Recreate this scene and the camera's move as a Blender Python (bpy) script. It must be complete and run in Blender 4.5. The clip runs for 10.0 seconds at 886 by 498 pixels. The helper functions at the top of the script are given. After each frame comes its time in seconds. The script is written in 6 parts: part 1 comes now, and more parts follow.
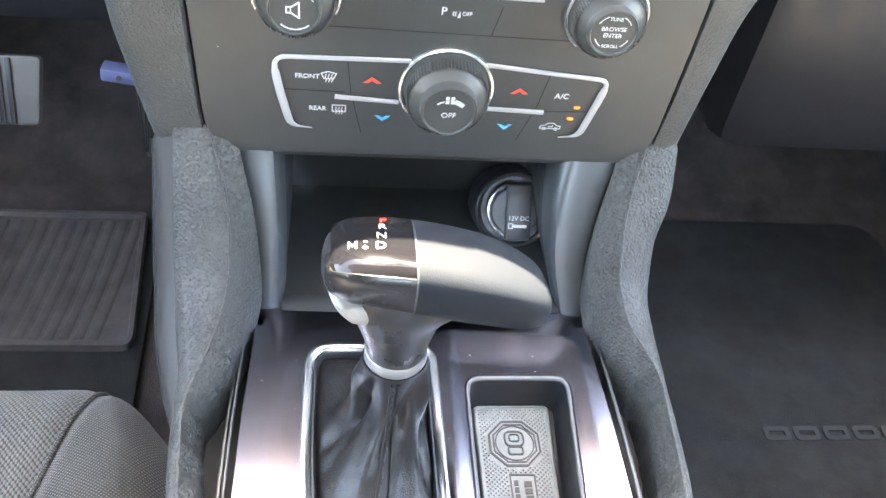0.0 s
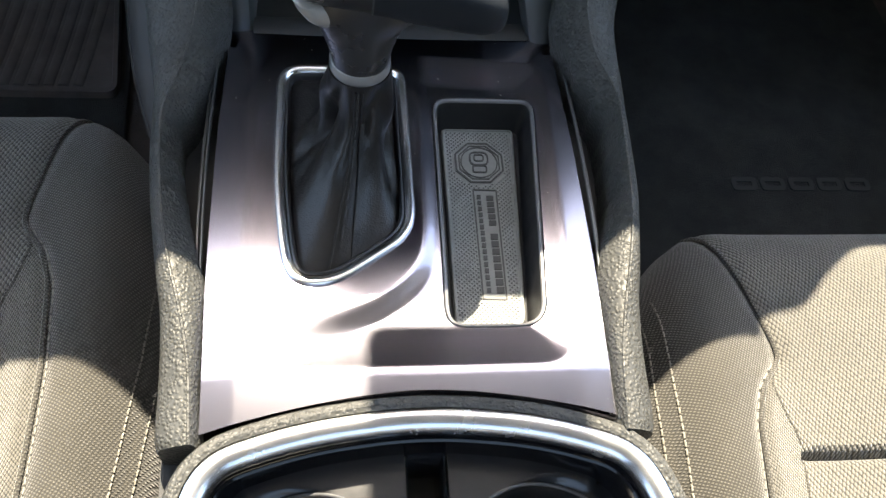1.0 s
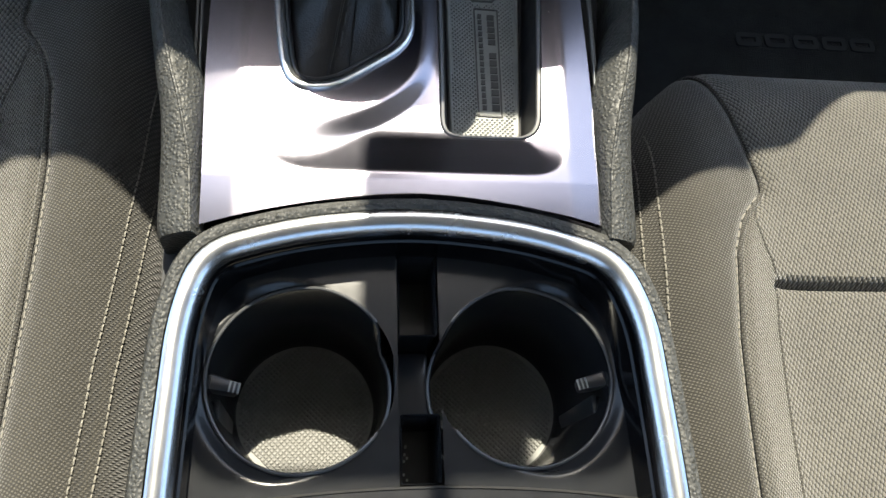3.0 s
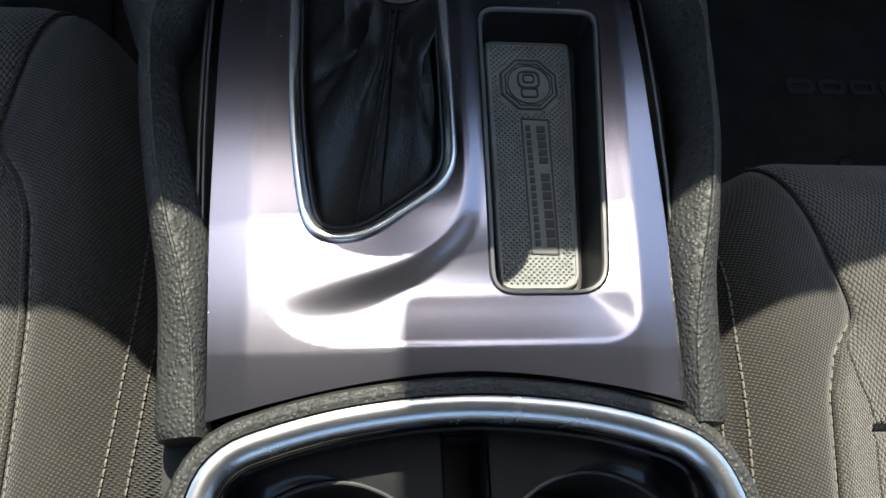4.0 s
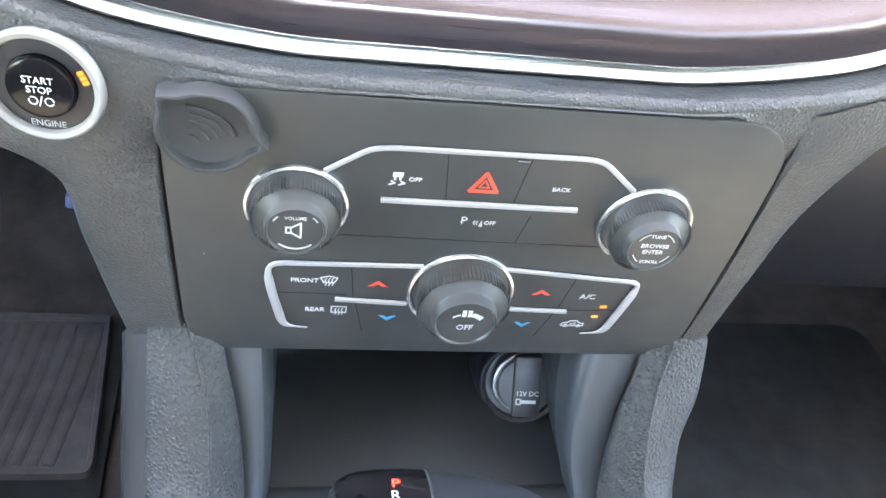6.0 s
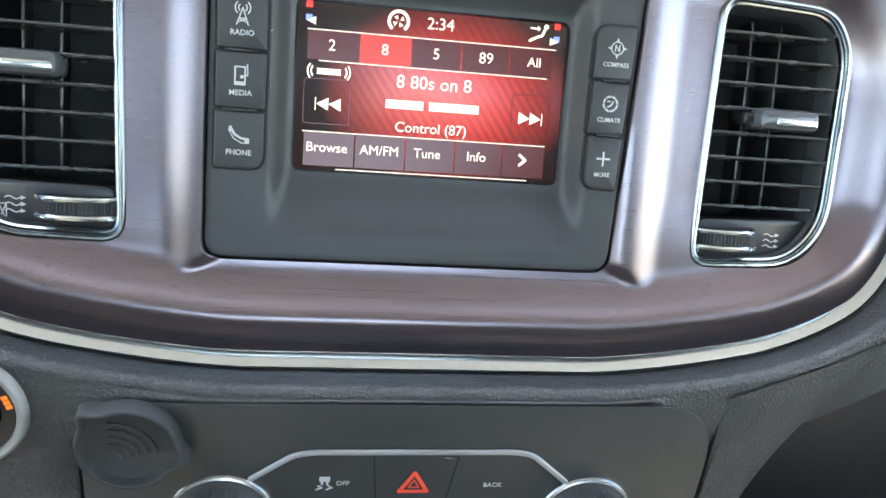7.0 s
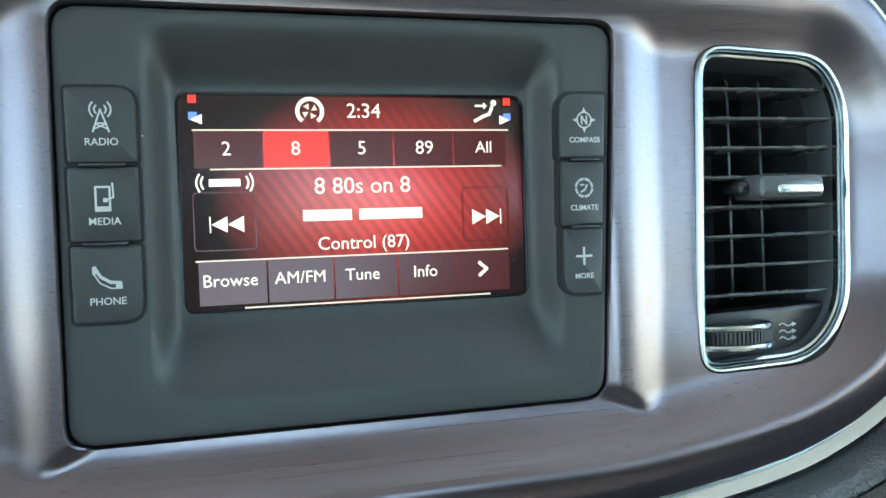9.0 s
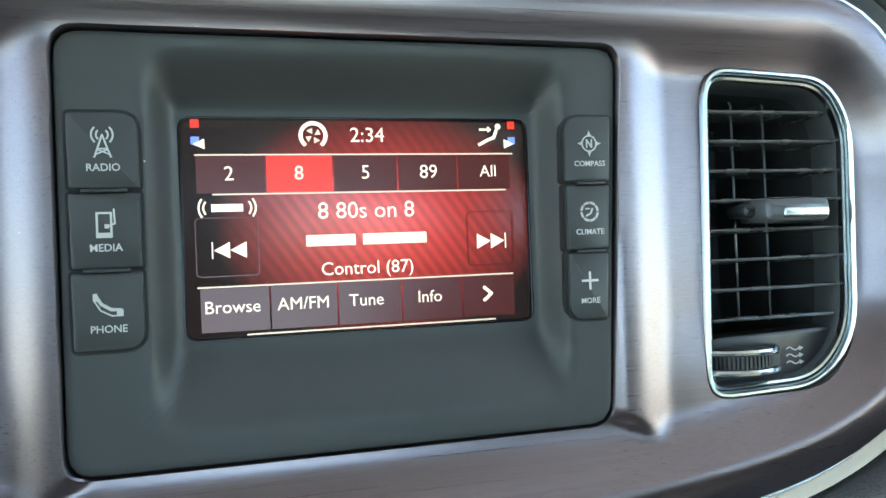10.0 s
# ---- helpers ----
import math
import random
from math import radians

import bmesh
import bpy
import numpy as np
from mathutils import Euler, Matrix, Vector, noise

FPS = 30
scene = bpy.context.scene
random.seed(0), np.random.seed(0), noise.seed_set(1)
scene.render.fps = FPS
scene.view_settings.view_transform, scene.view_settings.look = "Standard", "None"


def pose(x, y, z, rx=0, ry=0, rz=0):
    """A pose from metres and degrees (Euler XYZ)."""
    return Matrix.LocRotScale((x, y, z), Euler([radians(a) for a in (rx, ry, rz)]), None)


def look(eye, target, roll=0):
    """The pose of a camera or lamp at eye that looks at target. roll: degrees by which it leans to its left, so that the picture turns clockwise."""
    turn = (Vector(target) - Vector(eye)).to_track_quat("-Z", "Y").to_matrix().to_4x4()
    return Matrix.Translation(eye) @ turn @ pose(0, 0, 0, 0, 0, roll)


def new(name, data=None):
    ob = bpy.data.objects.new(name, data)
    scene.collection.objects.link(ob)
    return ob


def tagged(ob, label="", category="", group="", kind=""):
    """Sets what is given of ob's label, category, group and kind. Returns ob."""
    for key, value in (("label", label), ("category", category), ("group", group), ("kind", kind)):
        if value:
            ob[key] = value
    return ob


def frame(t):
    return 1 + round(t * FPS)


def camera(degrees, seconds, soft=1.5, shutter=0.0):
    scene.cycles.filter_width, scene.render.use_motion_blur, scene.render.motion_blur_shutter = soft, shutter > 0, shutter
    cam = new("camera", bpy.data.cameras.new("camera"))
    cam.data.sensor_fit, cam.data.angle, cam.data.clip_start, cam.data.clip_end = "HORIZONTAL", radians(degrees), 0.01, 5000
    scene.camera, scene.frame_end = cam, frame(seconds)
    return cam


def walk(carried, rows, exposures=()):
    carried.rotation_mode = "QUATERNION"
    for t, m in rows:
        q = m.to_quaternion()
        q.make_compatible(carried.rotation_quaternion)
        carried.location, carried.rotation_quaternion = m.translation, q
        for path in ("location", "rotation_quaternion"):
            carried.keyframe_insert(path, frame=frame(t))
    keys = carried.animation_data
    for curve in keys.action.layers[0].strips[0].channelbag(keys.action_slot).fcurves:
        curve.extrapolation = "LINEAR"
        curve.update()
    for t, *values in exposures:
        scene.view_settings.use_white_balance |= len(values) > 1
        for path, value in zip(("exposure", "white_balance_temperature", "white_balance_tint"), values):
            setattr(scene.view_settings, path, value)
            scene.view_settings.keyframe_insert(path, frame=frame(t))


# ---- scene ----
cam = camera(57.0, 10.0)
PATH = [
    (0, (-0.056, -0.081, 0.4), (0.201, 1.32, -1.004), 8.5),
    (0.5, (-0.049, -0.097, 0.393), (0.226, 1.091, -1.192), 11.1),
    (0.8, (-0.051, -0.115, 0.392), (0.263, 0.951, -1.271), 13.9),
    (1, (-0.04, -0.127, 0.395), (0.226, 0.86, -1.324), 12.7),
    (1.5, (-0.039, -0.159, 0.395), (0.226, 0.656, -1.412), 16.1),
    (2, (-0.04, -0.176, 0.396), (0.233, 0.557, -1.445), 19.3),
    (3.3, (-0.041, -0.152, 0.381), (0.237, 0.563, -1.466), 20.6),
    (3.5, (-0.044, -0.132, 0.371), (0.23, 0.595, -1.472), 19.8),
    (4, (-0.052, -0.054, 0.351), (0.212, 0.626, -1.511), 19.8),
    (4.5, (-0.062, 0.004, 0.342), (0.23, 0.836, -1.453), 19.8),
    (5, (-0.067, 0.034, 0.359), (0.22, 1.056, -1.335), 16.8),
    (5.5, (-0.071, 0.041, 0.385), (0.23, 1.264, -1.169), 13.8),
    (5.7, (-0.073, 0.041, 0.404), (0.24, 1.337, -1.087), 12.9),
    (6, (-0.075, 0.0225, 0.4295), (0.2625, 1.465, -0.9145), 11.15),
    (6.2, (-0.0755, 0.017, 0.4425), (0.277, 1.538, -0.8075), 10.6),
    (7.3, (-0.047, 0.016, 0.444), (0.328, 1.877, -0.183), 5.2),
    (7.5, (-0.051, 0.023, 0.439), (0.368, 1.895, -0.127), 4.5),
    (8, (-0.051, 0.055, 0.434), (0.434, 1.931, -0.06), 2.8),
    (8.5, (-0.052, 0.079, 0.427), (0.484, 1.935, -0.09), 2.1),
    (9, (-0.048, 0.093, 0.425), (0.501, 1.945, -0.095), 2.0),
    (9.5, (-0.049, 0.095, 0.427), (0.507, 1.951, -0.07), 1.9),
    (10, (-0.05, 0.097, 0.426), (0.511, 1.957, -0.048), 1.9),
]
EXPOSURES = [(0.0, 5.72, 8600, 11), (0.5, 4.42, 8500, 11), (1.0, 3.32, 8000, 7), (1.5, 2.87, 7700, 5), (2.0, 2.4, 7400, 4), (3.5, 2.2, 7300, 4), (4.2, 1.8, 7000, 5), (4.5, 1.85, 7100, 10), (5.0, 3.7, 7200, 7), (5.5, 5.48, 7800, 15), (6.0, 5.55, 8000, 10), (7.4, 3.42, 7450, 5), (8.1, 3.07, 7300, 0), (9.0, 3.66, 6900, -8), (10.0, 3.67, 7200, -5)]
walk(cam, [(t, look(eye, target, roll)) for t, eye, target, roll in PATH], EXPOSURES)

# ---------------------------------------------------------------- world and light
world = bpy.data.worlds.new("World")
scene.world = world
world.use_nodes = True
wn = world.node_tree.nodes
wn.clear()
w_out = wn.new("ShaderNodeOutputWorld")
w_bg = wn.new("ShaderNodeBackground")
w_sky = wn.new("ShaderNodeTexSky")
w_sky.sky_type, w_sky.sun_disc = "NISHITA", False
SUN_EL, SUN_AZ = 60.7, -1.0            # degrees above the horizon; degrees right of straight ahead
w_sky.sun_elevation, w_sky.sun_rotation = radians(SUN_EL), radians(SUN_AZ)
w_bg.inputs["Strength"].default_value = 0.15
world.node_tree.links.new(w_sky.outputs[0], w_bg.inputs[0])
world.node_tree.links.new(w_bg.outputs[0], w_out.inputs[0])

sun_dir = Vector((math.sin(radians(SUN_AZ)) * math.cos(radians(SUN_EL)),
                  math.cos(radians(SUN_AZ)) * math.cos(radians(SUN_EL)), math.sin(radians(SUN_EL))))
sun = new("sun", bpy.data.lights.new("sun", "SUN"))
sun.data.energy, sun.data.angle, sun.data.color = 3.0, radians(0.55), (1.0, 0.95, 0.88)
sun.matrix_world = look(sun_dir * 4, (0, 0, 0))


# ---------------------------------------------------------------- materials
def material(name, color, rough=0.5, metal=0.0, coat=0.0):
    m = bpy.data.materials.new(name)
    m.use_nodes = True
    b = m.node_tree.nodes["Principled BSDF"]
    b.inputs["Base Color"].default_value = (*color, 1)
    b.inputs["Roughness"].default_value = rough
    b.inputs["Metallic"].default_value = metal
    b.inputs["Coat Weight"].default_value = coat
    return m


def node(m, kind, **inputs):
    n = m.node_tree.nodes.new("ShaderNode" + kind)
    for key, value in inputs.items():
        n.inputs[key].default_value = value
    return n


def link(m, a, b):
    m.node_tree.links.new(a, b)


def coords(m, scale=(1, 1, 1), turn=0.0):
    c, p = node(m, "TexCoord"), node(m, "Mapping")
    p.inputs["Scale"].default_value = scale
    p.inputs["Rotation"].default_value = (0, 0, radians(turn))
    link(m, c.outputs["Object"], p.inputs["Vector"])
    return p.outputs["Vector"]


def vary_color(m, color, amount, scale, stretch=(1, 1, 1), detail=4.0):
    """Soft two-scale variation of the base colour."""
    b = m.node_tree.nodes["Principled BSDF"]
    n = node(m, "TexNoise", Scale=scale, Detail=detail, Roughness=0.65)
    link(m, coords(m, stretch), n.inputs["Vector"])
    r = node(m, "ValToRGB")
    lo, hi = 1 - amount, 1 + amount
    r.color_ramp.elements[0].position, r.color_ramp.elements[1].position = 0.3, 0.7
    r.color_ramp.elements[0].color = (*[c * lo for c in color], 1)
    r.color_ramp.elements[1].color = (*[min(1, c * hi) for c in color], 1)
    link(m, n.outputs["Fac"], r.inputs["Fac"])
    link(m, r.outputs["Color"], b.inputs["Base Color"])
    return r


def vary_rough(m, lo, hi, scale, stretch=(1, 1, 1)):
    b = m.node_tree.nodes["Principled BSDF"]
    n = node(m, "TexNoise", Scale=scale, Detail=5.0, Roughness=0.6)
    link(m, coords(m, stretch), n.inputs["Vector"])
    r = node(m, "MapRange")
    r.inputs["From Min"].default_value, r.inputs["From Max"].default_value = 0.3, 0.7
    r.inputs["To Min"].default_value, r.inputs["To Max"].default_value = lo, hi
    link(m, n.outputs["Fac"], r.inputs["Value"])
    link(m, r.outputs["Result"], b.inputs["Roughness"])


def bump(m, socket, strength, distance):
    b = m.node_tree.nodes["Principled BSDF"]
    n = node(m, "Bump", Strength=strength, Distance=distance)
    link(m, socket, n.inputs["Height"])
    if b.inputs["Normal"].is_linked:
        link(m, b.inputs["Normal"].links[0].from_socket, n.inputs["Normal"])
    link(m, n.outputs["Normal"], b.inputs["Normal"])


def noise_bump(m, scale, strength, distance, stretch=(1, 1, 1), detail=3.0):
    n = node(m, "TexNoise", Scale=scale, Detail=detail)
    link(m, coords(m, stretch), n.inputs["Vector"])
    bump(m, n.outputs["Fac"], strength, distance)


def grain(m, scale, strength, distance):
    """Pebbled leather grain."""
    v = node(m, "TexVoronoi", Scale=scale)
    v.feature = "SMOOTH_F1"
    v.inputs["Smoothness"].default_value = 0.22
    w = node(m, "TexNoise", Scale=scale * 0.5, Detail=2.0)
    add = node(m, "VectorMath")
    add.operation = "MULTIPLY_ADD"
    c = coords(m)
    link(m, c, w.inputs["Vector"])
    link(m, w.outputs["Color"], add.inputs[0])
    add.inputs[1].default_value = (0.9 / scale, 0.9 / scale, 0.9 / scale)
    link(m, c, add.inputs[2])
    link(m, add.outputs["Vector"], v.inputs["Vector"])
    r = node(m, "MapRange")
    r.interpolation_type = "SMOOTHSTEP"
    r.inputs["From Min"].default_value, r.inputs["From Max"].default_value = 0.72, 0.05
    link(m, v.outputs["Distance"], r.inputs["Value"])
    big = node(m, "TexNoise", Scale=scale * 0.11, Detail=3.0)
    link(m, c, big.inputs["Vector"])
    total = node(m, "Math")
    total.operation = "MULTIPLY_ADD"
    link(m, big.outputs["Fac"], total.inputs[0])
    total.inputs[1].default_value = 1.2
    link(m, r.outputs["Result"], total.inputs[2])
    bump(m, total.outputs["Value"], strength, distance)


def dust(m, scale=140.0, size=0.035, share=0.25, tone=(0.45, 0.44, 0.42)):
    """Sparse pale specks of dust and lint."""
    b = m.node_tree.nodes["Principled BSDF"]
    v = node(m, "TexVoronoi", Scale=scale)
    link(m, coords(m), v.inputs["Vector"])
    near = node(m, "Math")
    near.operation = "LESS_THAN"
    near.inputs[1].default_value = size
    link(m, v.outputs["Distance"], near.inputs[0])
    sep = node(m, "SeparateColor")
    link(m, v.outputs["Color"], sep.inputs[0])
    few = node(m, "Math")
    few.operation = "LESS_THAN"
    few.inputs[1].default_value = share
    link(m, sep.outputs[0], few.inputs[0])
    both = node(m, "Math")
    both.operation = "MULTIPLY"
    link(m, near.outputs[0], both.inputs[0])
    link(m, few.outputs[0], both.inputs[1])
    mix = node(m, "Mix")
    mix.data_type = "RGBA"
    base = b.inputs["Base Color"]
    if base.is_linked:
        link(m, base.links[0].from_socket, mix.inputs[6])
    else:
        mix.inputs[6].default_value = base.default_value
    mix.inputs[7].default_value = (*tone, 1)
    link(m, both.outputs[0], mix.inputs[0])
    link(m, mix.outputs[2], base)
    if b.inputs["Metallic"].default_value > 0.5:
        r = node(m, "MapRange")
        r.inputs["To Min"].default_value, r.inputs["To Max"].default_value = b.inputs["Metallic"].default_value, 0.0
        link(m, both.outputs[0], r.inputs["Value"])
        link(m, r.outputs["Result"], b.inputs["Metallic"])


def emissive(name, color, strength, base=(0.02, 0.02, 0.02)):
    m = material(name, base, 0.3)
    b = m.node_tree.nodes["Principled BSDF"]
    b.inputs["Emission Color"].default_value = (*color, 1)
    b.inputs["Emission Strength"].default_value = strength
    return m


LEATHER = material("grained_leather", (0.030, 0.031, 0.032), 0.48)
LEATHER.node_tree.nodes["Principled BSDF"].inputs["IOR"].default_value = 1.36
grain(LEATHER, 480, 0.72, 0.0008)
vary_rough(LEATHER, 0.45, 0.54, 60)
vary_color(LEATHER, (0.043, 0.044, 0.042), 0.2, 25)

DASH_SKIN = material("grained_dash_skin", (0.035, 0.037, 0.038), 0.43)
grain(DASH_SKIN, 640, 0.45, 0.0006)
vary_color(DASH_SKIN, (0.036, 0.037, 0.037), 0.2, 20)

PANEL_PLASTIC = material("satin_dark_plastic", (0.030, 0.031, 0.030), 0.42)
vary_color(PANEL_PLASTIC, (0.030, 0.031, 0.030), 0.12, 30)
vary_rough(PANEL_PLASTIC, 0.36, 0.5, 45)
noise_bump(PANEL_PLASTIC, 2500, 0.08, 0.0004)

BEZEL_PLASTIC = material("soft_black_plastic", (0.022, 0.025, 0.026), 0.5)
vary_rough(BEZEL_PLASTIC, 0.44, 0.58, 50)
noise_bump(BEZEL_PLASTIC, 3000, 0.1, 0.0003)

dust(LEATHER, 110, 0.035, 0.12)
dust(DASH_SKIN, 110, 0.030, 0.08)
dust(PANEL_PLASTIC, 100, 0.030, 0.12)
dust(BEZEL_PLASTIC, 120, 0.028, 0.14)
SIDE_TRIM = material("side_trim_plastic", (0.015, 0.0135, 0.013), 0.62)
vary_color(SIDE_TRIM, (0.015, 0.0135, 0.013), 0.25, 30)
noise_bump(SIDE_TRIM, 1400, 0.15, 0.0004)
BLACK_PLASTIC = material("black_plastic", (0.014, 0.014, 0.016), 0.38)
vary_rough(BLACK_PLASTIC, 0.3, 0.5, 80)
GLOSS_BLACK = material("gloss_black", (0.005, 0.005, 0.006), 0.12)
GLOSS_BLACK.node_tree.nodes["Principled BSDF"].inputs["IOR"].default_value = 1.30
vary_rough(GLOSS_BLACK, 0.09, 0.18, 90)
CUP_PLASTIC = material("cup_plastic", (0.013, 0.014, 0.016), 0.22)
vary_rough(CUP_PLASTIC, 0.19, 0.25, 70)
CUP_PLASTIC.node_tree.nodes["Principled BSDF"].inputs["IOR"].default_value = 1.4
# grey that paints highlights on black vanes, sliders and cup rims
SHEEN_GREY = material("sheen_grey", (0.060, 0.062, 0.065), 0.24)
SLAT_BLACK = material("slat_black", (0.045, 0.047, 0.049), 0.26)
vary_rough(SLAT_BLACK, 0.2, 0.32, 60)
BRAND_GREY = material("brand_grey", (0.036, 0.037, 0.037), 0.9)
DEEP_BLACK = material("matt_black", (0.016, 0.017, 0.018), 0.7)
noise_bump(DEEP_BLACK, 900, 0.2, 0.0005)


def brushed(name, color, rough, stretch, metal=1.0, line=1.0):
    m = material(name, color, rough, metal)
    fine = tuple(k * 2.2 if k > 1 else k * 0.5 for k in stretch)
    vary_color(m, color, 0.035 * line, 40, fine, 6.0)
    vary_rough(m, rough - 0.015 * line, rough + 0.02 * line, 60, fine)
    noise_bump(m, 90, 0.02 * line, 0.0002, fine, 6.0)
    b = m.node_tree.nodes["Principled BSDF"]
    b.inputs["Anisotropic"].default_value = 0.35
    return m


PLATE_METAL = brushed("brushed_plate", (0.25, 0.245, 0.29), 0.178, (30, 0.6, 30))
STACK_METAL = brushed("brushed_surround", (0.186, 0.159, 0.173), 0.30, (0.3, 30, 30), line=2.5)
dust(PLATE_METAL, 150, 0.042, 0.35, (0.7, 0.69, 0.66))
dust(STACK_METAL, 90, 0.025, 0.2, (0.7, 0.7, 0.7))
CHROME = material("polished_chrome", (0.66, 0.67, 0.68), 0.12, 1.0)
vary_rough(CHROME, 0.08, 0.2, 50)
SATIN_CHROME = material("satin_chrome", (0.56, 0.58, 0.61), 0.26, 1.0)
vary_rough(SATIN_CHROME, 0.24, 0.28, 60)
LEG_METAL = material("satin_grey_paint", (0.075, 0.082, 0.087), 0.38, 0.55)
vary_rough(LEG_METAL, 0.34, 0.42, 40)
TRAY_BLACK = material("tray_black", (0.007, 0.007, 0.008), 0.5)
vary_rough(TRAY_BLACK, 0.42, 0.58, 70)
# black tray plastic, painted grey where the rim catches sky light
TRAY_RIM_LIT = material("tray_rim_lit", (0.10, 0.10, 0.105), 0.36)
vary_rough(TRAY_RIM_LIT, 0.3, 0.42, 70)
RING_CHROME = material("ring_chrome", (0.74, 0.76, 0.78), 0.27, 1.0)
vary_rough(RING_CHROME, 0.25, 0.27, 8)
LINE_SILVER = material("line_silver", (0.36, 0.36, 0.365), 0.42, 0.5)
SILVER_PAINT = material("silver_paint", (0.25, 0.25, 0.25), 0.42, 0.6)
RING_SILVER = material("ring_silver", (0.23, 0.22, 0.21), 0.48, 0.3)

BOOT_LEATHER = material("boot_leather", (0.012, 0.011, 0.011), 0.33)
BOOT_LEATHER.node_tree.nodes["Principled BSDF"].inputs["IOR"].default_value = 1.36
grain(BOOT_LEATHER, 900, 0.25, 0.0004)
noise_bump(BOOT_LEATHER, 45, 0.35, 0.004)
GRIP_LEATHER = material("grip_leather", (0.013, 0.0155, 0.019), 0.52)
GRIP_LEATHER.node_tree.nodes["Principled BSDF"].inputs["IOR"].default_value = 1.14
grain(GRIP_LEATHER, 1300, 0.15, 0.0003)
vary_rough(GRIP_LEATHER, 0.52, 0.64, 50)
HANDLE_PLASTIC = material("handle_plastic", (0.012, 0.012, 0.013), 0.28)
vary_rough(HANDLE_PLASTIC, 0.22, 0.36, 60)
THREAD = material("grey_thread", (0.165, 0.158, 0.138), 0.8)
DARK_THREAD = material("dark_thread", (0.03, 0.03, 0.03), 0.7)

RUBBER = material("grey_rubber", (0.20, 0.21, 0.205), 0.5)
vary_color(RUBBER, (0.20, 0.21, 0.205), 0.15, 60)
RUBBER_DARK = material("dark_rubber", (0.045, 0.047, 0.048), 0.55)
CAP_RUBBER = material("cap_rubber", (0.020, 0.021, 0.022), 0.55)
noise_bump(CAP_RUBBER, 1500, 0.15, 0.0004)

CARPET = material("carpet", (0.074, 0.060, 0.055), 0.95)
vary_color(CARPET, (0.074, 0.060, 0.055), 0.45, 18)
noise_bump(CARPET, 900, 0.9, 0.004)
MAT_CARPET = material("mat_carpet", (0.027, 0.028, 0.027), 0.95)
vary_color(MAT_CARPET, (0.027, 0.028, 0.027), 0.4, 25)
noise_bump(MAT_CARPET, 900, 0.9, 0.003)
CUP_RUBBER = material("cup_rubber", (0.19, 0.19, 0.18), 0.5)
CUBBY = material("cubby_plastic", (0.020, 0.022, 0.022), 0.55)
vary_rough(CUBBY, 0.45, 0.62, 60)
MAT_RUBBER = material("ribbed_rubber", (0.088, 0.076, 0.072), 0.7)
vary_color(MAT_RUBBER, (0.088, 0.076, 0.072), 0.3, 20)


def fabric(name, color, pitch, dots):
    """Woven upholstery: fine threads, or an open mesh of round pores."""
    m = material(name, color, 0.9)
    b = m.node_tree.nodes["Principled BSDF"]
    b.inputs["Sheen Weight"].default_value = 0.25
    b.inputs["Sheen Roughness"].default_value = 0.5
    c = coords(m, (1.0, 0.62, 0.0), 0) if dots else coords(m, (1, 1, 0.0), 28)
    if dots:
        v = node(m, "TexVoronoi", Scale=1 / pitch, Randomness=0.12)
        turn = node(m, "Mapping")
        turn.inputs["Rotation"].default_value = (0, 0, radians(34))
        link(m, c, turn.inputs["Vector"])
        link(m, turn.outputs["Vector"], v.inputs["Vector"])
        h = v.outputs["Distance"]
        r = node(m, "MapRange")
        r.interpolation_type = "SMOOTHSTEP"
        r.inputs["From Min"].default_value, r.inputs["From Max"].default_value = 0.60, 0.22
        link(m, h, r.inputs["Value"])
        h = r.outputs["Result"]
    else:
        w1 = node(m, "TexWave", Scale=0.314 / pitch, Distortion=1.1)
        w2 = node(m, "TexWave", Scale=0.314 / pitch, Distortion=1.1)
        w2.bands_direction = "Y"
        link(m, c, w1.inputs["Vector"])
        link(m, c, w2.inputs["Vector"])
        mul = node(m, "Math")
        mul.operation = "MULTIPLY"
        link(m, w1.outputs["Fac"], mul.inputs[0])
        link(m, w2.outputs["Fac"], mul.inputs[1])
        h = mul.outputs["Value"]
    n = node(m, "TexNoise", Scale=22.0, Detail=5.0)
    link(m, coords(m), n.inputs["Vector"])
    mix = node(m, "Mix")
    mix.data_type = "RGBA"
    mix.inputs[6].default_value = (*[k * (0.14 if dots else 0.22) for k in color], 1)
    mix.inputs[7].default_value = (*color, 1)
    link(m, h, mix.inputs[0])
    mix2 = node(m, "Mix")
    mix2.data_type, mix2.blend_type = "RGBA", "MULTIPLY"
    mix2.inputs[0].default_value = 0.5
    link(m, mix.outputs[2], mix2.inputs[6])
    link(m, n.outputs["Fac"], mix2.inputs[7])
    link(m, mix2.outputs[2], b.inputs["Base Color"])
    bump(m, h, 0.8 if dots else 0.55, 0.0010)
    return m


WEAVE = fabric("woven_fabric", (0.110, 0.103, 0.086), 0.0018, False)
MESH_CLOTH = fabric("mesh_fabric", (0.142, 0.135, 0.114), 0.0022, True)
RIB_CLOTH = fabric("fine_mesh_fabric", (0.130, 0.123, 0.104), 0.0014, True)

WHITE_INK = material("white_ink", (0.44, 0.44, 0.43), 0.5)
GREY_INK = material("grey_ink", (0.35, 0.36, 0.36), 0.5)
RED_INK = material("red_ink", (0.75, 0.07, 0.04), 0.45)
BLUE_INK = material("blue_ink", (0.03, 0.30, 0.55), 0.45)
SEAM = material("joint_black", (0.006, 0.006, 0.006), 0.8)
AMBER = emissive("amber_led", (1.0, 0.24, 0.02), 0.07)
RED_GLOW = emissive("red_led", (1.0, 0.02, 0.015), 0.55)
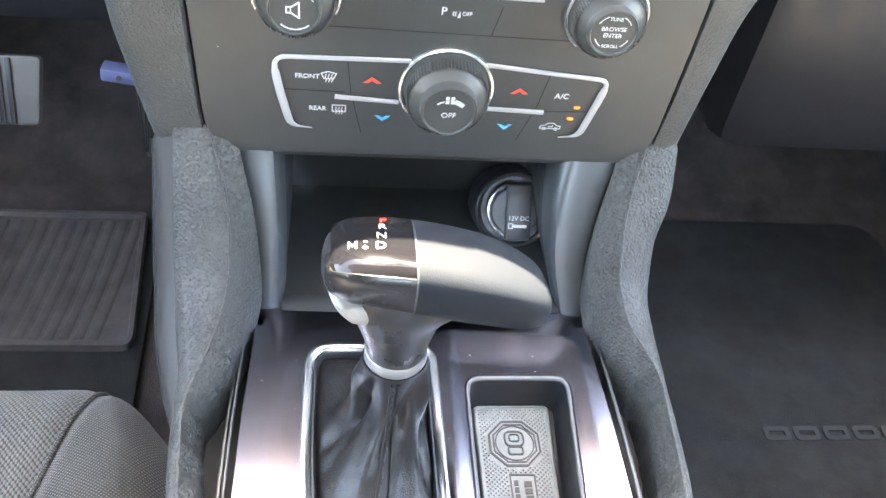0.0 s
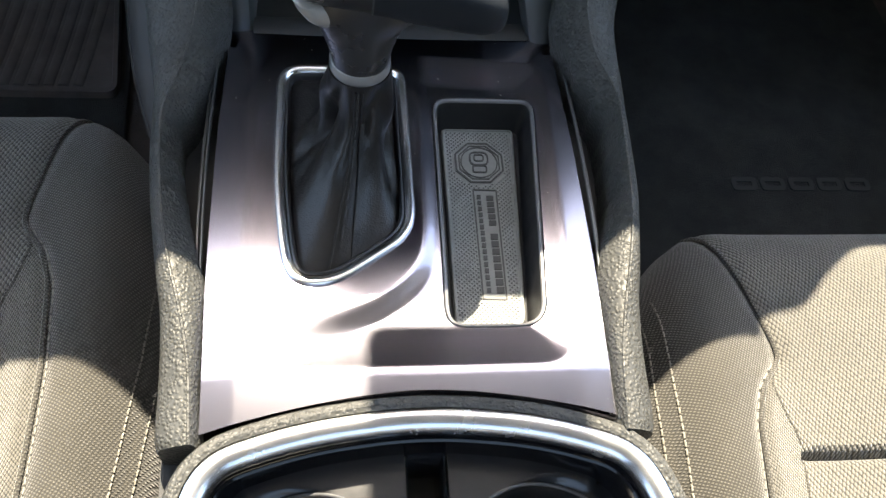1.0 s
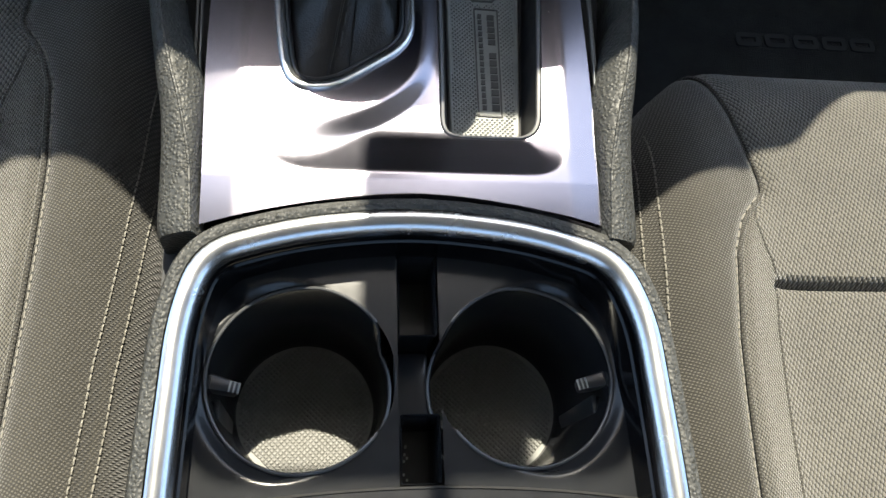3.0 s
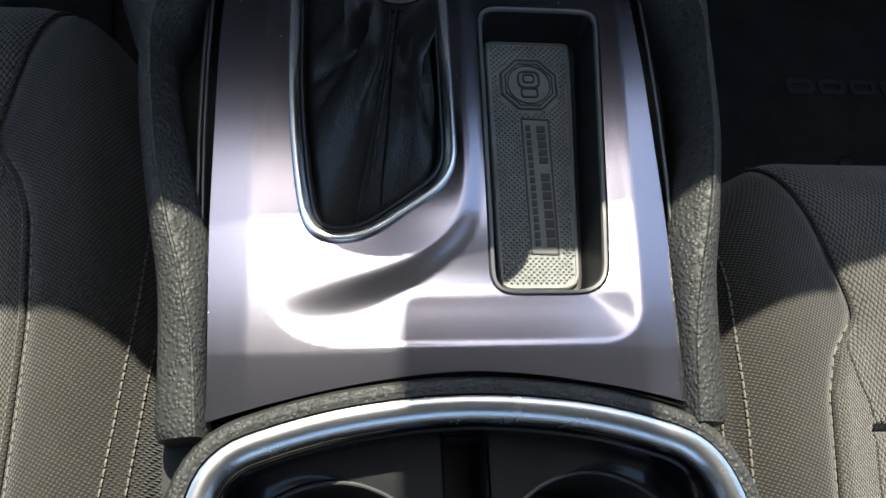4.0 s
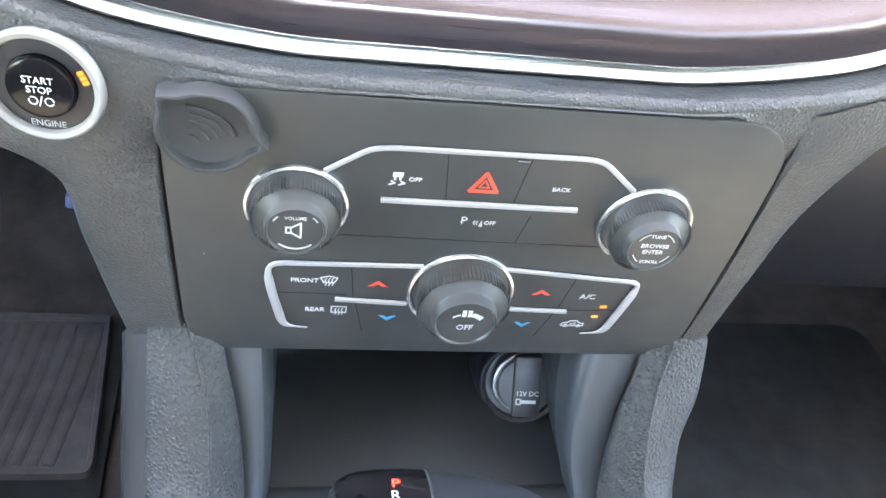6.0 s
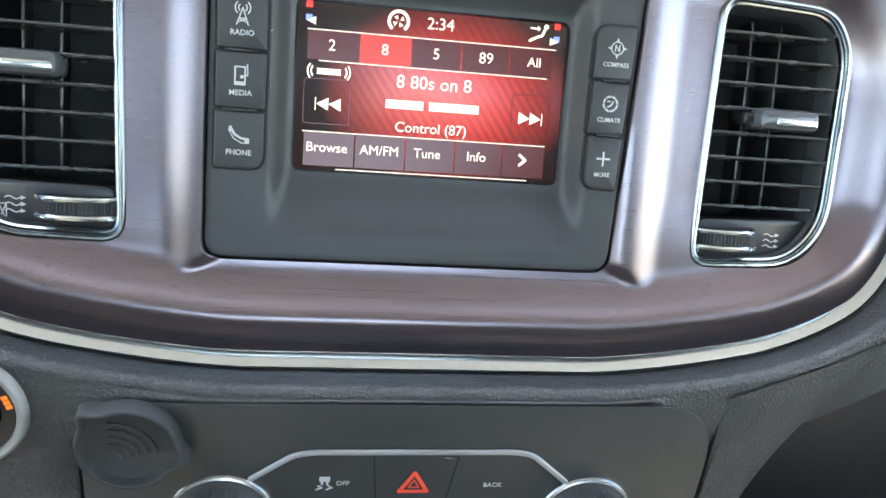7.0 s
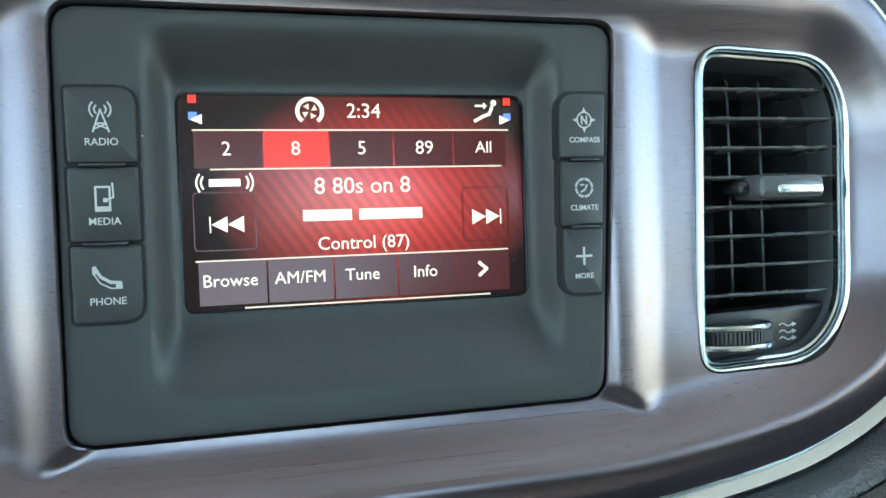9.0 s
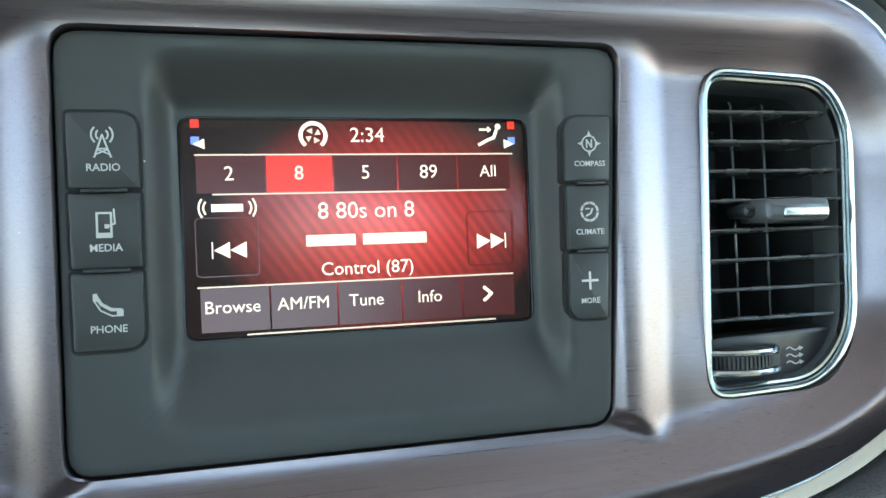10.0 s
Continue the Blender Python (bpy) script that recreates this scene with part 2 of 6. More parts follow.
BLUE_PLASTIC = material("blue_plastic", (0.10, 0.115, 0.22), 0.42)
PEDAL_METAL = material("pedal_metal", (0.10, 0.095, 0.09), 0.55, 0.3)
# unseen ceiling cloth, paled and cooled to lift the surround's reflections
HEADLINER = material("headliner", (0.54, 0.545, 0.55), 0.95)
noise_bump(HEADLINER, 900, 0.3, 0.001)
DOOR_TRIM = material("door_trim", (0.05, 0.05, 0.05), 0.6)
vary_color(DOOR_TRIM, (0.05, 0.05, 0.05), 0.2, 10)

# the lit display: dark red with fine slanting stripes, brightest in the middle
SCREEN = material("display_glass", (0.010, 0.010, 0.010), 0.24)
SCREEN.node_tree.nodes["Principled BSDF"].inputs["IOR"].default_value = 1.45


def screen_nodes(m):
    b = m.node_tree.nodes["Principled BSDF"]
    c = node(m, "TexCoord")
    sep = node(m, "SeparateXYZ")
    link(m, c.outputs["Object"], sep.inputs[0])
    g = node(m, "TexGradient")
    g.gradient_type = "SPHERICAL"
    p = node(m, "Mapping")
    p.inputs["Location"].default_value = (-0.12, 0, -0.15)
    p.inputs["Scale"].default_value = (14, 0.001, 20)
    link(m, c.outputs["Object"], p.inputs["Vector"])
    link(m, p.outputs["Vector"], g.inputs["Vector"])
    w = node(m, "TexWave", Scale=95.0)
    q = node(m, "Mapping")
    q.inputs["Rotation"].default_value = (0, radians(35), 0)
    link(m, c.outputs["Object"], q.inputs["Vector"])
    link(m, q.outputs["Vector"], w.inputs["Vector"])
    r = node(m, "ValToRGB")
    r.color_ramp.elements[0].color = (0.006, 0.002, 0.002, 1)
    r.color_ramp.elements[1].color = (0.37, 0.026, 0.026, 1)
    r.color_ramp.elements[0].position, r.color_ramp.elements[1].position = 0.22, 0.92
    link(m, g.outputs["Fac"], r.inputs["Fac"])
    mix = node(m, "Mix")
    mix.data_type, mix.blend_type = "RGBA", "MULTIPLY"
    mix.inputs[0].default_value = 0.4
    link(m, r.outputs["Color"], mix.inputs[6])
    link(m, w.outputs["Color"], mix.inputs[7])
    link(m, mix.outputs[2], b.inputs["Emission Color"])
    b.inputs["Emission Strength"].default_value = 0.22


screen_nodes(SCREEN)
SCREEN_WHITE = emissive("display_white", (1.0, 0.95, 0.9), 0.115)
SCREEN_RED = emissive("display_red", (1.0, 0.03, 0.02), 0.10, (0.004, 0.004, 0.004))
SCREEN_BLUE = emissive("display_blue", (0.1, 0.2, 1.0), 0.16)
SCREEN_LINE = emissive("display_line", (0.9, 0.8, 0.75), 0.09)
SCREEN_DARK = emissive("display_dark", (0.10, 0.010, 0.010), 0.07, (0.004, 0.004, 0.004))
SCREEN_DARK.node_tree.nodes["Principled BSDF"].inputs["IOR"].default_value = 1.45
SCREEN_DARK.node_tree.nodes["Principled BSDF"].inputs["Roughness"].default_value = 0.24
VENT_CHROME = material("vent_chrome", (0.58, 0.63, 0.65), 0.2, 1.0)
vary_rough(VENT_CHROME, 0.18, 0.24, 60)


# ---------------------------------------------------------------- mesh helpers
def finish(name, bm, mat, parent=None, label="", smooth=True, matrix=None):
    bmesh.ops.recalc_face_normals(bm, faces=bm.faces)
    me = bpy.data.meshes.new(name)
    bm.to_mesh(me)
    bm.free()
    me.materials.append(mat)
    if smooth:
        me.polygons.foreach_set("use_smooth", [True] * len(me.polygons))
        me.set_sharp_from_angle(angle=radians(38))
    ob = new(name, me)
    if parent is not None:
        ob.parent = parent
    if matrix is not None:
        ob.matrix_basis = matrix
    if label:
        tagged(ob, label)
    return ob


def part(name, bm, mat, parent, label="", matrix=None, smooth=True):
    return finish(name, bm, mat, parent, label, smooth, matrix)


def thing(name, label, category, matrix=None, group="", kind=""):
    ob = tagged(new(name), label, category, group, kind)
    ob.empty_display_size = 0.02
    if matrix is not None:
        ob.matrix_basis = matrix
    return ob


def loft(loops, close=True, cap_start=False, cap_end=False, bm=None):
    """Skin over loops of equal length; each loop is closed if close."""
    bm = bm or bmesh.new()
    rows = [[bm.verts.new(p) for p in loop] for loop in loops]
    n = len(rows[0])
    for a, b in zip(rows, rows[1:]):
        for i in range(n if close else n - 1):
            j = (i + 1) % n
            try:
                bm.faces.new((a[i], a[j], b[j], b[i]))
            except ValueError:
                pass
    if cap_start:
        bm.faces.new(rows[0][::-1])
    if cap_end:
        bm.faces.new(rows[-1])
    return bm


def box(sx, sy, sz, at=(0, 0, 0), r=0.0, bm=None, seg=2):
    bm2 = bmesh.new()
    bmesh.ops.create_cube(bm2, size=1, matrix=Matrix.Diagonal((sx, sy, sz, 1)))
    if r > 0:
        bmesh.ops.bevel(bm2, geom=list(bm2.edges), offset=r, segments=seg, affect="EDGES", profile=0.5)
    bmesh.ops.translate(bm2, verts=bm2.verts, vec=at)
    if bm is None:
        return bm2
    me = bpy.data.meshes.new("tmp")
    bm2.to_mesh(me)
    bm2.free()
    bm.from_mesh(me)
    bpy.data.meshes.remove(me)
    return bm


def rounded(points, radii, n=6):
    """A closed polygon with rounded corners, as 2D points."""
    out, k = [], len(points)
    if not isinstance(radii, (list, tuple)):
        radii = [radii] * k
    for i in range(k):
        p, a, b = Vector(points[i]), Vector(points[i - 1]), Vector(points[(i + 1) % k])
        u, v = (a - p), (b - p)
        r = min(radii[i], 0.49 * u.length, 0.49 * v.length)
        p0, p1 = p + u.normalized() * r, p + v.normalized() * r
        for j in range(n + 1):
            t = j / n
            out.append(tuple((1 - t) ** 2 * p0 + 2 * t * (1 - t) * p + t * t * p1))
    return out


def rrect(w, h, r, n=6, cx=0.0, cz=0.0):
    a, b = w / 2, h / 2
    return [(x + cx, z + cz) for x, z in rounded([(-a, -b), (a, -b), (a, b), (-a, b)], r, n)]


def inset(loop, d):
    """Offset a counter-clockwise closed 2D loop inwards by d."""
    out, k = [], len(loop)
    for i in range(k):
        p, a, b = Vector(loop[i]), Vector(loop[i - 1]), Vector(loop[(i + 1) % k])
        j = 2
        while (p - a).length < 1e-7 and j < k:
            a = Vector(loop[i - j]); j += 1
        j = 2
        while (b - p).length < 1e-7 and j < k:
            b = Vector(loop[(i + j) % k]); j += 1
        t1, t2 = (p - a).normalized(), (b - p).normalized()
        n1, n2 = Vector((-t1.y, t1.x)), Vector((-t2.y, t2.x))
        m = n1 + n2
        m = m.normalized() if m.length > 1e-6 else n1
        out.append(tuple(p + m * d / max(0.5, m.dot(n1))))
    return out


def front(loop, d):
    """2D loop (x, z) set out d towards the viewer (-y)."""
    return [(x, -d, z) for x, z in loop]


def flat(loop, z):
    return [(x, y, z) for x, y in loop]


def slab(loop, back, face, r=0.001, place=front, cap_back=True):
    """A plate with a rounded rim from a 2D outline."""
    ls = [place(loop, back), place(loop, face - r), place(inset(loop, r * 0.3), face - r * 0.3), place(inset(loop, r), face)]
    return loft(ls, cap_start=cap_back, cap_end=True)


def frame_ring(outer, width, back, face, r=0.001, place=front):
    """A closed moulding of the given width with rounded edges."""
    inner = inset(outer, width)
    ls = [place(outer, back), place(outer, face - r), place(inset(outer, r * 0.3), face - r * 0.3), place(inset(outer, r), face),
          place(inset(outer, width - r), face), place(inset(outer, width - r * 0.3), face - r * 0.3), place(inner, face - r), place(inner, back)]
    return loft(ls)


def lathe(profile, n=40, bm=None, wave=None):
    """Turn (radius, y) about the y axis; y towards the viewer is negative."""
    loops = []
    for r, y in profile:
        loops.append([(r * math.cos(2 * math.pi * i / n), y, r * math.sin(2 * math.pi * i / n)) for i in range(n)])
    return loft(loops, cap_start=True, cap_end=True, bm=bm)


def tube(path, r, n=8, closed=False, bm=None, flat_ratio=1.0, up=(0, 0, 1)):
    """A round (or flattened) bar along a polyline."""
    pts = [Vector(p) for p in path]
    k = len(pts)
    loops = []
    for i, p in enumerate(pts):
        a = pts[i - 1] if (i > 0 or closed) else p
        b = pts[(i + 1) % k] if (i < k - 1 or closed) else p
        t = (b - a).normalized()
        s = t.cross(Vector(up))
        s = s.normalized() if s.length > 1e-6 else Vector((1, 0, 0))
        q = s.cross(t).normalized()
        rr = r[i] if isinstance(r, (list, tuple)) else r
        loops.append([p + s * rr * math.cos(2 * math.pi * j / n) + q * rr * flat_ratio * math.sin(2 * math.pi * j / n) for j in range(n)])
    if closed:
        loops.append(loops[0])
        b2 = loft(loops, bm=bm)
        bmesh.ops.remove_doubles(b2, verts=b2.verts, dist=1e-6)
        return b2
    return loft(loops, cap_start=True, cap_end=True, bm=bm)


def spline(points, n=8):
    """Catmull-Rom through the points."""
    p = [Vector(q) for q in points]
    p = [2 * p[0] - p[1]] + p + [2 * p[-1] - p[-2]]
    out = []
    for i in range(1, len(p) - 2):
        for j in range(n):
            t = j / n
            a, b, c, d = p[i - 1], p[i], p[i + 1], p[i + 2]
            out.append(0.5 * ((2 * b) + (c - a) * t + (2 * a - 5 * b + 4 * c - d) * t * t + (3 * b - a - 3 * c + d) * t ** 3))
    out.append(p[-2])
    return out


def surface(fn, nu, nv):
    bm = bmesh.new()
    rows = [[bm.verts.new(fn(i / nu, j / nv)) for i in range(nu + 1)] for j in range(nv + 1)]
    for a, b in zip(rows, rows[1:]):
        for i in range(nu):
            bm.faces.new((a[i], a[i + 1], b[i + 1], b[i]))
    return bm


def sm(a, b, x):
    t = max(0.0, min(1.0, (x - a) / (b - a)))
    return t * t * (3 - 2 * t)


def smax(a, b, k=0.002):
    h = max(0.0, min(1.0, 0.5 + 0.5 * (a - b) / k))
    return b + (a - b) * h + k * h * (1 - h)


def lettering(name, body, size, mat, parent, x, z, d, align="CENTER", depth=0.00012, m=None, bold=0.0):
    """Printed words on a face: x to the right, z up, d out of the face."""
    cu = bpy.data.curves.new(name, "FONT")
    cu.body, cu.size, cu.align_x, cu.align_y, cu.extrude, cu.offset, cu.resolution_u = body, 1.0, align, "CENTER", depth / size, bold / size, 3
    tmp = bpy.data.objects.new("tmp_text", cu)
    scene.collection.objects.link(tmp)
    me = bpy.data.meshes.new_from_object(tmp.evaluated_get(bpy.context.evaluated_depsgraph_get()))
    bpy.data.objects.remove(tmp)
    bpy.data.curves.remove(cu)
    me.transform(Matrix.Scale(size, 4))
    me.name = name
    me.materials.clear()
    me.materials.append(mat)
    ob = new(name, me)
    ob.parent = parent
    ob.matrix_basis = m if m is not None else pose(x, -d, z, 90, 0, 0)
    return ob


def shape2d(polys, d, bm=None, t=0.00025):
    """Thin printed or moulded marks from 2D polygons on a face."""
    bm = bm or bmesh.new()
    for poly in polys:
        a = [bm.verts.new((x, -d + t, z)) for x, z in poly]
        b = [bm.verts.new((x, -d, z)) for x, z in poly]
        bm.faces.new(b)
        k = len(poly)
        for i in range(k):
            bm.faces.new((a[i], a[(i + 1) % k], b[(i + 1) % k], b[i]))
    return bm


def rect(x0, z0, x1, z1):
    return [(x0, z0), (x1, z0), (x1, z1), (x0, z1)]


def stroke(pts, w):
    """A polyline as quads of width w."""
    out = []
    for (x0, z0), (x1, z1) in zip(pts, pts[1:]):
        l = math.hypot(x1 - x0, z1 - z0) or 1
        nx, nz = -(z1 - z0) / l * w / 2, (x1 - x0) / l * w / 2
        ex, ez = (x1 - x0) / l * w * 0.3, (z1 - z0) / l * w * 0.3
        out.append([(x0 + nx - ex, z0 + nz - ez), (x0 - nx - ex, z0 - nz - ez), (x1 - nx + ex, z1 - nz + ez), (x1 + nx + ex, z1 + nz + ez)])
    return out


def arc(cx, cz, r, a0, a1, n=10):
    return [(cx + r * math.cos(radians(a0 + (a1 - a0) * i / n)), cz + r * math.sin(radians(a0 + (a1 - a0) * i / n))) for i in range(n + 1)]

def even(loop, n, soft=0):
    """The same closed outline as n evenly spaced points, its corners eased."""
    pts = [Vector(p) for p in loop] + [Vector(loop[0])]
    ls = [0.0]
    for a, b in zip(pts, pts[1:]):
        ls.append(ls[-1] + (b - a).length)
    out, j = [], 0
    for i in range(n):
        d = ls[-1] * i / n
        while ls[j + 1] < d:
            j += 1
        out.append(pts[j].lerp(pts[j + 1], (d - ls[j]) / max(1e-9, ls[j + 1] - ls[j])))
    for _ in range(soft):
        out = [(out[i - 1] + 2 * out[i] + out[(i + 1) % n]) / 4 for i in range(n)]
    return [tuple(p) for p in out]


# ---------------------------------------------------------------- frames of reference
STACK = Matrix.Translation((0, 0.34476, 0.365)) @ Matrix.Rotation(radians(-14.57), 4, "X")   # face of the display and vents
FASCIA = Matrix.Translation((0, 0.29558, 0.16)) @ Matrix.Rotation(radians(3.55), 4, "X")      # face of the control panel

# ---------------------------------------------------------------- centre stack: brushed surround with chrome edge
EDGE = [(0.080, -0.1085), (0.110, -0.1055), (0.140, -0.1010), (0.162, -0.0962), (0.1865, -0.0867), (0.2065, -0.0743), (0.2190, -0.0546), (0.2242, -0.0340), (0.2262, -0.0120)]   # lower edge of the surround
TRIM = rounded([(-x, z) for x, z in reversed(EDGE)] + EDGE + [(0.2265, 0.050), (0.190, 0.095), (-0.190, 0.095), (-0.2265, 0.050)],
               [0.012] * 18 + [0.05, 0.06, 0.06, 0.05], 5)
BEZEL = rounded([(-0.0905, -0.0645), (0.0818, -0.0645), (0.0886, 0.0655), (-0.0905, 0.0655)], 0.0085, 6)
VENT = even(rounded([(0.1215, -0.0600), (0.1720, -0.0585), (0.1885, -0.0400), (0.1900, 0.040), (0.1790, 0.0575), (0.1245, 0.0600)],
                    [0.009, 0.022, 0.026, 0.026, 0.022, 0.011], 7), 150, 3)
VENT_IN = 0.0027                               # how far the vents sit inwards of their outline
VENT_OUTLINE = VENT
VENT = [(x - VENT_IN, z) for x, z in VENT]
VENT_L = [(-x, z) for x, z in reversed(VENT)]


def inside(p, poly):
    x, z, c = p[0], p[1], False
    for i in range(len(poly)):
        (x0, z0), (x1, z1) = poly[i - 1], poly[i]
        if (z0 > z) != (z1 > z) and x < (x1 - x0) * (z - z0) / (z1 - z0) + x0:
            c = not c
    return c


def edge_distance(p, poly):
    px, pz = p
    best = 9.0
    for i in range(len(poly)):
        (x0, z0), (x1, z1) = poly[i - 1], poly[i]
        dx, dz = x1 - x0, z1 - z0
        l = dx * dx + dz * dz
        t = 0.0 if l < 1e-14 else max(0.0, min(1.0, ((px - x0) * dx + (pz - z0) * dz) / l))
        best = min(best, math.hypot(px - x0 - t * dx, pz - z0 - t * dz))
    return best


def surround_height(x, v):
    """How far the brushed surround stands out of the stack's face."""
    e = edge_distance((x, v), TRIM)
    a = abs(x)
    fall = max(0.0, min(1.0, (a - 0.0890) / 0.0215))
    rim = 0.004 + 0.007 * sm(0.0, 0.014, e) * (1 - sm(0.016, 0.040, e)) - (0.0018 + 0.0008 * sm(0.10, 0.12, a)) * sm(0.022, 0.042, e)
    # below the display a hollow ledge climbs to a crest and rolls over to the lower edge
    q = (0.0430 - e) / 0.019
    ledge = 0.0032 + 0.0105 * (0.25 * q + 0.75 * q * q if 0 < q < 1 else 0.0 if q <= 0 else 1.75 * q - 0.75)
    nose = 0.0055 + 0.0088 * (1 - max(0.0, 1 - e / 0.030) ** 2)
    low = 1 - sm(-0.055, -0.025, v)
    rim += (-smax(-ledge, -nose, 0.0025) - rim) * low
    # posts beside the display run down into the ledge, slanting away from the display's corners
    inner = 1.0 if v > 0 else sm(-0.014, 0.004, a - 0.083 - 1.5 * max(0.0, -0.061 - v))
    post = (1 - fall * fall) * inner * (1 - sm(0.064, 0.086, v))
    return smax(rim, -0.004 + 0.0100 * post, 0.0030)


centre_stack = thing("dashboard_surround", "brushed gunmetal surround with chrome edge round display and vents", "dashboard trim", STACK)
bm = bmesh.new()
NX, NV = 228, 111
grid = {}
holes = [BEZEL, VENT, VENT_L]
rim_in = inset(TRIM, 0.0080)


def nearest_on(p, poly):
    """The point of an outline nearest to p."""
    px, pz = p
    best = (9.0, p)
    for i in range(len(poly)):
        (x0, z0), (x1, z1) = poly[i - 1], poly[i]
        dx, dz = x1 - x0, z1 - z0
        l = dx * dx + dz * dz
        t = 0.0 if l < 1e-14 else max(0.0, min(1.0, ((px - x0) * dx + (pz - z0) * dz) / l))
        q = (x0 + t * dx, z0 + t * dz)
        best = min(best, (math.hypot(px - q[0], pz - q[1]), q))
    return best


snapped = set()
for i in range(NX + 1):
    for j in range(NV + 1):
        x, v = -0.228 + 0.456 * i / NX, -0.116 + 0.222 * j / NV
        if not inside((x, v), rim_in):
            d, (x, v) = nearest_on((x, v), rim_in)
            if d > 0.0030:
                continue
            snapped.add((i, j))
            grid[i, j] = bm.verts.new((x, -surround_height(x, v), v))
            continue
        hole = next((h for h in holes if inside((x, v), h)), None)
        if hole:                                   # shallow points move on to the opening's edge, deep ones go
            d, (x, v) = nearest_on((x, v), hole)
            if d > 0.0030:
                continue
            snapped.add((i, j))
        grid[i, j] = bm.verts.new((x, -surround_height(x, v), v))
for (i, j), vert in grid.items():
    cell = [(i, j), (i + 1, j), (i + 1, j + 1), (i, j + 1)]
    if all(c in grid for c in cell) and not all(c in snapped for c in cell):
        bm.faces.new([grid[c] for c in cell])
part("face", bm, STACK_METAL, centre_stack)
part("opening_lip", loft([[(x, -surround_height(x, v) - 0.0001, v) for x, v in BEZEL], [(x, -surround_height(x, v) + 0.0008, v) for x, v in inset(BEZEL, 0.0006)], front(inset(BEZEL, 0.0007), -0.006)]), STACK_METAL, centre_stack)
for hole in (VENT, VENT_L):
    part("opening_lip", loft([[(x, -surround_height(x, v), v) for x, v in hole], front(inset(hole, 0.0002), -0.010)]), STACK_METAL, centre_stack)
# chrome edge: a thin bright inner bead and a wide outer band with a groove between
part("chrome_band", loft([front(inset(TRIM, 0.0), -0.004), front(inset(TRIM, 0.0001), 0.0076), front(inset(TRIM, 0.0005), 0.0088), front(inset(TRIM, 0.0012), 0.0090),
                          front(inset(TRIM, 0.0038), 0.0074), front(inset(TRIM, 0.0068), 0.0052)]), VENT_CHROME, centre_stack, "satin chrome band")
part("chrome_bead", loft([front(inset(TRIM, 0.0068), 0.0055), front(inset(TRIM, 0.0070), 0.0078), front(inset(TRIM, 0.0077), 0.0088), front(inset(TRIM, 0.0086), 0.0088),
                          front(inset(TRIM, 0.0093), 0.0078), front(inset(TRIM, 0.0095), 0.002)]), CHROME, centre_stack, "thin bright chrome bead")

# ---------------------------------------------------------------- display unit
display = thing("infotainment_display", "black touchscreen unit showing a red radio page, keys either side", "display", STACK @ Matrix.Translation((0, -0.0016, 0)))
SCR = rounded([(-0.0568, -0.0280), (0.0590, -0.0280), (0.0590, 0.0420), (-0.0568, 0.0420)], 0.004, 5)


def bezel_loop(k):
    """Loops from the bezel's outer edge in to the screen's edge, all of one count."""
    n = 168
    def sample(loop):
        pts = [Vector(p) for p in loop] + [Vector(loop[0])]
        ls = [0.0]
        for a, b in zip(pts, pts[1:]):
            ls.append(ls[-1] + (b - a).length)
        out = []
        for i in range(n):
            s = ls[-1] * i / n
            j = max(q for q in range(len(ls) - 1) if ls[q] <= s)
            f = (s - ls[j]) / max(1e-9, ls[j + 1] - ls[j])
            out.append(tuple(pts[j].lerp(pts[j + 1], f)))
        return out
    a, b = sample(inset(BEZEL, 0.0011)), sample(SCR)
    return [(p[0] + (q[0] - p[0]) * k, p[1] + (q[1] - p[1]) * k) for p, q in zip(a, b)]


def bezel_depth(x, v):
    """The face dishes gently down to the screen: steep at the sides, long slopes above and below."""
    cl = lambda q: max(0.0, min(1.0, q))
    side = cl((abs(x - 0.0011) - 0.0580) / 0.0095)
    vert = cl((v - 0.0420) / 0.0205) if v > 0 else cl((-0.0280 - v) / 0.0280)
    return 0.0024 - 0.0122 * (1 - sm(0.0, 1.0, min(1.0, (side ** 3 + vert ** 3) ** (1 / 3))))


rows = [front(bezel_loop(0), -0.006), front(bezel_loop(0), 0.0012), front(bezel_loop(0.012), 0.0022)]
for k in (0.03, 0.08, 0.13, 0.18, 0.23, 0.28, 0.33, 0.38, 0.43, 0.48, 0.53, 0.58, 0.63, 0.68, 0.73, 0.78, 0.83, 0.88, 0.92, 0.96, 1.0):
    rows.append([(x, -bezel_depth(x, v), v) for x, v in bezel_loop(k)])
rows.append(front(bezel_loop(1.0), -0.0125))
part("bezel", loft(rows), BEZEL_PLASTIC, display)
part("bezel_gap", frame_ring(inset(BEZEL, 0.0004), 0.0018, -0.006, -0.0010, 0.0003), SEAM, display)
scr = part("screen", slab(inset(SCR, -0.0006), -0.0135, -0.0108, 0.0003), SCREEN, display, "lit glass screen, red with white words")
part("screen_edge", frame_ring(inset(SCR, -0.0004), 0.0012, -0.012, -0.0098, 0.0003), GLOSS_BLACK, display)
SD = -0.0108 + 0.00015                       # face of the screen


def on_screen(name, polys, mat, lift=0.0):
    return part(name, shape2d([[(x, v) for x, v in p] for p in polys], SD + 0.0001 + lift, t=0.0001), mat, scr, smooth=False)


def round_box(x0, z0, x1, z1, r):
    loop = rounded([(x0, z0), (x1, z0), (x1, z1), (x0, z1)], r, 3)
    return loop + loop[:1]


def scr_z(z):
    return (0.3485 + 0.26 * (z - 0.3355) - 0.34476) * 0.2516 + (z - 0.365) * 0.9678


# preset row, header, bottom row
rows_z = (scr_z(0.3913), scr_z(0.3793), scr_z(0.3513), scr_z(0.3365))
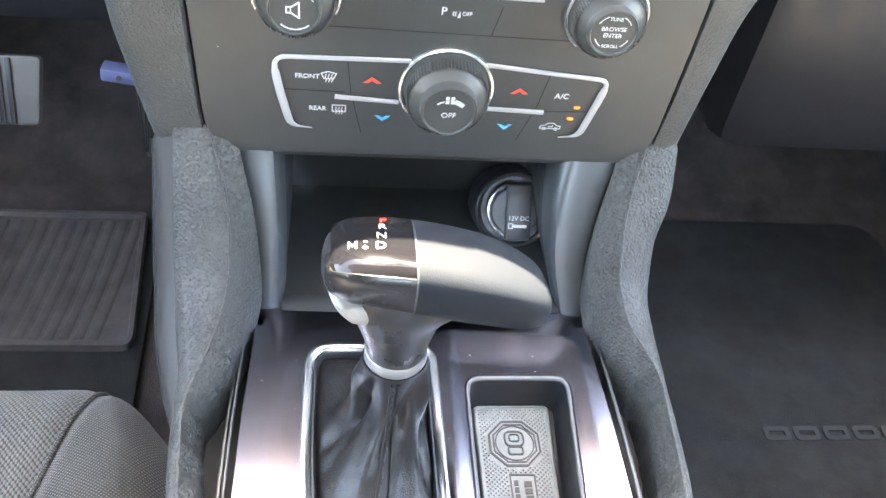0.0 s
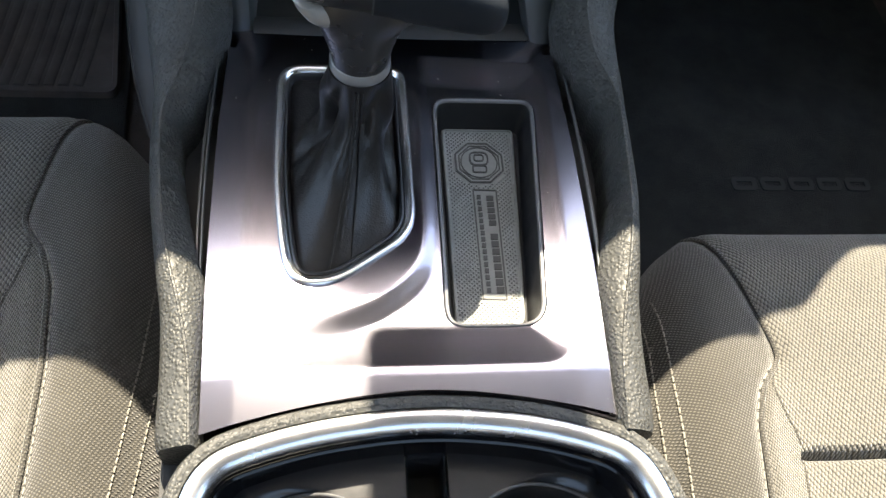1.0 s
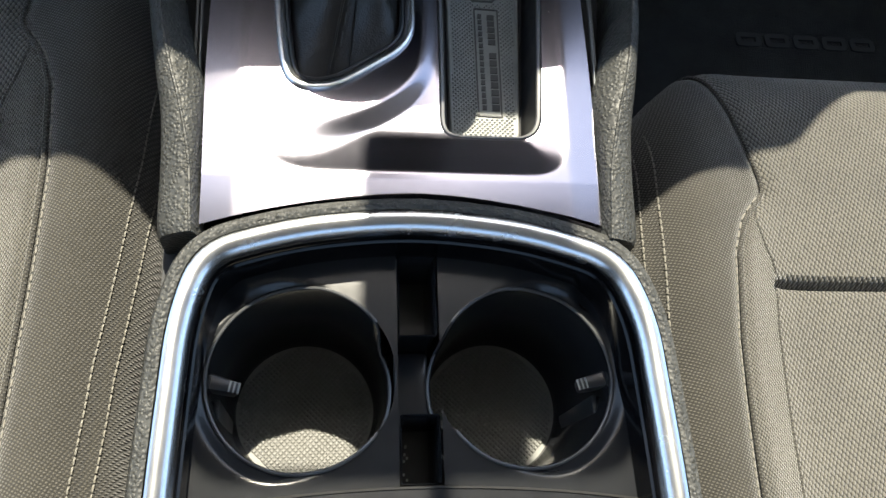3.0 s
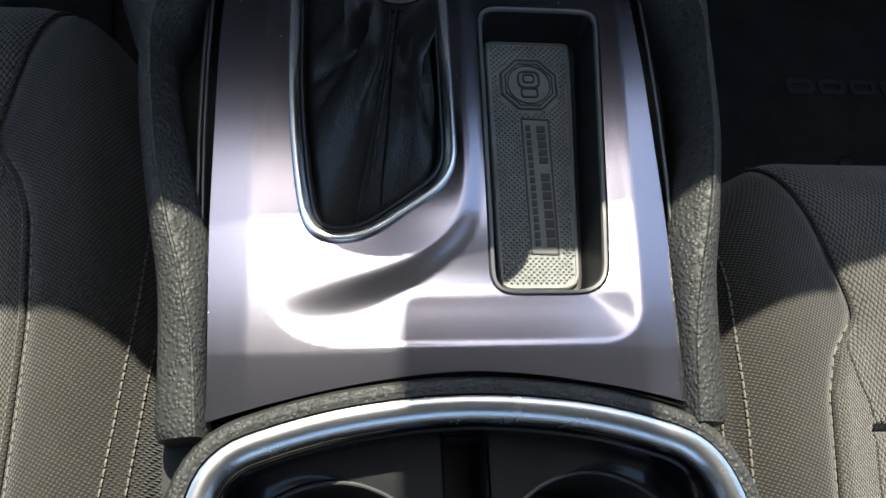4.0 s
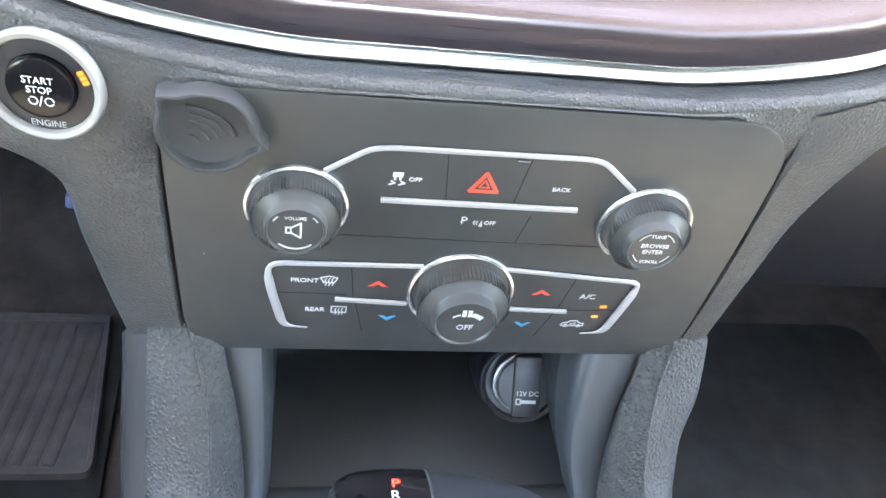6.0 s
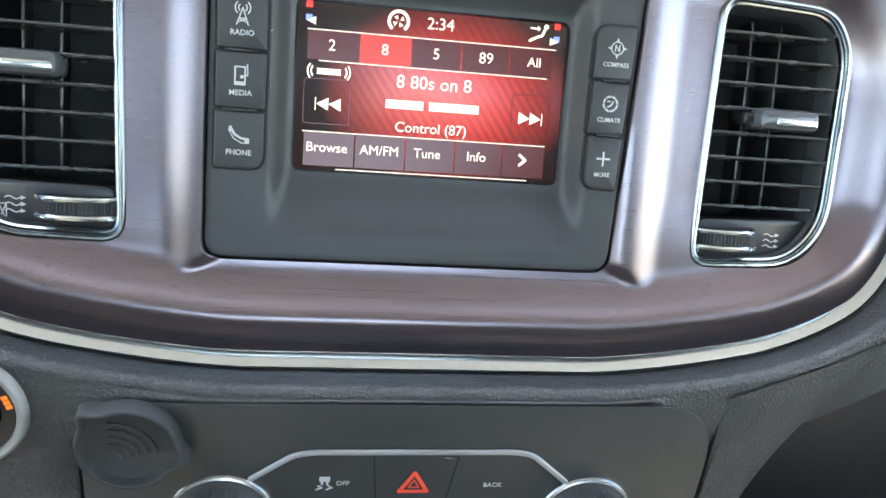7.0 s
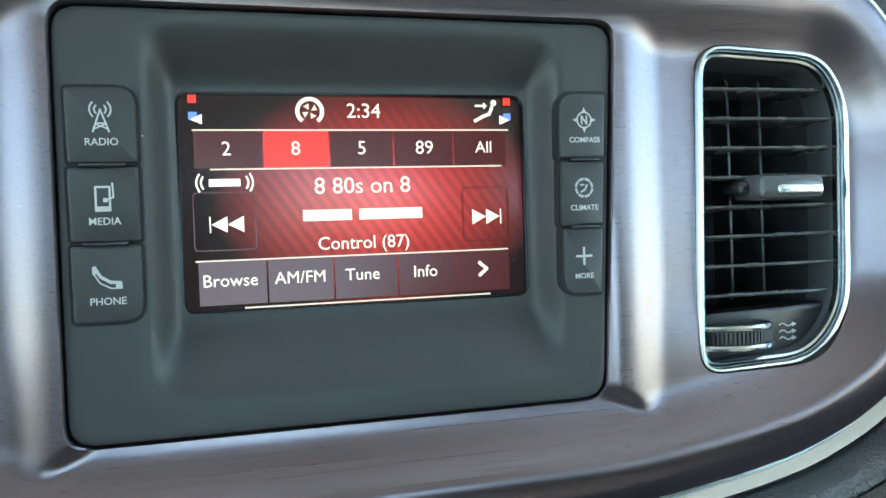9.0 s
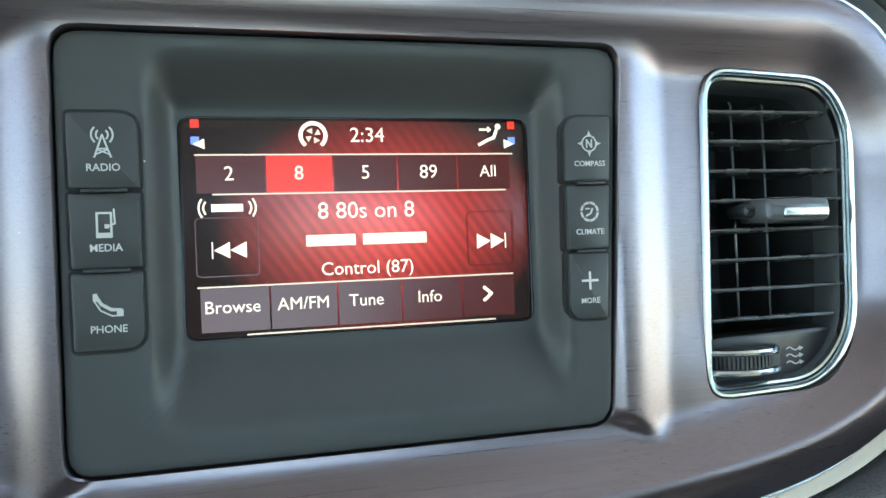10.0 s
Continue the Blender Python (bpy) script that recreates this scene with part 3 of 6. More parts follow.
on_screen("rule", [rect(-0.052, rows_z[0] - 0.00025, 0.0535, rows_z[0] + 0.00025)], SCREEN_LINE, 0.0002)
on_screen("rule", [rect(-0.047, rows_z[1] - 0.00025, 0.0505, rows_z[1] + 0.00025)], SCREEN_LINE, 0.0002)
on_screen("rule", [rect(-0.0525, rows_z[2] - 0.00025, 0.0520, rows_z[2] + 0.00025)], SCREEN_LINE, 0.0002)
on_screen("rule", [rect(-0.038, rows_z[3] - 0.00025, 0.0450, rows_z[3] + 0.00025)], SCREEN_LINE, 0.0002)
cells = (-0.0520, -0.0305, -0.0090, 0.0125, 0.0334, 0.0525)
for k in range(5):
    on_screen("preset_key", [rect(cells[k] + 0.0003, rows_z[1] + 0.0004, cells[k + 1] - 0.0003, rows_z[0] - 0.0004)], SCREEN_RED if k == 1 else SCREEN_DARK)
    on_screen("menu_key", [rect(cells[k] + 0.0003, rows_z[3] + 0.0012, cells[k + 1] - 0.0003, rows_z[2] - 0.0004)], SCREEN_DARK)
for xa, xb in ((-0.0525, -0.0335), (0.0360, 0.0525)):
    box_z = (scr_z(0.3545), scr_z(0.3722))
    on_screen("skip_key", stroke(round_box(xa, box_z[0], xb, box_z[1], 0.0014), 0.00035), SCREEN_DARK, 0.0002)
for body, x, z, size in (("2", -0.0418, 0.3854, 0.0064), ("8", -0.0200, 0.3854, 0.0064), ("5", 0.0017, 0.3854, 0.0064), ("89", 0.0231, 0.3854, 0.0064),
                         ("All", 0.0443, 0.3854, 0.0056), ("2:34", 0.0027, 0.3972, 0.0068), ("8 80s on 8", 0.0016, 0.3734, 0.0076), ("Control (87)", 0.0014, 0.3552, 0.0060),
                         ("Browse", -0.0421, 0.3450, 0.0056), ("AM/FM", -0.0200, 0.3450, 0.0056), ("Tune", 0.0004, 0.3450, 0.0056), ("Info", 0.0219, 0.3450, 0.0056)):
    lettering("screen_word", body, size, SCREEN_WHITE, scr, x, scr_z(z), SD + 0.0004, depth=0.00004)
# a name, as plain bars
zz = scr_z(0.3643)
on_screen("word_bar", [rect(-0.0185, zz - 0.0017, -0.0025, zz + 0.0019), rect(0.0, zz - 0.0017, 0.0215, zz + 0.0019)], SCREEN_WHITE, 0.0003)
# station mark as plain shapes
zz = scr_z(0.3752)
marks = [rect(-0.0475, zz - 0.0012, -0.0378, zz + 0.0012)]
for s in (-1, 1):
    for r in (0.0030, 0.0044):
        marks += stroke(arc(-0.0426 + s * 0.0043, zz, r, -38 if s > 0 else 142, 38 if s > 0 else 218, 5), 0.0006)
on_screen("station_mark", marks, SCREEN_WHITE, 0.0003)
zz = scr_z(0.3624)
on_screen("skip_back", [rect(-0.0478, zz - 0.0026, -0.0474, zz + 0.0026), [(-0.0472, zz), (-0.0423, zz - 0.0026), (-0.0423, zz + 0.0026)],
                        [(-0.0422, zz), (-0.0372, zz - 0.0026), (-0.0372, zz + 0.0026)]], SCREEN_WHITE, 0.0003)
on_screen("skip_forward", [rect(0.0494, zz - 0.0026, 0.0498, zz + 0.0026), [(0.0492, zz), (0.0443, zz + 0.0026), (0.0443, zz - 0.0026)],
                           [(0.0442, zz), (0.0393, zz + 0.0026), (0.0393, zz - 0.0026)]], SCREEN_WHITE, 0.0003)
zz = scr_z(0.3450)
on_screen("arrow", stroke([(0.0412, zz + 0.0022), (0.0438, zz), (0.0412, zz - 0.0022)], 0.0011), SCREEN_WHITE, 0.0003)
zz = scr_z(0.3972)
fan = []
for k in range(9):
    a = -35 + 250 * k / 8
    fan += stroke(arc(-0.0150, zz, 0.0040, a - 11, a + 11, 3), 0.0013)
on_screen("fan_gauge", fan, SCREEN_WHITE, 0.0003)
fan = []
for k in range(4):
    a = 90 * k + 25
    fan.append([(-0.0150 + r * math.cos(radians(a + b)), zz + r * math.sin(radians(a + b))) for r, b in ((0.0005, 0), (0.0025, -18), (0.0027, 30))])
on_screen("fan_blades", fan, SCREEN_LINE, 0.0003)
seat_icon = stroke([(0.0415, zz - 0.0030), (0.0445, zz - 0.0014), (0.0468, zz - 0.0006), (0.0478, zz + 0.0018)], 0.0011)
seat_icon += stroke(arc(0.0484, zz + 0.0032, 0.0006, 0, 360, 8), 0.0009) + stroke([(0.0418, zz + 0.0022), (0.0446, zz + 0.0022)], 0.0007)
seat_icon.append([(0.0446, zz + 0.0034), (0.0446, zz + 0.0010), (0.0460, zz + 0.0022)])
on_screen("airflow_icon", seat_icon, SCREEN_WHITE, 0.0003)
for s, x in ((1, -0.0516), (-1, 0.0532)):
    on_screen("heat_mark", [rect(x - 0.0013, scr_z(0.3995), x + 0.0013, scr_z(0.4020))], SCREEN_RED, 0.0003)
    on_screen("cool_mark", [rect(x - 0.0013, scr_z(0.3945), x + 0.0013, scr_z(0.3968))], SCREEN_BLUE, 0.0003)
    on_screen("pointer", [[(x - s * 0.0008, scr_z(0.3945)), (x + s * 0.0028, scr_z(0.3930)), (x + s * 0.0028, scr_z(0.3962))]], SCREEN_WHITE, 0.0004)


# keys beside the screen
def side_keys(s):
    zs = (-0.0281, -0.0046, 0.0182, 0.0413)
    for k in range(3):
        lo, hi = zs[k] + 0.0006, zs[k + 1] - 0.0006
        out = [(0.0672, lo), (0.0862, lo), (0.0865, hi), (0.0672, hi)]
        rad = [0.0055 if k == 0 else 0.0008, 0.0012, 0.0012, 0.0055 if k == 2 else 0.0008]
        loop = rounded(out, rad, 4)
        if s < 0:
            loop = [(-x, z) for x, z in reversed(loop)]
        else:
            edge = lambda q: 0.0820 + 0.052 * q          # the keys by the passenger are narrower
            loop = rounded([(0.0665, lo), (edge(lo), lo), (edge(hi), hi), (0.0668, hi)], rad, 4)
        xm = -0.0768 if s < 0 else 0.0746 + 0.035 * (lo + hi) / 2
        part("key_gap", slab(inset(loop, -0.0010), -0.006, 0.00245, 0.0002), SEAM, display)
        key = part("key", slab(loop, -0.005, 0.0038, 0.0008), BEZEL_PLASTIC, display, "black key with white symbol")
        if k:
            part("ridge", slab(rrect(0.0125 if s < 0 else 0.0105, 0.0010, 0.0004, 3, xm, zs[k]), 0.002, 0.0046, 0.0003), BLACK_PLASTIC, display)
        word = (("PHONE", "MEDIA", "RADIO") if s < 0 else ("MORE", "CLIMATE", "COMPASS"))[k]
        zm = (lo + hi) / 2
        lettering("key_word", word, 0.0030 if s < 0 else 0.0026, WHITE_INK, key, xm, zm - 0.0050, 0.0039, depth=0.00006, bold=0.00003)
        x, z, D = xm, zm + 0.0018, 0.0040
        if word == "RADIO":
            g = stroke([(x - 0.0022, z - 0.0038), (x, z + 0.0026), (x + 0.0022, z - 0.0038)], 0.0005) + stroke([(x - 0.0014, z - 0.0016), (x + 0.0018, z - 0.0030)], 0.0004)
            g += stroke([(x + 0.0014, z - 0.0016), (x - 0.0018, z - 0.0030)], 0.0004) + stroke([(x - 0.0014, z - 0.0014), (x + 0.0014, z - 0.0014)], 0.0004)
            for q in (0.0016, 0.0029):
                g += stroke(arc(x, z + 0.0026, q, -45, 45, 5), 0.0005) + stroke(arc(x, z + 0.0026, q, 135, 225, 5), 0.0005)
        elif word == "MEDIA":
            g = stroke([(x - 0.0022, z - 0.0036), (x - 0.0022, z + 0.0032), (x + 0.0016, z + 0.0032), (x + 0.0016, z - 0.0036), (x - 0.0022, z - 0.0036)], 0.0006)
            g += [rect(x - 0.0022, z - 0.0036, x + 0.0016, z - 0.0024)] + stroke([(x + 0.0006, z - 0.0006), (x + 0.0026, z + 0.0002), (x + 0.0024, z + 0.0042)], 0.0005)
            g += [rect(x - 0.0002, z - 0.0012, x + 0.0010, z)]
        elif word == "PHONE":
            g = stroke([(x - 0.0034, z + 0.0032), (x - 0.0018, z + 0.0004), (x + 0.0008, z - 0.0012), (x + 0.0034, z - 0.0014)], 0.0009)
            g += stroke([(x - 0.0037, z + 0.0014), (x - 0.0020, z - 0.0014), (x + 0.0010, z - 0.0030), (x + 0.0034, z - 0.0030)], 0.0004)
            g += [rect(x - 0.0040, z + 0.0012, x - 0.0028, z + 0.0034), rect(x + 0.0022, z - 0.0032, x + 0.0040, z - 0.0012)]
        elif word == "COMPASS":
            g = stroke(arc(x, z, 0.0026, 0, 360, 20), 0.0005)
            for q in range(4):
                a = radians(90 * q)
                g.append([(x + 0.0044 * math.cos(a), z + 0.0044 * math.sin(a)), (x + 0.0026 * math.cos(a + 0.3), z + 0.0026 * math.sin(a + 0.3)), (x + 0.0026 * math.cos(a - 0.3), z + 0.0026 * math.sin(a - 0.3))])
            g += stroke([(x - 0.0009, z - 0.0013), (x - 0.0009, z + 0.0013), (x + 0.0009, z - 0.0013), (x + 0.0009, z + 0.0013)], 0.0005)
        elif word == "CLIMATE":
            g = []
            for q in range(8):
                g += stroke(arc(x, z, 0.0030, 45 * q + 6, 45 * q + 36, 3), 0.0008)
            g += stroke([(x - 0.0012, z - 0.0014), (x + 0.0004, z - 0.0006), (x + 0.0011, z + 0.0010)], 0.0006) + stroke([(x - 0.0014, z + 0.0010), (x, z + 0.0010)], 0.0005)
        else:
            g = stroke([(x - 0.0028, z), (x + 0.0028, z)], 0.0008) + stroke([(x, z - 0.0028), (x, z + 0.0028)], 0.0008)
        part("key_symbol", shape2d(g, D, t=0.0001), WHITE_INK, key, smooth=False)


side_keys(-1)
side_keys(1)


# ---------------------------------------------------------------- air vents
def air_vent(s):
    v = thing("air_vent", "black air vent with chrome ring, slats and thumbwheel", "air vent", STACK @ Matrix.Translation((-s * VENT_IN, 0.0022, 0)), "dashboard vents")
    ring = VENT_OUTLINE if s > 0 else [(-x, z) for x, z in reversed(VENT_OUTLINE)]
    fl = lambda x: s * x
    part("gap", frame_ring(inset(ring, -0.0006), 0.0030, -0.008, 0.0022, 0.0004), SEAM, v)
    part("chrome_ring", loft([front(ring, -0.004), front(inset(ring, 0.0002), 0.0046), front(inset(ring, 0.0008), 0.0056), front(inset(ring, 0.0017), 0.0056),
                              front(inset(ring, 0.0023), 0.0046), front(inset(ring, 0.0024), 0.0030)]),
         VENT_CHROME, v, "bright chrome ring")
    part("inner_ring", loft([front(inset(ring, 0.0024), 0.0005), front(inset(ring, 0.0028), 0.0032), front(inset(ring, 0.0034), 0.0038), front(inset(ring, 0.0041), 0.0032), front(inset(ring, 0.0044), -0.002)]),
         VENT_CHROME, v, "thin chrome inner ring")
    inn = inset(ring, 0.0040)
    part("reveal", loft([front(inn, 0.0015), front(inset(inn, 0.0010), -0.0015), front(inset(inn, 0.0026), -0.0100)]), LEG_METAL, v, "satin grey inner reveal")
    part("throat", loft([front(inset(inn, 0.0024), -0.0098), front(inset(inn, 0.0040), -0.020), front(inset(inn, 0.008), -0.055)], cap_end=True), DEEP_BLACK, v)
    # the floor plate under the slats that carries the thumbwheel
    x0, x1 = 0.1275, 0.1848
    low = [(fl(x), z) for x, z in ((0.1272, -0.0550), (0.1690, -0.0540), (0.1815, -0.0420), (0.1830, -0.0370), (0.1276, -0.0385))]
    if s < 0:
        low = low[::-1]
    part("wheel_plate", slab(rounded(low, 0.004, 3), -0.012, -0.0015, 0.0008), BLACK_PLASTIC, v)
    # slats
    for k in range(8):
        z = -0.0345 + 0.0109 * k
        xr = x1 - (0.003 if k in (0, 7) else 0.0) - (0.001 if k == 7 else 0)
        prof = [(-0.0010, -0.0008), (0.0000, -0.0006), (0.0004, -0.0001), (0.0002, 0.0005), (-0.0006, 0.0008), (-0.0040, 0.0006), (-0.0140, -0.0010), (-0.0140, -0.0018), (-0.0040, -0.0011)]
        bm = loft([[(fl(x), -d, z + h + 0.0025) for d, h in prof] for x in (x0, xr)], cap_start=True, cap_end=True)
        part("slat", bm, SLAT_BLACK, v)
    # upright vanes behind
    for x in (0.1510, 0.1655):
        vane = part("vane", box(0.0010, 0.010, 0.086, (fl(x), 0.0210, 0.008)), DEEP_BLACK, v, smooth=False)
        # grey strip stands for the highlight along the vane's front
        part("vane_highlight", box(0.0012, 0.0012, 0.084, (fl(x), 0.0156, 0.008), 0.0004), SHEEN_GREY, vane)
    # slider on the middle slat, greyed for its sheen
    zc = 0.0075
    kx = 0.1605
    kn = part("slider", slab(rounded([(fl(kx) - 0.0145, zc - 0.0048), (fl(kx) + 0.0145, zc - 0.0048), (fl(kx) + 0.0145, zc + 0.0048), (fl(kx) - 0.0145, zc + 0.0048)], 0.0036, 6), -0.006, 0.0095, 0.0030), SHEEN_GREY, v)
    part("slider_chrome", slab(rrect(0.0200, 0.0038, 0.0016, 4, fl(kx) + 0.0030, zc - 0.0010), 0.006, 0.0102, 0.0010), VENT_CHROME, kn, "chrome insert")
    part("slider_root", slab(rrect(0.0060, 0.0050, 0.002, 4, fl(kx) - 0.0165, zc), -0.006, 0.0040, 0.0020), BLACK_PLASTIC, kn)
    # thumbwheel
    n, loops = 40, []
    for r, h in ((0.009, -0.0042), (0.0136, -0.0040), (0.0150, -0.0030), (0.0150, 0.0030), (0.0136, 0.0040), (0.009, 0.0042)):
        loops.append([(fl(0.1412) + 1.05 * r * math.cos(2 * math.pi * i / n), 0.0040 + 0.75 * r * math.sin(2 * math.pi * i / n), -0.0470 + h) for i in range(n)])
    wh = part("thumbwheel", loft(loops, cap_start=True, cap_end=True), BLACK_PLASTIC, v, "black wheel with chrome rims")
    for h in (-0.0036, 0.0036):
        pth = [(fl(0.1412) + 1.05 * 0.0152 * math.cos(a), 0.0040 + 0.75 * 0.0152 * math.sin(a), -0.0470 + h) for a in [math.pi + math.pi * i / 24 for i in range(25)]]
        part("wheel_rim", tube(pth, 0.0012, 8), VENT_CHROME, wh)
    for i in range(30):
        a = math.pi + math.pi * (i + 0.5) / 30
        bm = box(0.0009, 0.0012, 0.0042, (fl(0.1412) + 1.05 * 0.0151 * math.cos(a), 0.0040 + 0.75 * 0.0151 * math.sin(a), -0.0470))
        part("knurl", bm, BLACK_PLASTIC, wh, smooth=False)
    g = []
    for k in range(3):
        zc2 = -0.0445 - 0.0026 * k
        xs = [(fl(0.1610) if s > 0 else fl(0.1680)) + 0.0062 * i / 6 for i in range(7)]
        g += stroke([(x, zc2 + 0.0006 * math.sin(i * 1.2)) for i, x in enumerate(xs)], 0.0005)
        g.append([(xs[-1] + 0.0015, zc2), (xs[-1] - 0.0005, zc2 + 0.0009), (xs[-1] - 0.0005, zc2 - 0.0009)])
    part("airflow_symbol", shape2d(g, -0.0012, t=0.0001), WHITE_INK, v, smooth=False)
    xb = 0.1282 if s > 0 else -0.1690
    g = stroke([(xb - 0.0014, -0.0535), (xb - 0.0014, -0.0470), (xb + 0.0014, -0.0470), (xb + 0.0014, -0.0535), (xb - 0.0014, -0.0535), (xb + 0.0014, -0.0470)], 0.0004) + stroke([(xb - 0.0014, -0.0470), (xb + 0.0014, -0.0535)], 0.0004)
    part("closed_symbol", shape2d(g, -0.0012, t=0.0001), WHITE_INK, v, smooth=False)


air_vent(1)
air_vent(-1)

# ---------------------------------------------------------------- dashboard body
dash = thing("dashboard", "black grained dashboard body around the centre stack", "dashboard")
nose = []
for off, d in ((0.0002, -0.006), (-0.0006, 0.0030), (-0.0007, 0.0080), (-0.0008, 0.0140), (-0.0010, 0.0190), (-0.0012, 0.0228), (-0.0023, 0.0252), (-0.0037, 0.0264), (-0.0052, 0.0268), (-0.0064, 0.0264), (-0.0072, 0.0250), (-0.0080, 0.018), (-0.030, -0.002), (-0.075, -0.05), (-0.08, -0.16)):
    row = []
    for (x, z), (tx, tz) in zip(inset(TRIM, off), TRIM):
        up = sm(-0.02, 0.07, tz)               # over the top the skin falls away behind the edge
        k = 1 - 0.75 * up
        row.append(STACK @ Vector((tx + (x - tx) * k, -(d * (1 - 0.55 * up) if d > 0 else d), tz + (z - tz) * k)))
    nose.append(row)
bm = loft(nose)
part("upper_skin", bm, DASH_SKIN, dash)
# unseen brow, added to slant the dash's shadow; stands further out on the driver's side
part("shade_brow", slab(rounded([(-0.150, 0.345), (0.005, 0.3590), (0.005, 0.420), (-0.150, 0.420)], 0.006, 4), 0.4585, 0.4700, 0.003, flat), DASH_SKIN, dash)
# leather-grained flanks beside the control panel, rolling back into the footwells
def flank(s):
    inner = [(0.1305, 0.3015, 0.092), (0.1325, 0.2995, 0.120), (0.1335, 0.2960, 0.160), (0.1335, 0.2930, 0.210), (0.1330, 0.2905, 0.240), (0.1330, 0.2905, 0.262)]
    outer_r = [(0.1480, 0.3040, 0.092), (0.1490, 0.3010, 0.120), (0.1515, 0.2975, 0.160), (0.1570, 0.2950, 0.205), (0.1760, 0.2940, 0.247), (0.2150, 0.3000, 0.290)]
    outer_l = [(0.1600, 0.3060, 0.098), (0.1640, 0.3025, 0.128), (0.1690, 0.2985, 0.168), (0.1740, 0.2950, 0.205), (0.2050, 0.2960, 0.224), (0.2700, 0.3050, 0.238)]
    a = spline(inner, 6)
    b = spline(outer_r if s > 0 else outer_l, 6)
    loops = []
    for p, q in zip(a, b):
        m = lambda t, dy: Vector((s * (p.x + (q.x - p.x) * t), p.y + (q.y - p.y) * t + dy, p.z + (q.z - p.z) * t))
        e = Vector((s * (q.x + 0.003), q.y + 0.006, q.z - 0.001))
        f = Vector((s * (q.x + 0.004), q.y + 0.022, q.z - 0.004))
        g = Vector((s * (q.x + 0.002), q.y + 0.120, q.z - 0.010))
        loops.append([m(0, 0.012), m(0, 0.0015), m(0.04, 0.0), m(0.5, -0.0015), m(0.9, 0.0), m(1.0, 0.0015), e, f, g])
    part("flank", loft(loops, close=False), DASH_SKIN, dash)


flank(1)
flank(-1)
# area between the left flank and the nose above the starter button, and the right one
for s in (-1, 1):
    def cheek(u, v, s=s):
        x = (0.332 if s < 0 else 0.237) * u
        edge = float(np.interp(x, [q[0] for q in EDGE] + [0.245, 0.34], [q[1] for q in EDGE] + [0.0, 0.02]))
        top = STACK @ Vector((x, -0.0260, edge - 0.0060))
        zb = 0.236 - 0.006 * u + 0.0232 * (1 - sm(0.118, 0.128, x)) if s < 0 else 0.232 + 0.30 * max(0, x - 0.15) + 0.0270 * (1 - sm(0.100, 0.116, x))
        bot = Vector((x, 0.2918 + 0.0227 * max(0.0, 1.35 * u - 0.35) ** 2, zb))
        p = top.lerp(bot, v)
        return Vector((s * p.x, p.y - 0.002 * math.sin(math.pi * v), p.z))
    part("cheek", surface(cheek, 60, 8), DASH_SKIN, dash)
# the bulk behind, out of view, keeps sun off the footwells
part("bulk", box(1.58, 0.80, 0.22, (0, 0.875, 0.335), 0.03), BLACK_PLASTIC, dash)
# front edge is unseen; bent so its shadow lands right on the seats
PAD = rounded([(-0.79, 1.27), (-0.79, 0.36), (-0.30, 0.345), (-0.235, 0.362), (-0.200, 0.382), (-0.160, 0.385), (-0.130, 0.395), (0.130, 0.395), (0.160, 0.365), (0.190, 0.374), (0.235, 0.380),
               (0.278, 0.392), (0.302, 0.418), (0.34, 0.45), (0.79, 0.46), (0.79, 1.27)], 0.012, 4)
part("top_pad", slab(PAD, 0.420, 0.455, 0.010, flat), DASH_SKIN, dash)
part("knee_bolster", box(0.56, 0.10, 0.34, (-0.49, 0.62, 0.172), 0.03), BLACK_PLASTIC, dash)
part("glovebox", box(0.52, 0.30, 0.34, (0.53, 0.62, 0.14), 0.03), BLACK_PLASTIC, dash)

# ---------------------------------------------------------------- control panel
panel = thing("control_panel", "dark satin climate and radio control panel with three knobs", "control panel", FASCIA)
PAN = rounded([(-0.1235, -0.064), (0.1235, -0.064), (0.1312, -0.046), (0.1322, 0.030), (0.1310, 0.0990), (-0.1315, 0.0985), (-0.1322, 0.060), (-0.1312, -0.046)],
              [0.006, 0.006, 0.012, 0.02, 0.030, 0.006, 0.05, 0.012], 7)
bm = loft([front(PAN, -0.030), front(PAN, -0.0012), front(inset(PAN, 0.0003), -0.0003), front(inset(PAN, 0.0012), 0.0)], cap_end=True)
part("face", bm, PANEL_PLASTIC, panel)
part("face_gap", loft([front(inset(PAN, -0.0016), -0.0045), front(inset(PAN, -0.0004), -0.0035), front(PAN, -0.006)]), SEAM, panel)
# underside lip that turns in over the cubby
part("lower_lip", loft([[(x, y, -0.0632) for x, y in rounded([(-0.121, 0.0005), (-0.121, 0.05), (0.121, 0.05), (0.121, 0.0005)][::-1], 0.004, 3)],
                        [(x, y + 0.006, -0.0720) for x, y in rounded([(-0.117, 0.001), (-0.117, 0.05), (0.117, 0.05), (0.117, 0.001)][::-1], 0.004, 3)]],
                       cap_start=True, cap_end=True), PANEL_PLASTIC, panel)


def face_line(name, pts, r, mat, d=0.0009, flat_ratio=0.8):
    return part(name, tube([(x, -d, z) for x, z in pts], r, 8, flat_ratio=flat_ratio, up=(0, -1, 0)), mat, panel)


def round_path(pts, rad):
    out = [pts[0]]
    for i in range(1, len(pts) - 1):
        p, a, b = Vector(pts[i]), Vector(pts[i - 1]), Vector(pts[i + 1])
        r = min(rad, 0.45 * (a - p).length, 0.45 * (b - p).length)
        p0, p1 = p + (a - p).normalized() * r, p + (b - p).normalized() * r
        out += [tuple((1 - t) ** 2 * p0 + 2 * t * (1 - t) * p + t * t * p1) for t in (0, 0.25, 0.5, 0.75, 1)]
    return out + [pts[-1]]


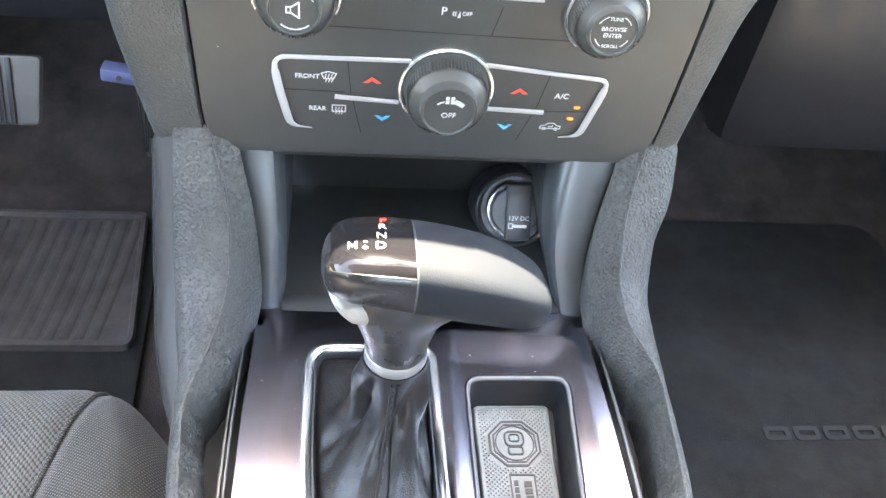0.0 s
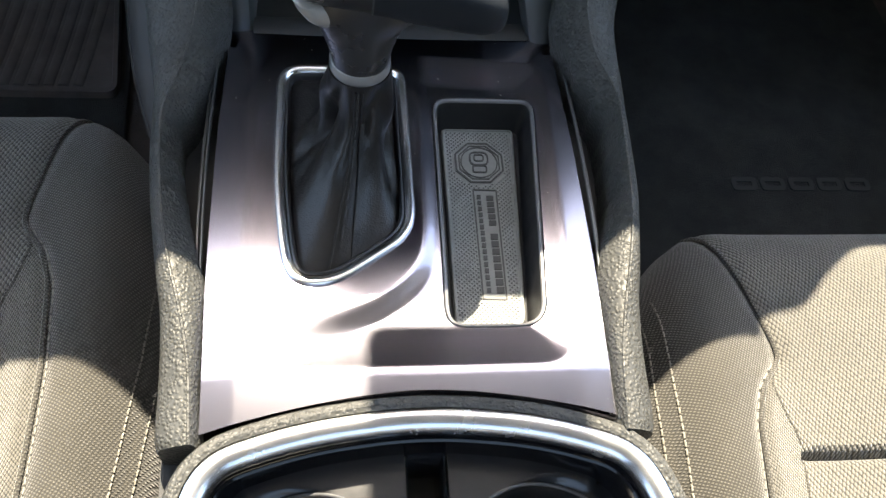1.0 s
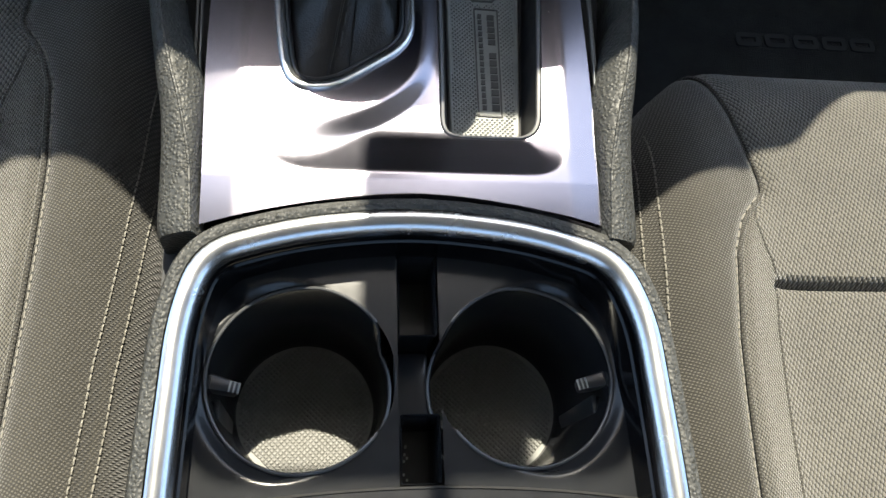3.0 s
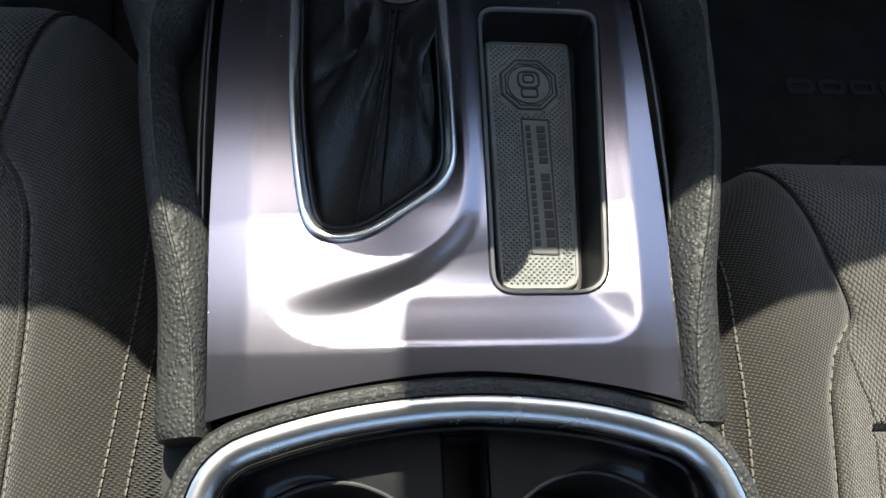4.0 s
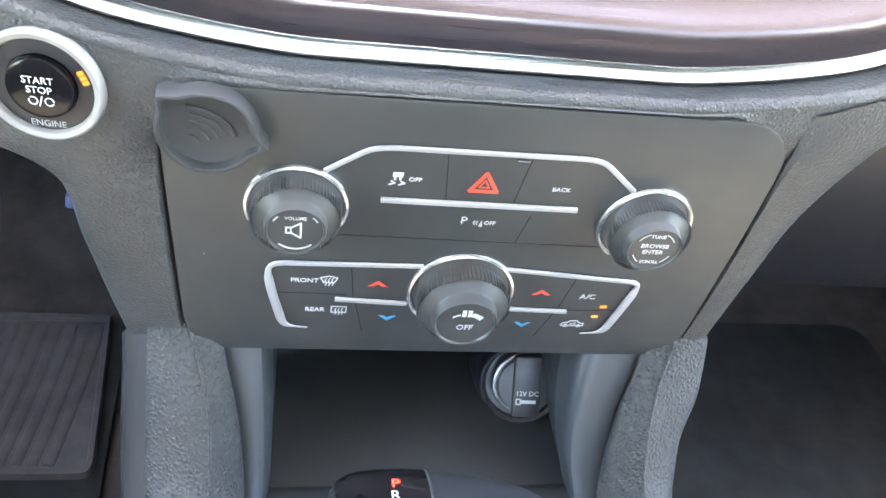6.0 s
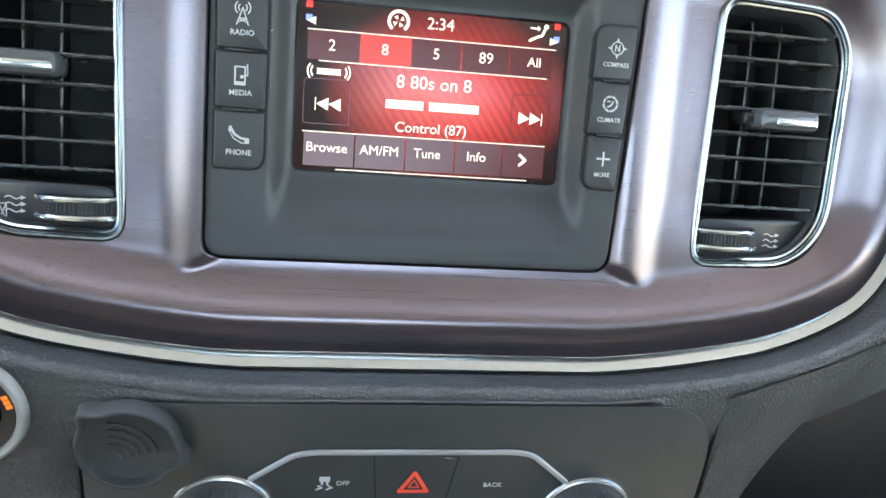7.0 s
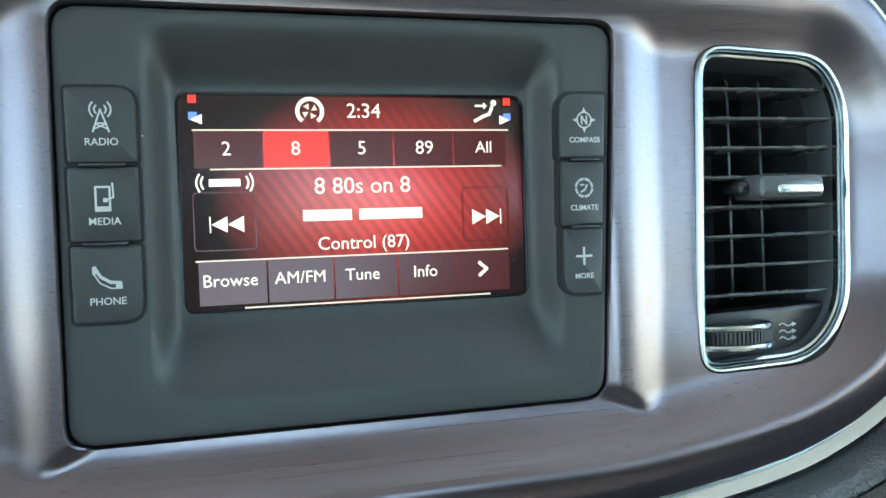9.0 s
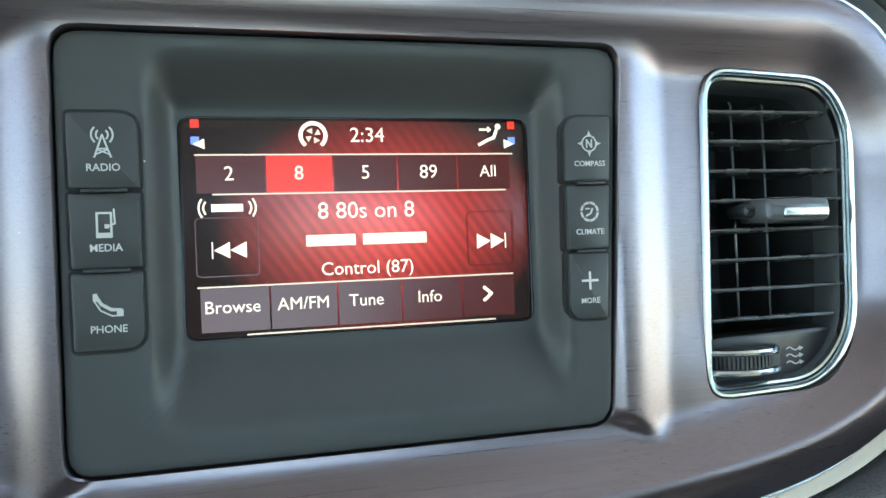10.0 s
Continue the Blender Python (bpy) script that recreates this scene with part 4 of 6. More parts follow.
face_line("upper_bright_line", round_path([(-0.0675, 0.0610), (-0.0500, 0.0738), (-0.0420, 0.0752), (0.0420, 0.0752), (0.0500, 0.0738), (0.0675, 0.0585)], 0.006), 0.0013, LINE_SILVER)
face_line("upper_bar", [(-0.0430, 0.0462), (0.0450, 0.0455)], 0.0015, LINE_SILVER)
for s in (-1, 1):
    pts = round_path([(s * 0.0190, 0.0046), (s * 0.0915, 0.0036 if s < 0 else -0.0022), (s * 0.0896, -0.014), (s * 0.0835, -0.0425), (s * 0.0715, -0.0440)], 0.010)
    n = len(pts)
    radii = [0.0014 + 0.0009 * sm(4, 7, i) - 0.0019 * sm(n - 6, n - 1, i) for i in range(n)]
    part("lower_bright_line", tube([(x, -0.0009, z) for x, z in pts], radii, 8, flat_ratio=0.7, up=(0, -1, 0)), LINE_SILVER, panel)
    face_line("lower_bar", [(s * 0.0240, -0.0232 if s < 0 else -0.0250), (s * 0.0590, -0.0212 if s < 0 else -0.0262)], 0.0014, LINE_SILVER)


def groove(x0, z0, x1, z1, w=0.0005):
    part("joint", shape2d(stroke([(x0, z0), (x1, z1)], w), 0.00015, t=0.0004), SEAM, panel, smooth=False)


for g in ((-0.0175, 0.0735, -0.0150, 0.0480), (0.0185, 0.0735, 0.0155, 0.0480), (-0.0175, 0.0735, 0.0185, 0.0735), (0.0250, 0.0395, 0.0215, 0.0220), (-0.0525, 0.0025, -0.0500, -0.0225), (0.0585, 0.0010, 0.0545, -0.0240),
          (-0.0490, -0.0240, -0.0440, -0.0470), (0.0530, -0.0285, 0.0470, -0.0480), (-0.0880, -0.0180, -0.0540, -0.0185), (0.0600, -0.0260, 0.0870, -0.0250), (-0.0760, 0.0230, 0.0720, 0.0215)):
    groove(*g)


def words(body, x, z, size, mat=WHITE_INK, bold=0.00004):
    lettering("panel_word", body, size, mat, panel, x, z, 0.0003, depth=0.00008, bold=bold)


def symbol(polys, mat=WHITE_INK, name="panel_symbol"):
    part(name, shape2d(polys, 0.0004, t=0.00015), mat, panel, smooth=False)


words("FRONT", -0.0738, -0.0088, 0.0040, bold=0.00008)
words("REAR", -0.0684, -0.0303, 0.0040, bold=0.00008)
words("A/C", 0.0676, -0.0148, 0.0050, bold=0.00008)
words("OFF", -0.0295, 0.0580, 0.0032)
words("BACK", 0.0350, 0.0565, 0.0032)
words("P", -0.0048, 0.0352, 0.0062)
words("OFF", 0.0072, 0.0343, 0.0030)
x, z = -0.0624, -0.0086
symbol(stroke([(x - 0.0040, z + 0.0022), (x, z + 0.0034), (x + 0.0040, z + 0.0022), (x + 0.0026, z - 0.0012), (x - 0.0026, z - 0.0012), (x - 0.0040, z + 0.0022)], 0.0006)
       + sum([stroke([(x + dx, z - 0.0034), (x + dx + 0.0005, z - 0.0018), (x + dx - 0.0003, z), (x + dx + 0.0003, z + 0.0018)], 0.0005) for dx in (-0.0016, 0, 0.0016)], []))
x, z = -0.0567, -0.0304
symbol(stroke([(x - 0.0036, z - 0.0016), (x - 0.0036, z + 0.0028), (x + 0.0036, z + 0.0028), (x + 0.0036, z - 0.0016), (x - 0.0036, z - 0.0016)], 0.0006)
       + sum([stroke([(x + dx, z - 0.0032), (x + dx + 0.0005, z - 0.0014), (x + dx - 0.0003, z), (x + dx + 0.0003, z + 0.0014)], 0.0005) for dx in (-0.0016, 0, 0.0016)], []))
x, z = 0.0653, -0.0368
symbol(stroke([(x - 0.0060, z - 0.0012), (x - 0.0055, z + 0.0006), (x - 0.0030, z + 0.0010), (x - 0.0015, z + 0.0026), (x + 0.0020, z + 0.0026), (x + 0.0035, z + 0.0010), (x + 0.0060, z + 0.0004), (x + 0.0060, z - 0.0014), (x - 0.0060, z - 0.0014)], 0.0006)
       + stroke(arc(x - 0.0034, z - 0.0016, 0.0010, 0, 360, 8), 0.0005) + stroke(arc(x + 0.0036, z - 0.0016, 0.0010, 0, 360, 8), 0.0005) + stroke([(x - 0.001, z), (x + 0.0014, z), (x + 0.0014, z + 0.0012)], 0.0005), GREY_INK)
for s in (-1, 1):
    x, z = (0.0429 if s > 0 else -0.0390), -0.0098 - (0.0027 if s > 0 else 0)
    symbol([[(x - 0.0050, z - 0.0018), (x, z + 0.0022), (x + 0.0050, z - 0.0018), (x + 0.0024, z - 0.0018), (x, z - 0.0001), (x - 0.0024, z - 0.0018)]], RED_INK, "warmer_arrow")
    x, z = (0.0384 if s > 0 else -0.0323), -0.0357 - (0.0027 if s > 0 else 0)
    symbol([[(x - 0.0045, z + 0.0020), (x - 0.0022, z + 0.0020), (x, z + 0.0004), (x + 0.0022, z + 0.0020), (x + 0.0045, z + 0.0020), (x, z - 0.0020)]], BLUE_INK, "cooler_arrow")
symbol([rect(0.0764, -0.0231, 0.0798, -0.0214)], AMBER, "indicator")
symbol([rect(0.0741, -0.0312, 0.0775, -0.0295)], AMBER, "indicator")
x, z = 0.0006, 0.0580
symbol(stroke([(x, z + 0.0056), (x - 0.0060, z - 0.0046), (x + 0.0060, z - 0.0046), (x, z + 0.0056)], 0.0017) + stroke([(x, z + 0.0016), (x - 0.0022, z - 0.0024), (x + 0.0022, z - 0.0024), (x, z + 0.0016)], 0.0006), RED_INK, "warning_triangle")
x, z = -0.0370, 0.0583
symbol([rect(x - 0.0022, z + 0.0008, x + 0.0022, z + 0.0034), rect(x - 0.0016, z - 0.0010, x - 0.0006, z + 0.0008), rect(x + 0.0006, z - 0.0010, x + 0.0016, z + 0.0008)]
       + stroke([(x - 0.0034, z - 0.0036), (x - 0.0010, z - 0.0026), (x - 0.0026, z - 0.0016)], 0.0007) + stroke([(x + 0.0008, z - 0.0036), (x + 0.0032, z - 0.0026), (x + 0.0016, z - 0.0016)], 0.0007))
x, z = 0.0012, 0.0342
symbol(stroke(arc(x, z, 0.0014, 130, 230, 5), 0.0005) + stroke(arc(x + 0.0012, z, 0.0014, 130, 230, 5), 0.0005) + [[(x + 0.0010, z - 0.0022), (x + 0.0028, z - 0.0022), (x + 0.0022, z + 0.0018)]])
# small highlight at the hazard key, drawn as a chrome sliver
face_line("tiny_highlight", [(0.0120, 0.0718), (0.0175, 0.0716)], 0.0005, SATIN_CHROME, 0.0004)


def knob(label, x, z, r, depth, tilt, ring_gap):
    k = part("knob", lathe([(r * 1.02, 0.004), (r * 1.02, -0.0030), (r * 0.985, -0.0042), (r * 0.945, -depth * 0.55), (r * 0.89, -depth * 0.64), (r * 0.70, -depth * 0.72),
                            (r * 0.675, -depth * 0.75), (r * 0.665, -depth * 0.95), (r * 0.645, -depth), (r * 0.615, -depth + 0.0003), (r * 0.595, -depth + 0.0012), (0.0001, -depth + 0.0012)], 64),
             PANEL_PLASTIC, panel, label, pose(x, 0, z, -tilt, 0, 0))
    # ribs round the skirt
    for i in range(72):
        a = 2 * math.pi * i / 72
        me = RIBS.get(r)
        if me is None:
            b = box(r * 0.034, depth * 0.44, r * 0.030, (0, -0.0045 - depth * 0.22, -r * 0.010))
            me = bpy.data.meshes.new("rib")
            b.to_mesh(me)
            b.free()
            me.materials.append(PANEL_PLASTIC)
            RIBS[r] = me
        ob = new("rib", me)
        ob.parent = k
        ob.matrix_basis = pose(r * 0.972 * math.cos(a), 0, r * 0.972 * math.sin(a), 0, 90 - math.degrees(a), 0)
    a0, a1 = ring_gap
    pth = [(r * 1.09 * math.cos(radians(a0 + (a1 - a0) * i / 48)), -0.0022, r * 1.09 * math.sin(radians(a0 + (a1 - a0) * i / 48))) for i in range(49)]
    part("bright_ring", tube(pth, 0.0015, 8, up=(0, -1, 0)), RING_CHROME, k, "satin chrome ring")
    return k


RIBS = {}
vol = knob("volume knob with speaker symbol", -0.0785, 0.0410, 0.0192, 0.0185, 3, (-25, 205))
tune = knob("tuning knob with printed words", 0.0790, 0.0385, 0.0192, 0.0185, 3, (-15, 235))
fanknob = knob("large ribbed fan knob", 0.0014, -0.0124, 0.0230, 0.0228, 3, (-60, 240))


def on_knob(k, polys, depth, mat=WHITE_INK):
    part("knob_symbol", shape2d(polys, depth - 0.0010, t=0.0001), mat, k, smooth=False)


def knob_word(k, body, x, z, size, depth):
    lettering("knob_word", body, size, WHITE_INK, k, x, z, depth - 0.0010, depth=0.00006, bold=0.00003)


on_knob(fanknob, stroke(arc(0, -0.0040, 0.0105, 128, 108, 4), 0.0008) + stroke(arc(0, -0.0040, 0.0105, 72, 50, 4), 0.0026)
        + [rect(-0.0024, 0.0048, -0.0004, 0.0068), rect(0.0004, 0.0048, 0.0024, 0.0068), rect(-0.0024, 0.0072, -0.0004, 0.0092), rect(0.0004, 0.0072, 0.0024, 0.0092)], 0.0232)
knob_word(fanknob, "OFF", 0, -0.0026, 0.0046, 0.0232)
knob_word(vol, "VOLUME", 0, 0.0066, 0.0023, 0.0185)
on_knob(vol, stroke([(-0.0038, -0.0014), (-0.0016, -0.0014), (0.0022, -0.0040), (0.0022, 0.0042), (-0.0016, 0.0016), (-0.0038, 0.0016), (-0.0038, -0.0014)], 0.0008)
        + stroke([(-0.0018, -0.0014), (-0.0018, 0.0016)], 0.0006) + stroke(arc(0, 0, 0.0102, 230, 310, 10), 0.0008) + stroke(arc(0, 0, 0.0102, 135, 150, 3), 0.0007) + stroke(arc(0, 0, 0.0102, 30, 45, 3), 0.0007), 0.0185)
knob_word(tune, "TUNE", 0, 0.0074, 0.0027, 0.0185)
knob_word(tune, "BROWSE", 0, 0.0018, 0.0033, 0.0185)
knob_word(tune, "ENTER", 0, -0.0018, 0.0033, 0.0185)
knob_word(tune, "SCROLL", 0, -0.0078, 0.0025, 0.0185)
on_knob(tune, stroke(arc(0, 0, 0.0094, 115, 150, 5), 0.0005) + stroke(arc(0, 0, 0.0094, 30, 65, 5), 0.0005) + stroke(arc(0, 0, 0.0094, 205, 235, 5), 0.0005) + stroke(arc(0, 0, 0.0094, 305, 335, 5), 0.0005), 0.0185)

# ---------------------------------------------------------------- rubber cap at the panel's upper corner
cap = thing("rubber_cap", "round black rubber cap with raised wave mark on the panel's corner", "cap", FASCIA @ Matrix.Translation((-0.1128, -0.0012, 0.0812)))
prof = []
for i in range(96):
    a = 2 * math.pi * i / 96
    ear = 0.0045 * max(0, math.cos(a - radians(-15))) ** 60 + 0.0045 * max(0, math.cos(a - radians(135))) ** 60
    prof.append((0.0195 + ear, a))
part("disc", loft([[(r * k * math.cos(a), -d, r * k * math.sin(a)) for r, a in prof] for k, d in ((1.0, -0.001), (1.0, 0.0046), (0.975, 0.0062), (0.93, 0.0066), (0.87, 0.0062), (0.84, 0.0046), (0.83, 0.0030), (0.80, 0.0026))], cap_end=True), CAP_RUBBER, cap)
for q in (0.0040, 0.0075, 0.0110, 0.0145, 0.0180):
    part("wave", tube([(-0.0072 + q * math.cos(a), -0.0028, -0.0072 + q * math.sin(a)) for a in [radians(15 + 75 * i / 10) for i in range(11)]], 0.0008, 6, up=(0, -1, 0)), CAP_RUBBER, cap)

# ---------------------------------------------------------------- starter button
start = thing("starter_button", "round black engine start button in a wide satin ring", "button", Matrix.Translation((-0.1708, 0.2905, 0.2526)) @ Matrix.Rotation(radians(-4), 4, "X") @ Matrix.Rotation(radians(-6), 4, "Z") @ Matrix.Scale(0.875, 4))
part("ring", lathe([(0.0256, 0.012), (0.0254, 0.0000), (0.0248, -0.0014), (0.0240, -0.0018), (0.0219, -0.0012), (0.0211, 0.0004), (0.0209, 0.006)], 64), RING_SILVER, start, "satin silver ring")
part("well", lathe([(0.0212, 0.008), (0.0212, 0.0012), (0.0206, 0.0010), (0.0146, 0.0010), (0.0142, 0.004)], 48), BLACK_PLASTIC, start)
btn = part("button", lathe([(0.0140, 0.006), (0.0140, -0.0012), (0.0134, -0.0024), (0.0120, -0.0030), (0.0001, -0.0024)], 48), GLOSS_BLACK, start)
for body, z, size in (("START", 0.0042, 0.0044), ("STOP", -0.0002, 0.0044)):
    lettering("button_word", body, size, WHITE_INK, btn, 0, z, 0.0031, depth=0.00008, bold=0.00004)
part("button_symbol", shape2d(stroke(arc(-0.0030, -0.0052, 0.0018, 120, -200, 10), 0.0006) + stroke([(-0.0006, -0.0074), (0.0008, -0.0030)], 0.0006) + stroke(arc(0.0036, -0.0052, 0.0018, 0, 330, 10), 0.0006), 0.0031, t=0.0001), WHITE_INK, btn, smooth=False)
lettering("ring_word", "ENGINE", 0.0042, GREY_INK, start, 0, -0.0180, -0.0006, depth=0.00006)
lamp = part("lamp", shape2d([rect(-0.0032, -0.0014, -0.0012, 0.0014), rect(-0.0008, -0.0014, 0.0010, 0.0014), rect(0.0014, -0.0014, 0.0032, 0.0014)], 0.0), AMBER, start, "lit amber legend", pose(0.0174, 0.0004, 0.0058, 0, 68, 0), smooth=False)
# ---------------------------------------------------------------- centre console: brushed plate
console = thing("centre_console", "low console with brushed plate between black grained side rails", "console")
# plate outline, seen from above, counter-clockwise
PLATE_OUT = [(-0.1055, 0.0), (-0.080, 0.0065), (-0.050, 0.0118), (-0.025, 0.0152), (0.008, 0.0172), (0.035, 0.0155), (0.060, 0.0115), (0.085, 0.0055), (0.1075, -0.0010),
             (0.1090, 0.06), (0.1085, 0.14), (0.1065, 0.20), (0.1050, 0.258), (-0.1050, 0.262), (-0.1075, 0.20), (-0.1080, 0.14), (-0.1075, 0.06)]
RING_OUT = rounded([(-0.0655, 0.078), (-0.0395, 0.0765), (0.0070, 0.110), (0.0060, 0.234), (-0.0745, 0.2345), (-0.0745, 0.150), (-0.0705, 0.105)],
                   [0.014, 0.014, 0.016, 0.010, 0.016, 0.05, 0.02], 7)


RING_OUT = even(RING_OUT, 160, 5)
LIP = even(rounded([(0.0195, 0.0525), (0.0770, 0.0525), (0.0885, 0.2125), (0.0215, 0.2125)], [0.011, 0.015, 0.010, 0.010], 7), 150, 3)
BOWL = rounded([(-0.0850, 0.0295), (0.0900, 0.0295), (0.0985, 0.240), (0.0120, 0.246), (-0.0850, 0.246)], [0.040, 0.022, 0.012, 0.012, 0.02], 8)
# crest of the plinth that carries the lever's ring
STEP = [(p.x, p.y) for p in spline([(-0.0900, 0.0420, 0), (-0.0640, 0.0500, 0), (-0.0418, 0.0570, 0), (-0.0116, 0.0705, 0), (0.0060, 0.0880, 0), (0.0120, 0.1100, 0), (0.0132, 0.1500, 0), (0.0135, 0.2500, 0)], 5)]


def step_side(x, y):
    """Signed distance to the step: positive on the tray's side."""
    best, side = 9.0, 1.0
    for (x0, y0), (x1, y1) in zip(STEP, STEP[1:]):
        dx, dy = x1 - x0, y1 - y0
        t = max(0.0, min(1.0, ((x - x0) * dx + (y - y0) * dy) / (dx * dx + dy * dy)))
        d = math.hypot(x - x0 - t * dx, y - y0 - t * dy)
        if d < best:
            best, side = d, (1.0 if (x - x0) * dy - (y - y0) * dx > 0 else -1.0)
    return best * side


def plate_height(x, y):
    """The plate is crowned, with a shallow bowl round the tray and a plinth under the lever's ring."""
    h = -0.07 * max(0.0, abs(x) - 0.090) - 0.055 * max(0.0, 0.026 - y)
    if inside((x, y), BOWL):
        e = edge_distance((x, y), BOWL)
        reach = 0.019 + 0.012 * (1 - sm(0.045, 0.085, y)) + 0.010 * sm(0.20, 0.24, y)
        dish = 1 - (1 - min(1.0, e / reach)) ** 1.4
        blur = 0.008 + 0.010 * (1 - sm(-0.060, -0.005, x))
        low = sm(-0.35 * blur, 1.1 * blur, step_side(x, y))
        h -= dish * (0.0006 + (0.0043 - 0.0020 * sm(0.06, 0.10, y)) * low)
    return h


bm = bmesh.new()
grid = {}
plate_holes = [inset(RING_OUT, 0.001), LIP]
snapped = set()
NX, NY = 150, 184
for i in range(NX + 1):
    for j in range(NY + 1):
        y = -0.001 + 0.264 * j / NY
        f = i / NX
        xl = -0.1055 - 0.0025 * sm(0, 0.1, y) + 0.0030 * sm(0.16, 0.26, y)
        x = xl + (-2 * xl) * f
        yy = y
        if j == 0 or y < 0.0176:
            edge = 0.0172 - 0.0175 * (abs(x - 0.006) / 0.106) ** 1.7
            yy = edge + (0.0176 - edge) * (y + 0.001) / 0.0186 if y < 0.0176 else y
        hole = next((h for h in plate_holes if inside((x, yy), h)), None)
        if hole:
            d, (x, yy) = nearest_on((x, yy), hole)
            if d > 0.0021:
                continue
            snapped.add((i, j))
        grid[i, j] = bm.verts.new((x, yy, plate_height(x, yy)))
for (i, j), vert in grid.items():
    cell = [(i, j), (i + 1, j), (i + 1, j + 1), (i, j + 1)]
    if all(c in grid for c in cell) and not all(c in snapped for c in cell):
        bm.faces.new([grid[c] for c in cell])
part("plate", bm, PLATE_METAL, console, "brushed violet-grey metal plate")
part("tray_opening", loft([[(x, y, plate_height(x, y)) for x, y in LIP], [(x, y, plate_height(x, y) - 0.0006) for x, y in inset(LIP, 0.0004)], flat(inset(LIP, 0.0005), -0.012)]), PLATE_METAL, console)
# dropped rim of the plate all round
part("plate_rim", loft([[(x, y, plate_height(x, y) - 0.0004) for x, y in PLATE_OUT], [(x, y, plate_height(x, y) - 0.002) for x, y in inset(PLATE_OUT, -0.0006)], flat(inset(PLATE_OUT, -0.0004), -0.006)]), PLATE_METAL, console)
part("sub_frame", loft([flat(inset(PLATE_OUT, -0.022), -0.030), flat(inset(PLATE_OUT, 0.004), -0.030)]), DEEP_BLACK, console)

# chrome ring round the lever's boot
def tilted(loop, z):
    return [(x, y, z) for x, y in loop]


part("boot_ring", loft([tilted(RING_OUT, -0.006), tilted(RING_OUT, 0.0004), tilted(inset(RING_OUT, 0.0004), 0.0014), tilted(inset(RING_OUT, 0.0012), 0.0020), tilted(inset(RING_OUT, 0.0026), 0.0021), tilted(inset(RING_OUT, 0.0046), 0.0014),
                        tilted(inset(RING_OUT, 0.0060), 0.0002), tilted(inset(RING_OUT, 0.0064), -0.0008), tilted(inset(RING_OUT, 0.0066), -0.005)]), RING_CHROME, console, "bright satin chrome ring")
inner = inset(RING_OUT, 0.0062)
part("boot_frame", loft([tilted(inner, 0.0005), tilted(inset(inner, 0.0012), 0.0010), tilted(inset(inner, 0.0026), -0.001), tilted(inset(inner, 0.003), -0.010)]), BLACK_PLASTIC, console)

# tray: black lip with its caught light painted grey, walls and floor
part("tray_rim_lit", loft([flat(inset(LIP, 0.0006), -0.0085), [(x, y, plate_height(x, y) - 0.0004) for x, y in inset(LIP, 0.0007)], [(x, y, plate_height(x, y) + 0.0006) for x, y in inset(LIP, 0.0012)],
                       [(x, y, plate_height(x, y) + 0.0004) for x, y in inset(LIP, 0.0026)], [(x, y, plate_height(x, y) - 0.0010) for x, y in inset(LIP, 0.0032)]]), TRAY_RIM_LIT, console, "black tray rim, painted grey for the sky light it catches")
part("tray", loft([[(x, y, plate_height(x, y) - 0.0008) for x, y in inset(LIP, 0.0031)], flat(inset(LIP, 0.0036), -0.0100), flat(inset(LIP, 0.0045), -0.026), flat(inset(LIP, 0.0060), -0.030), flat(inset(LIP, 0.0090), -0.0315)], cap_end=True),
     TRAY_BLACK, console, "moulded black tray")

# ---------------------------------------------------------------- rubber mat in the tray
mat_thing = thing("tray_mat", "grey rubber mat with embossed badge lying in the tray", "rubber mat", Matrix.Translation((0, 0, -0.0315)))
MAT = rounded([(0.0290, 0.0625), (0.0705, 0.0625), (0.0790, 0.2080), (0.0305, 0.2080)], [0.008, 0.010, 0.004, 0.004], 5)
part("sheet", loft([flat(MAT, 0.0002), flat(MAT, 0.0022), flat(inset(MAT, 0.0006), 0.0030)], cap_end=True), RUBBER, mat_thing)
part("rim", loft([flat(inset(MAT, 0.0008), 0.0030), flat(inset(MAT, 0.0010), 0.0036), flat(inset(MAT, 0.0020), 0.0036), flat(inset(MAT, 0.0022), 0.0030)]), RUBBER, mat_thing)
BX, BY = 0.0535, 0.1800
ring8 = [(BX + 0.0170 * math.cos(radians(22.5 + 45 * i)), BY + 0.0170 * math.sin(radians(22.5 + 45 * i))) for i in range(8)]
part("badge_pad", loft([flat(ring8, 0.0028), flat(ring8, 0.0036)], cap_end=True), RUBBER, mat_thing, smooth=False)
for k, w in ((0.0, 0.0011), (0.0024, 0.0008)):
    o = inset(ring8, k)
    part("badge_line", loft([flat(o, 0.0034), flat(o, 0.0042), flat(inset(o, w), 0.0042), flat(inset(o, w), 0.0034)]), RUBBER_DARK, mat_thing, smooth=False)


def raised(name, polys, z, parent, mat, t=0.0008):
    bm = bmesh.new()
    for poly in polys:
        a = [bm.verts.new((x, y, z - t)) for x, y in poly]
        b = [bm.verts.new((x, y, z)) for x, y in poly]
        bm.faces.new(b)
        for i in range(len(poly)):
            j = (i + 1) % len(poly)
            bm.faces.new((a[i], a[j], b[j], b[i]))
    return part(name, bm, mat, parent, smooth=False)


raised("badge_circle", stroke(arc(BX, BY, 0.0118, 0, 360, 28), 0.0007), 0.0042, mat_thing, RUBBER_DARK)
# plain monogram-like shapes
def loop_mark(cx, cy, w, h, r, t):
    pts = rounded([(cx - w, cy - h), (cx + w, cy - h), (cx + w, cy + h), (cx - w, cy + h)], r, 4)
    return stroke(pts + pts[:1], t)
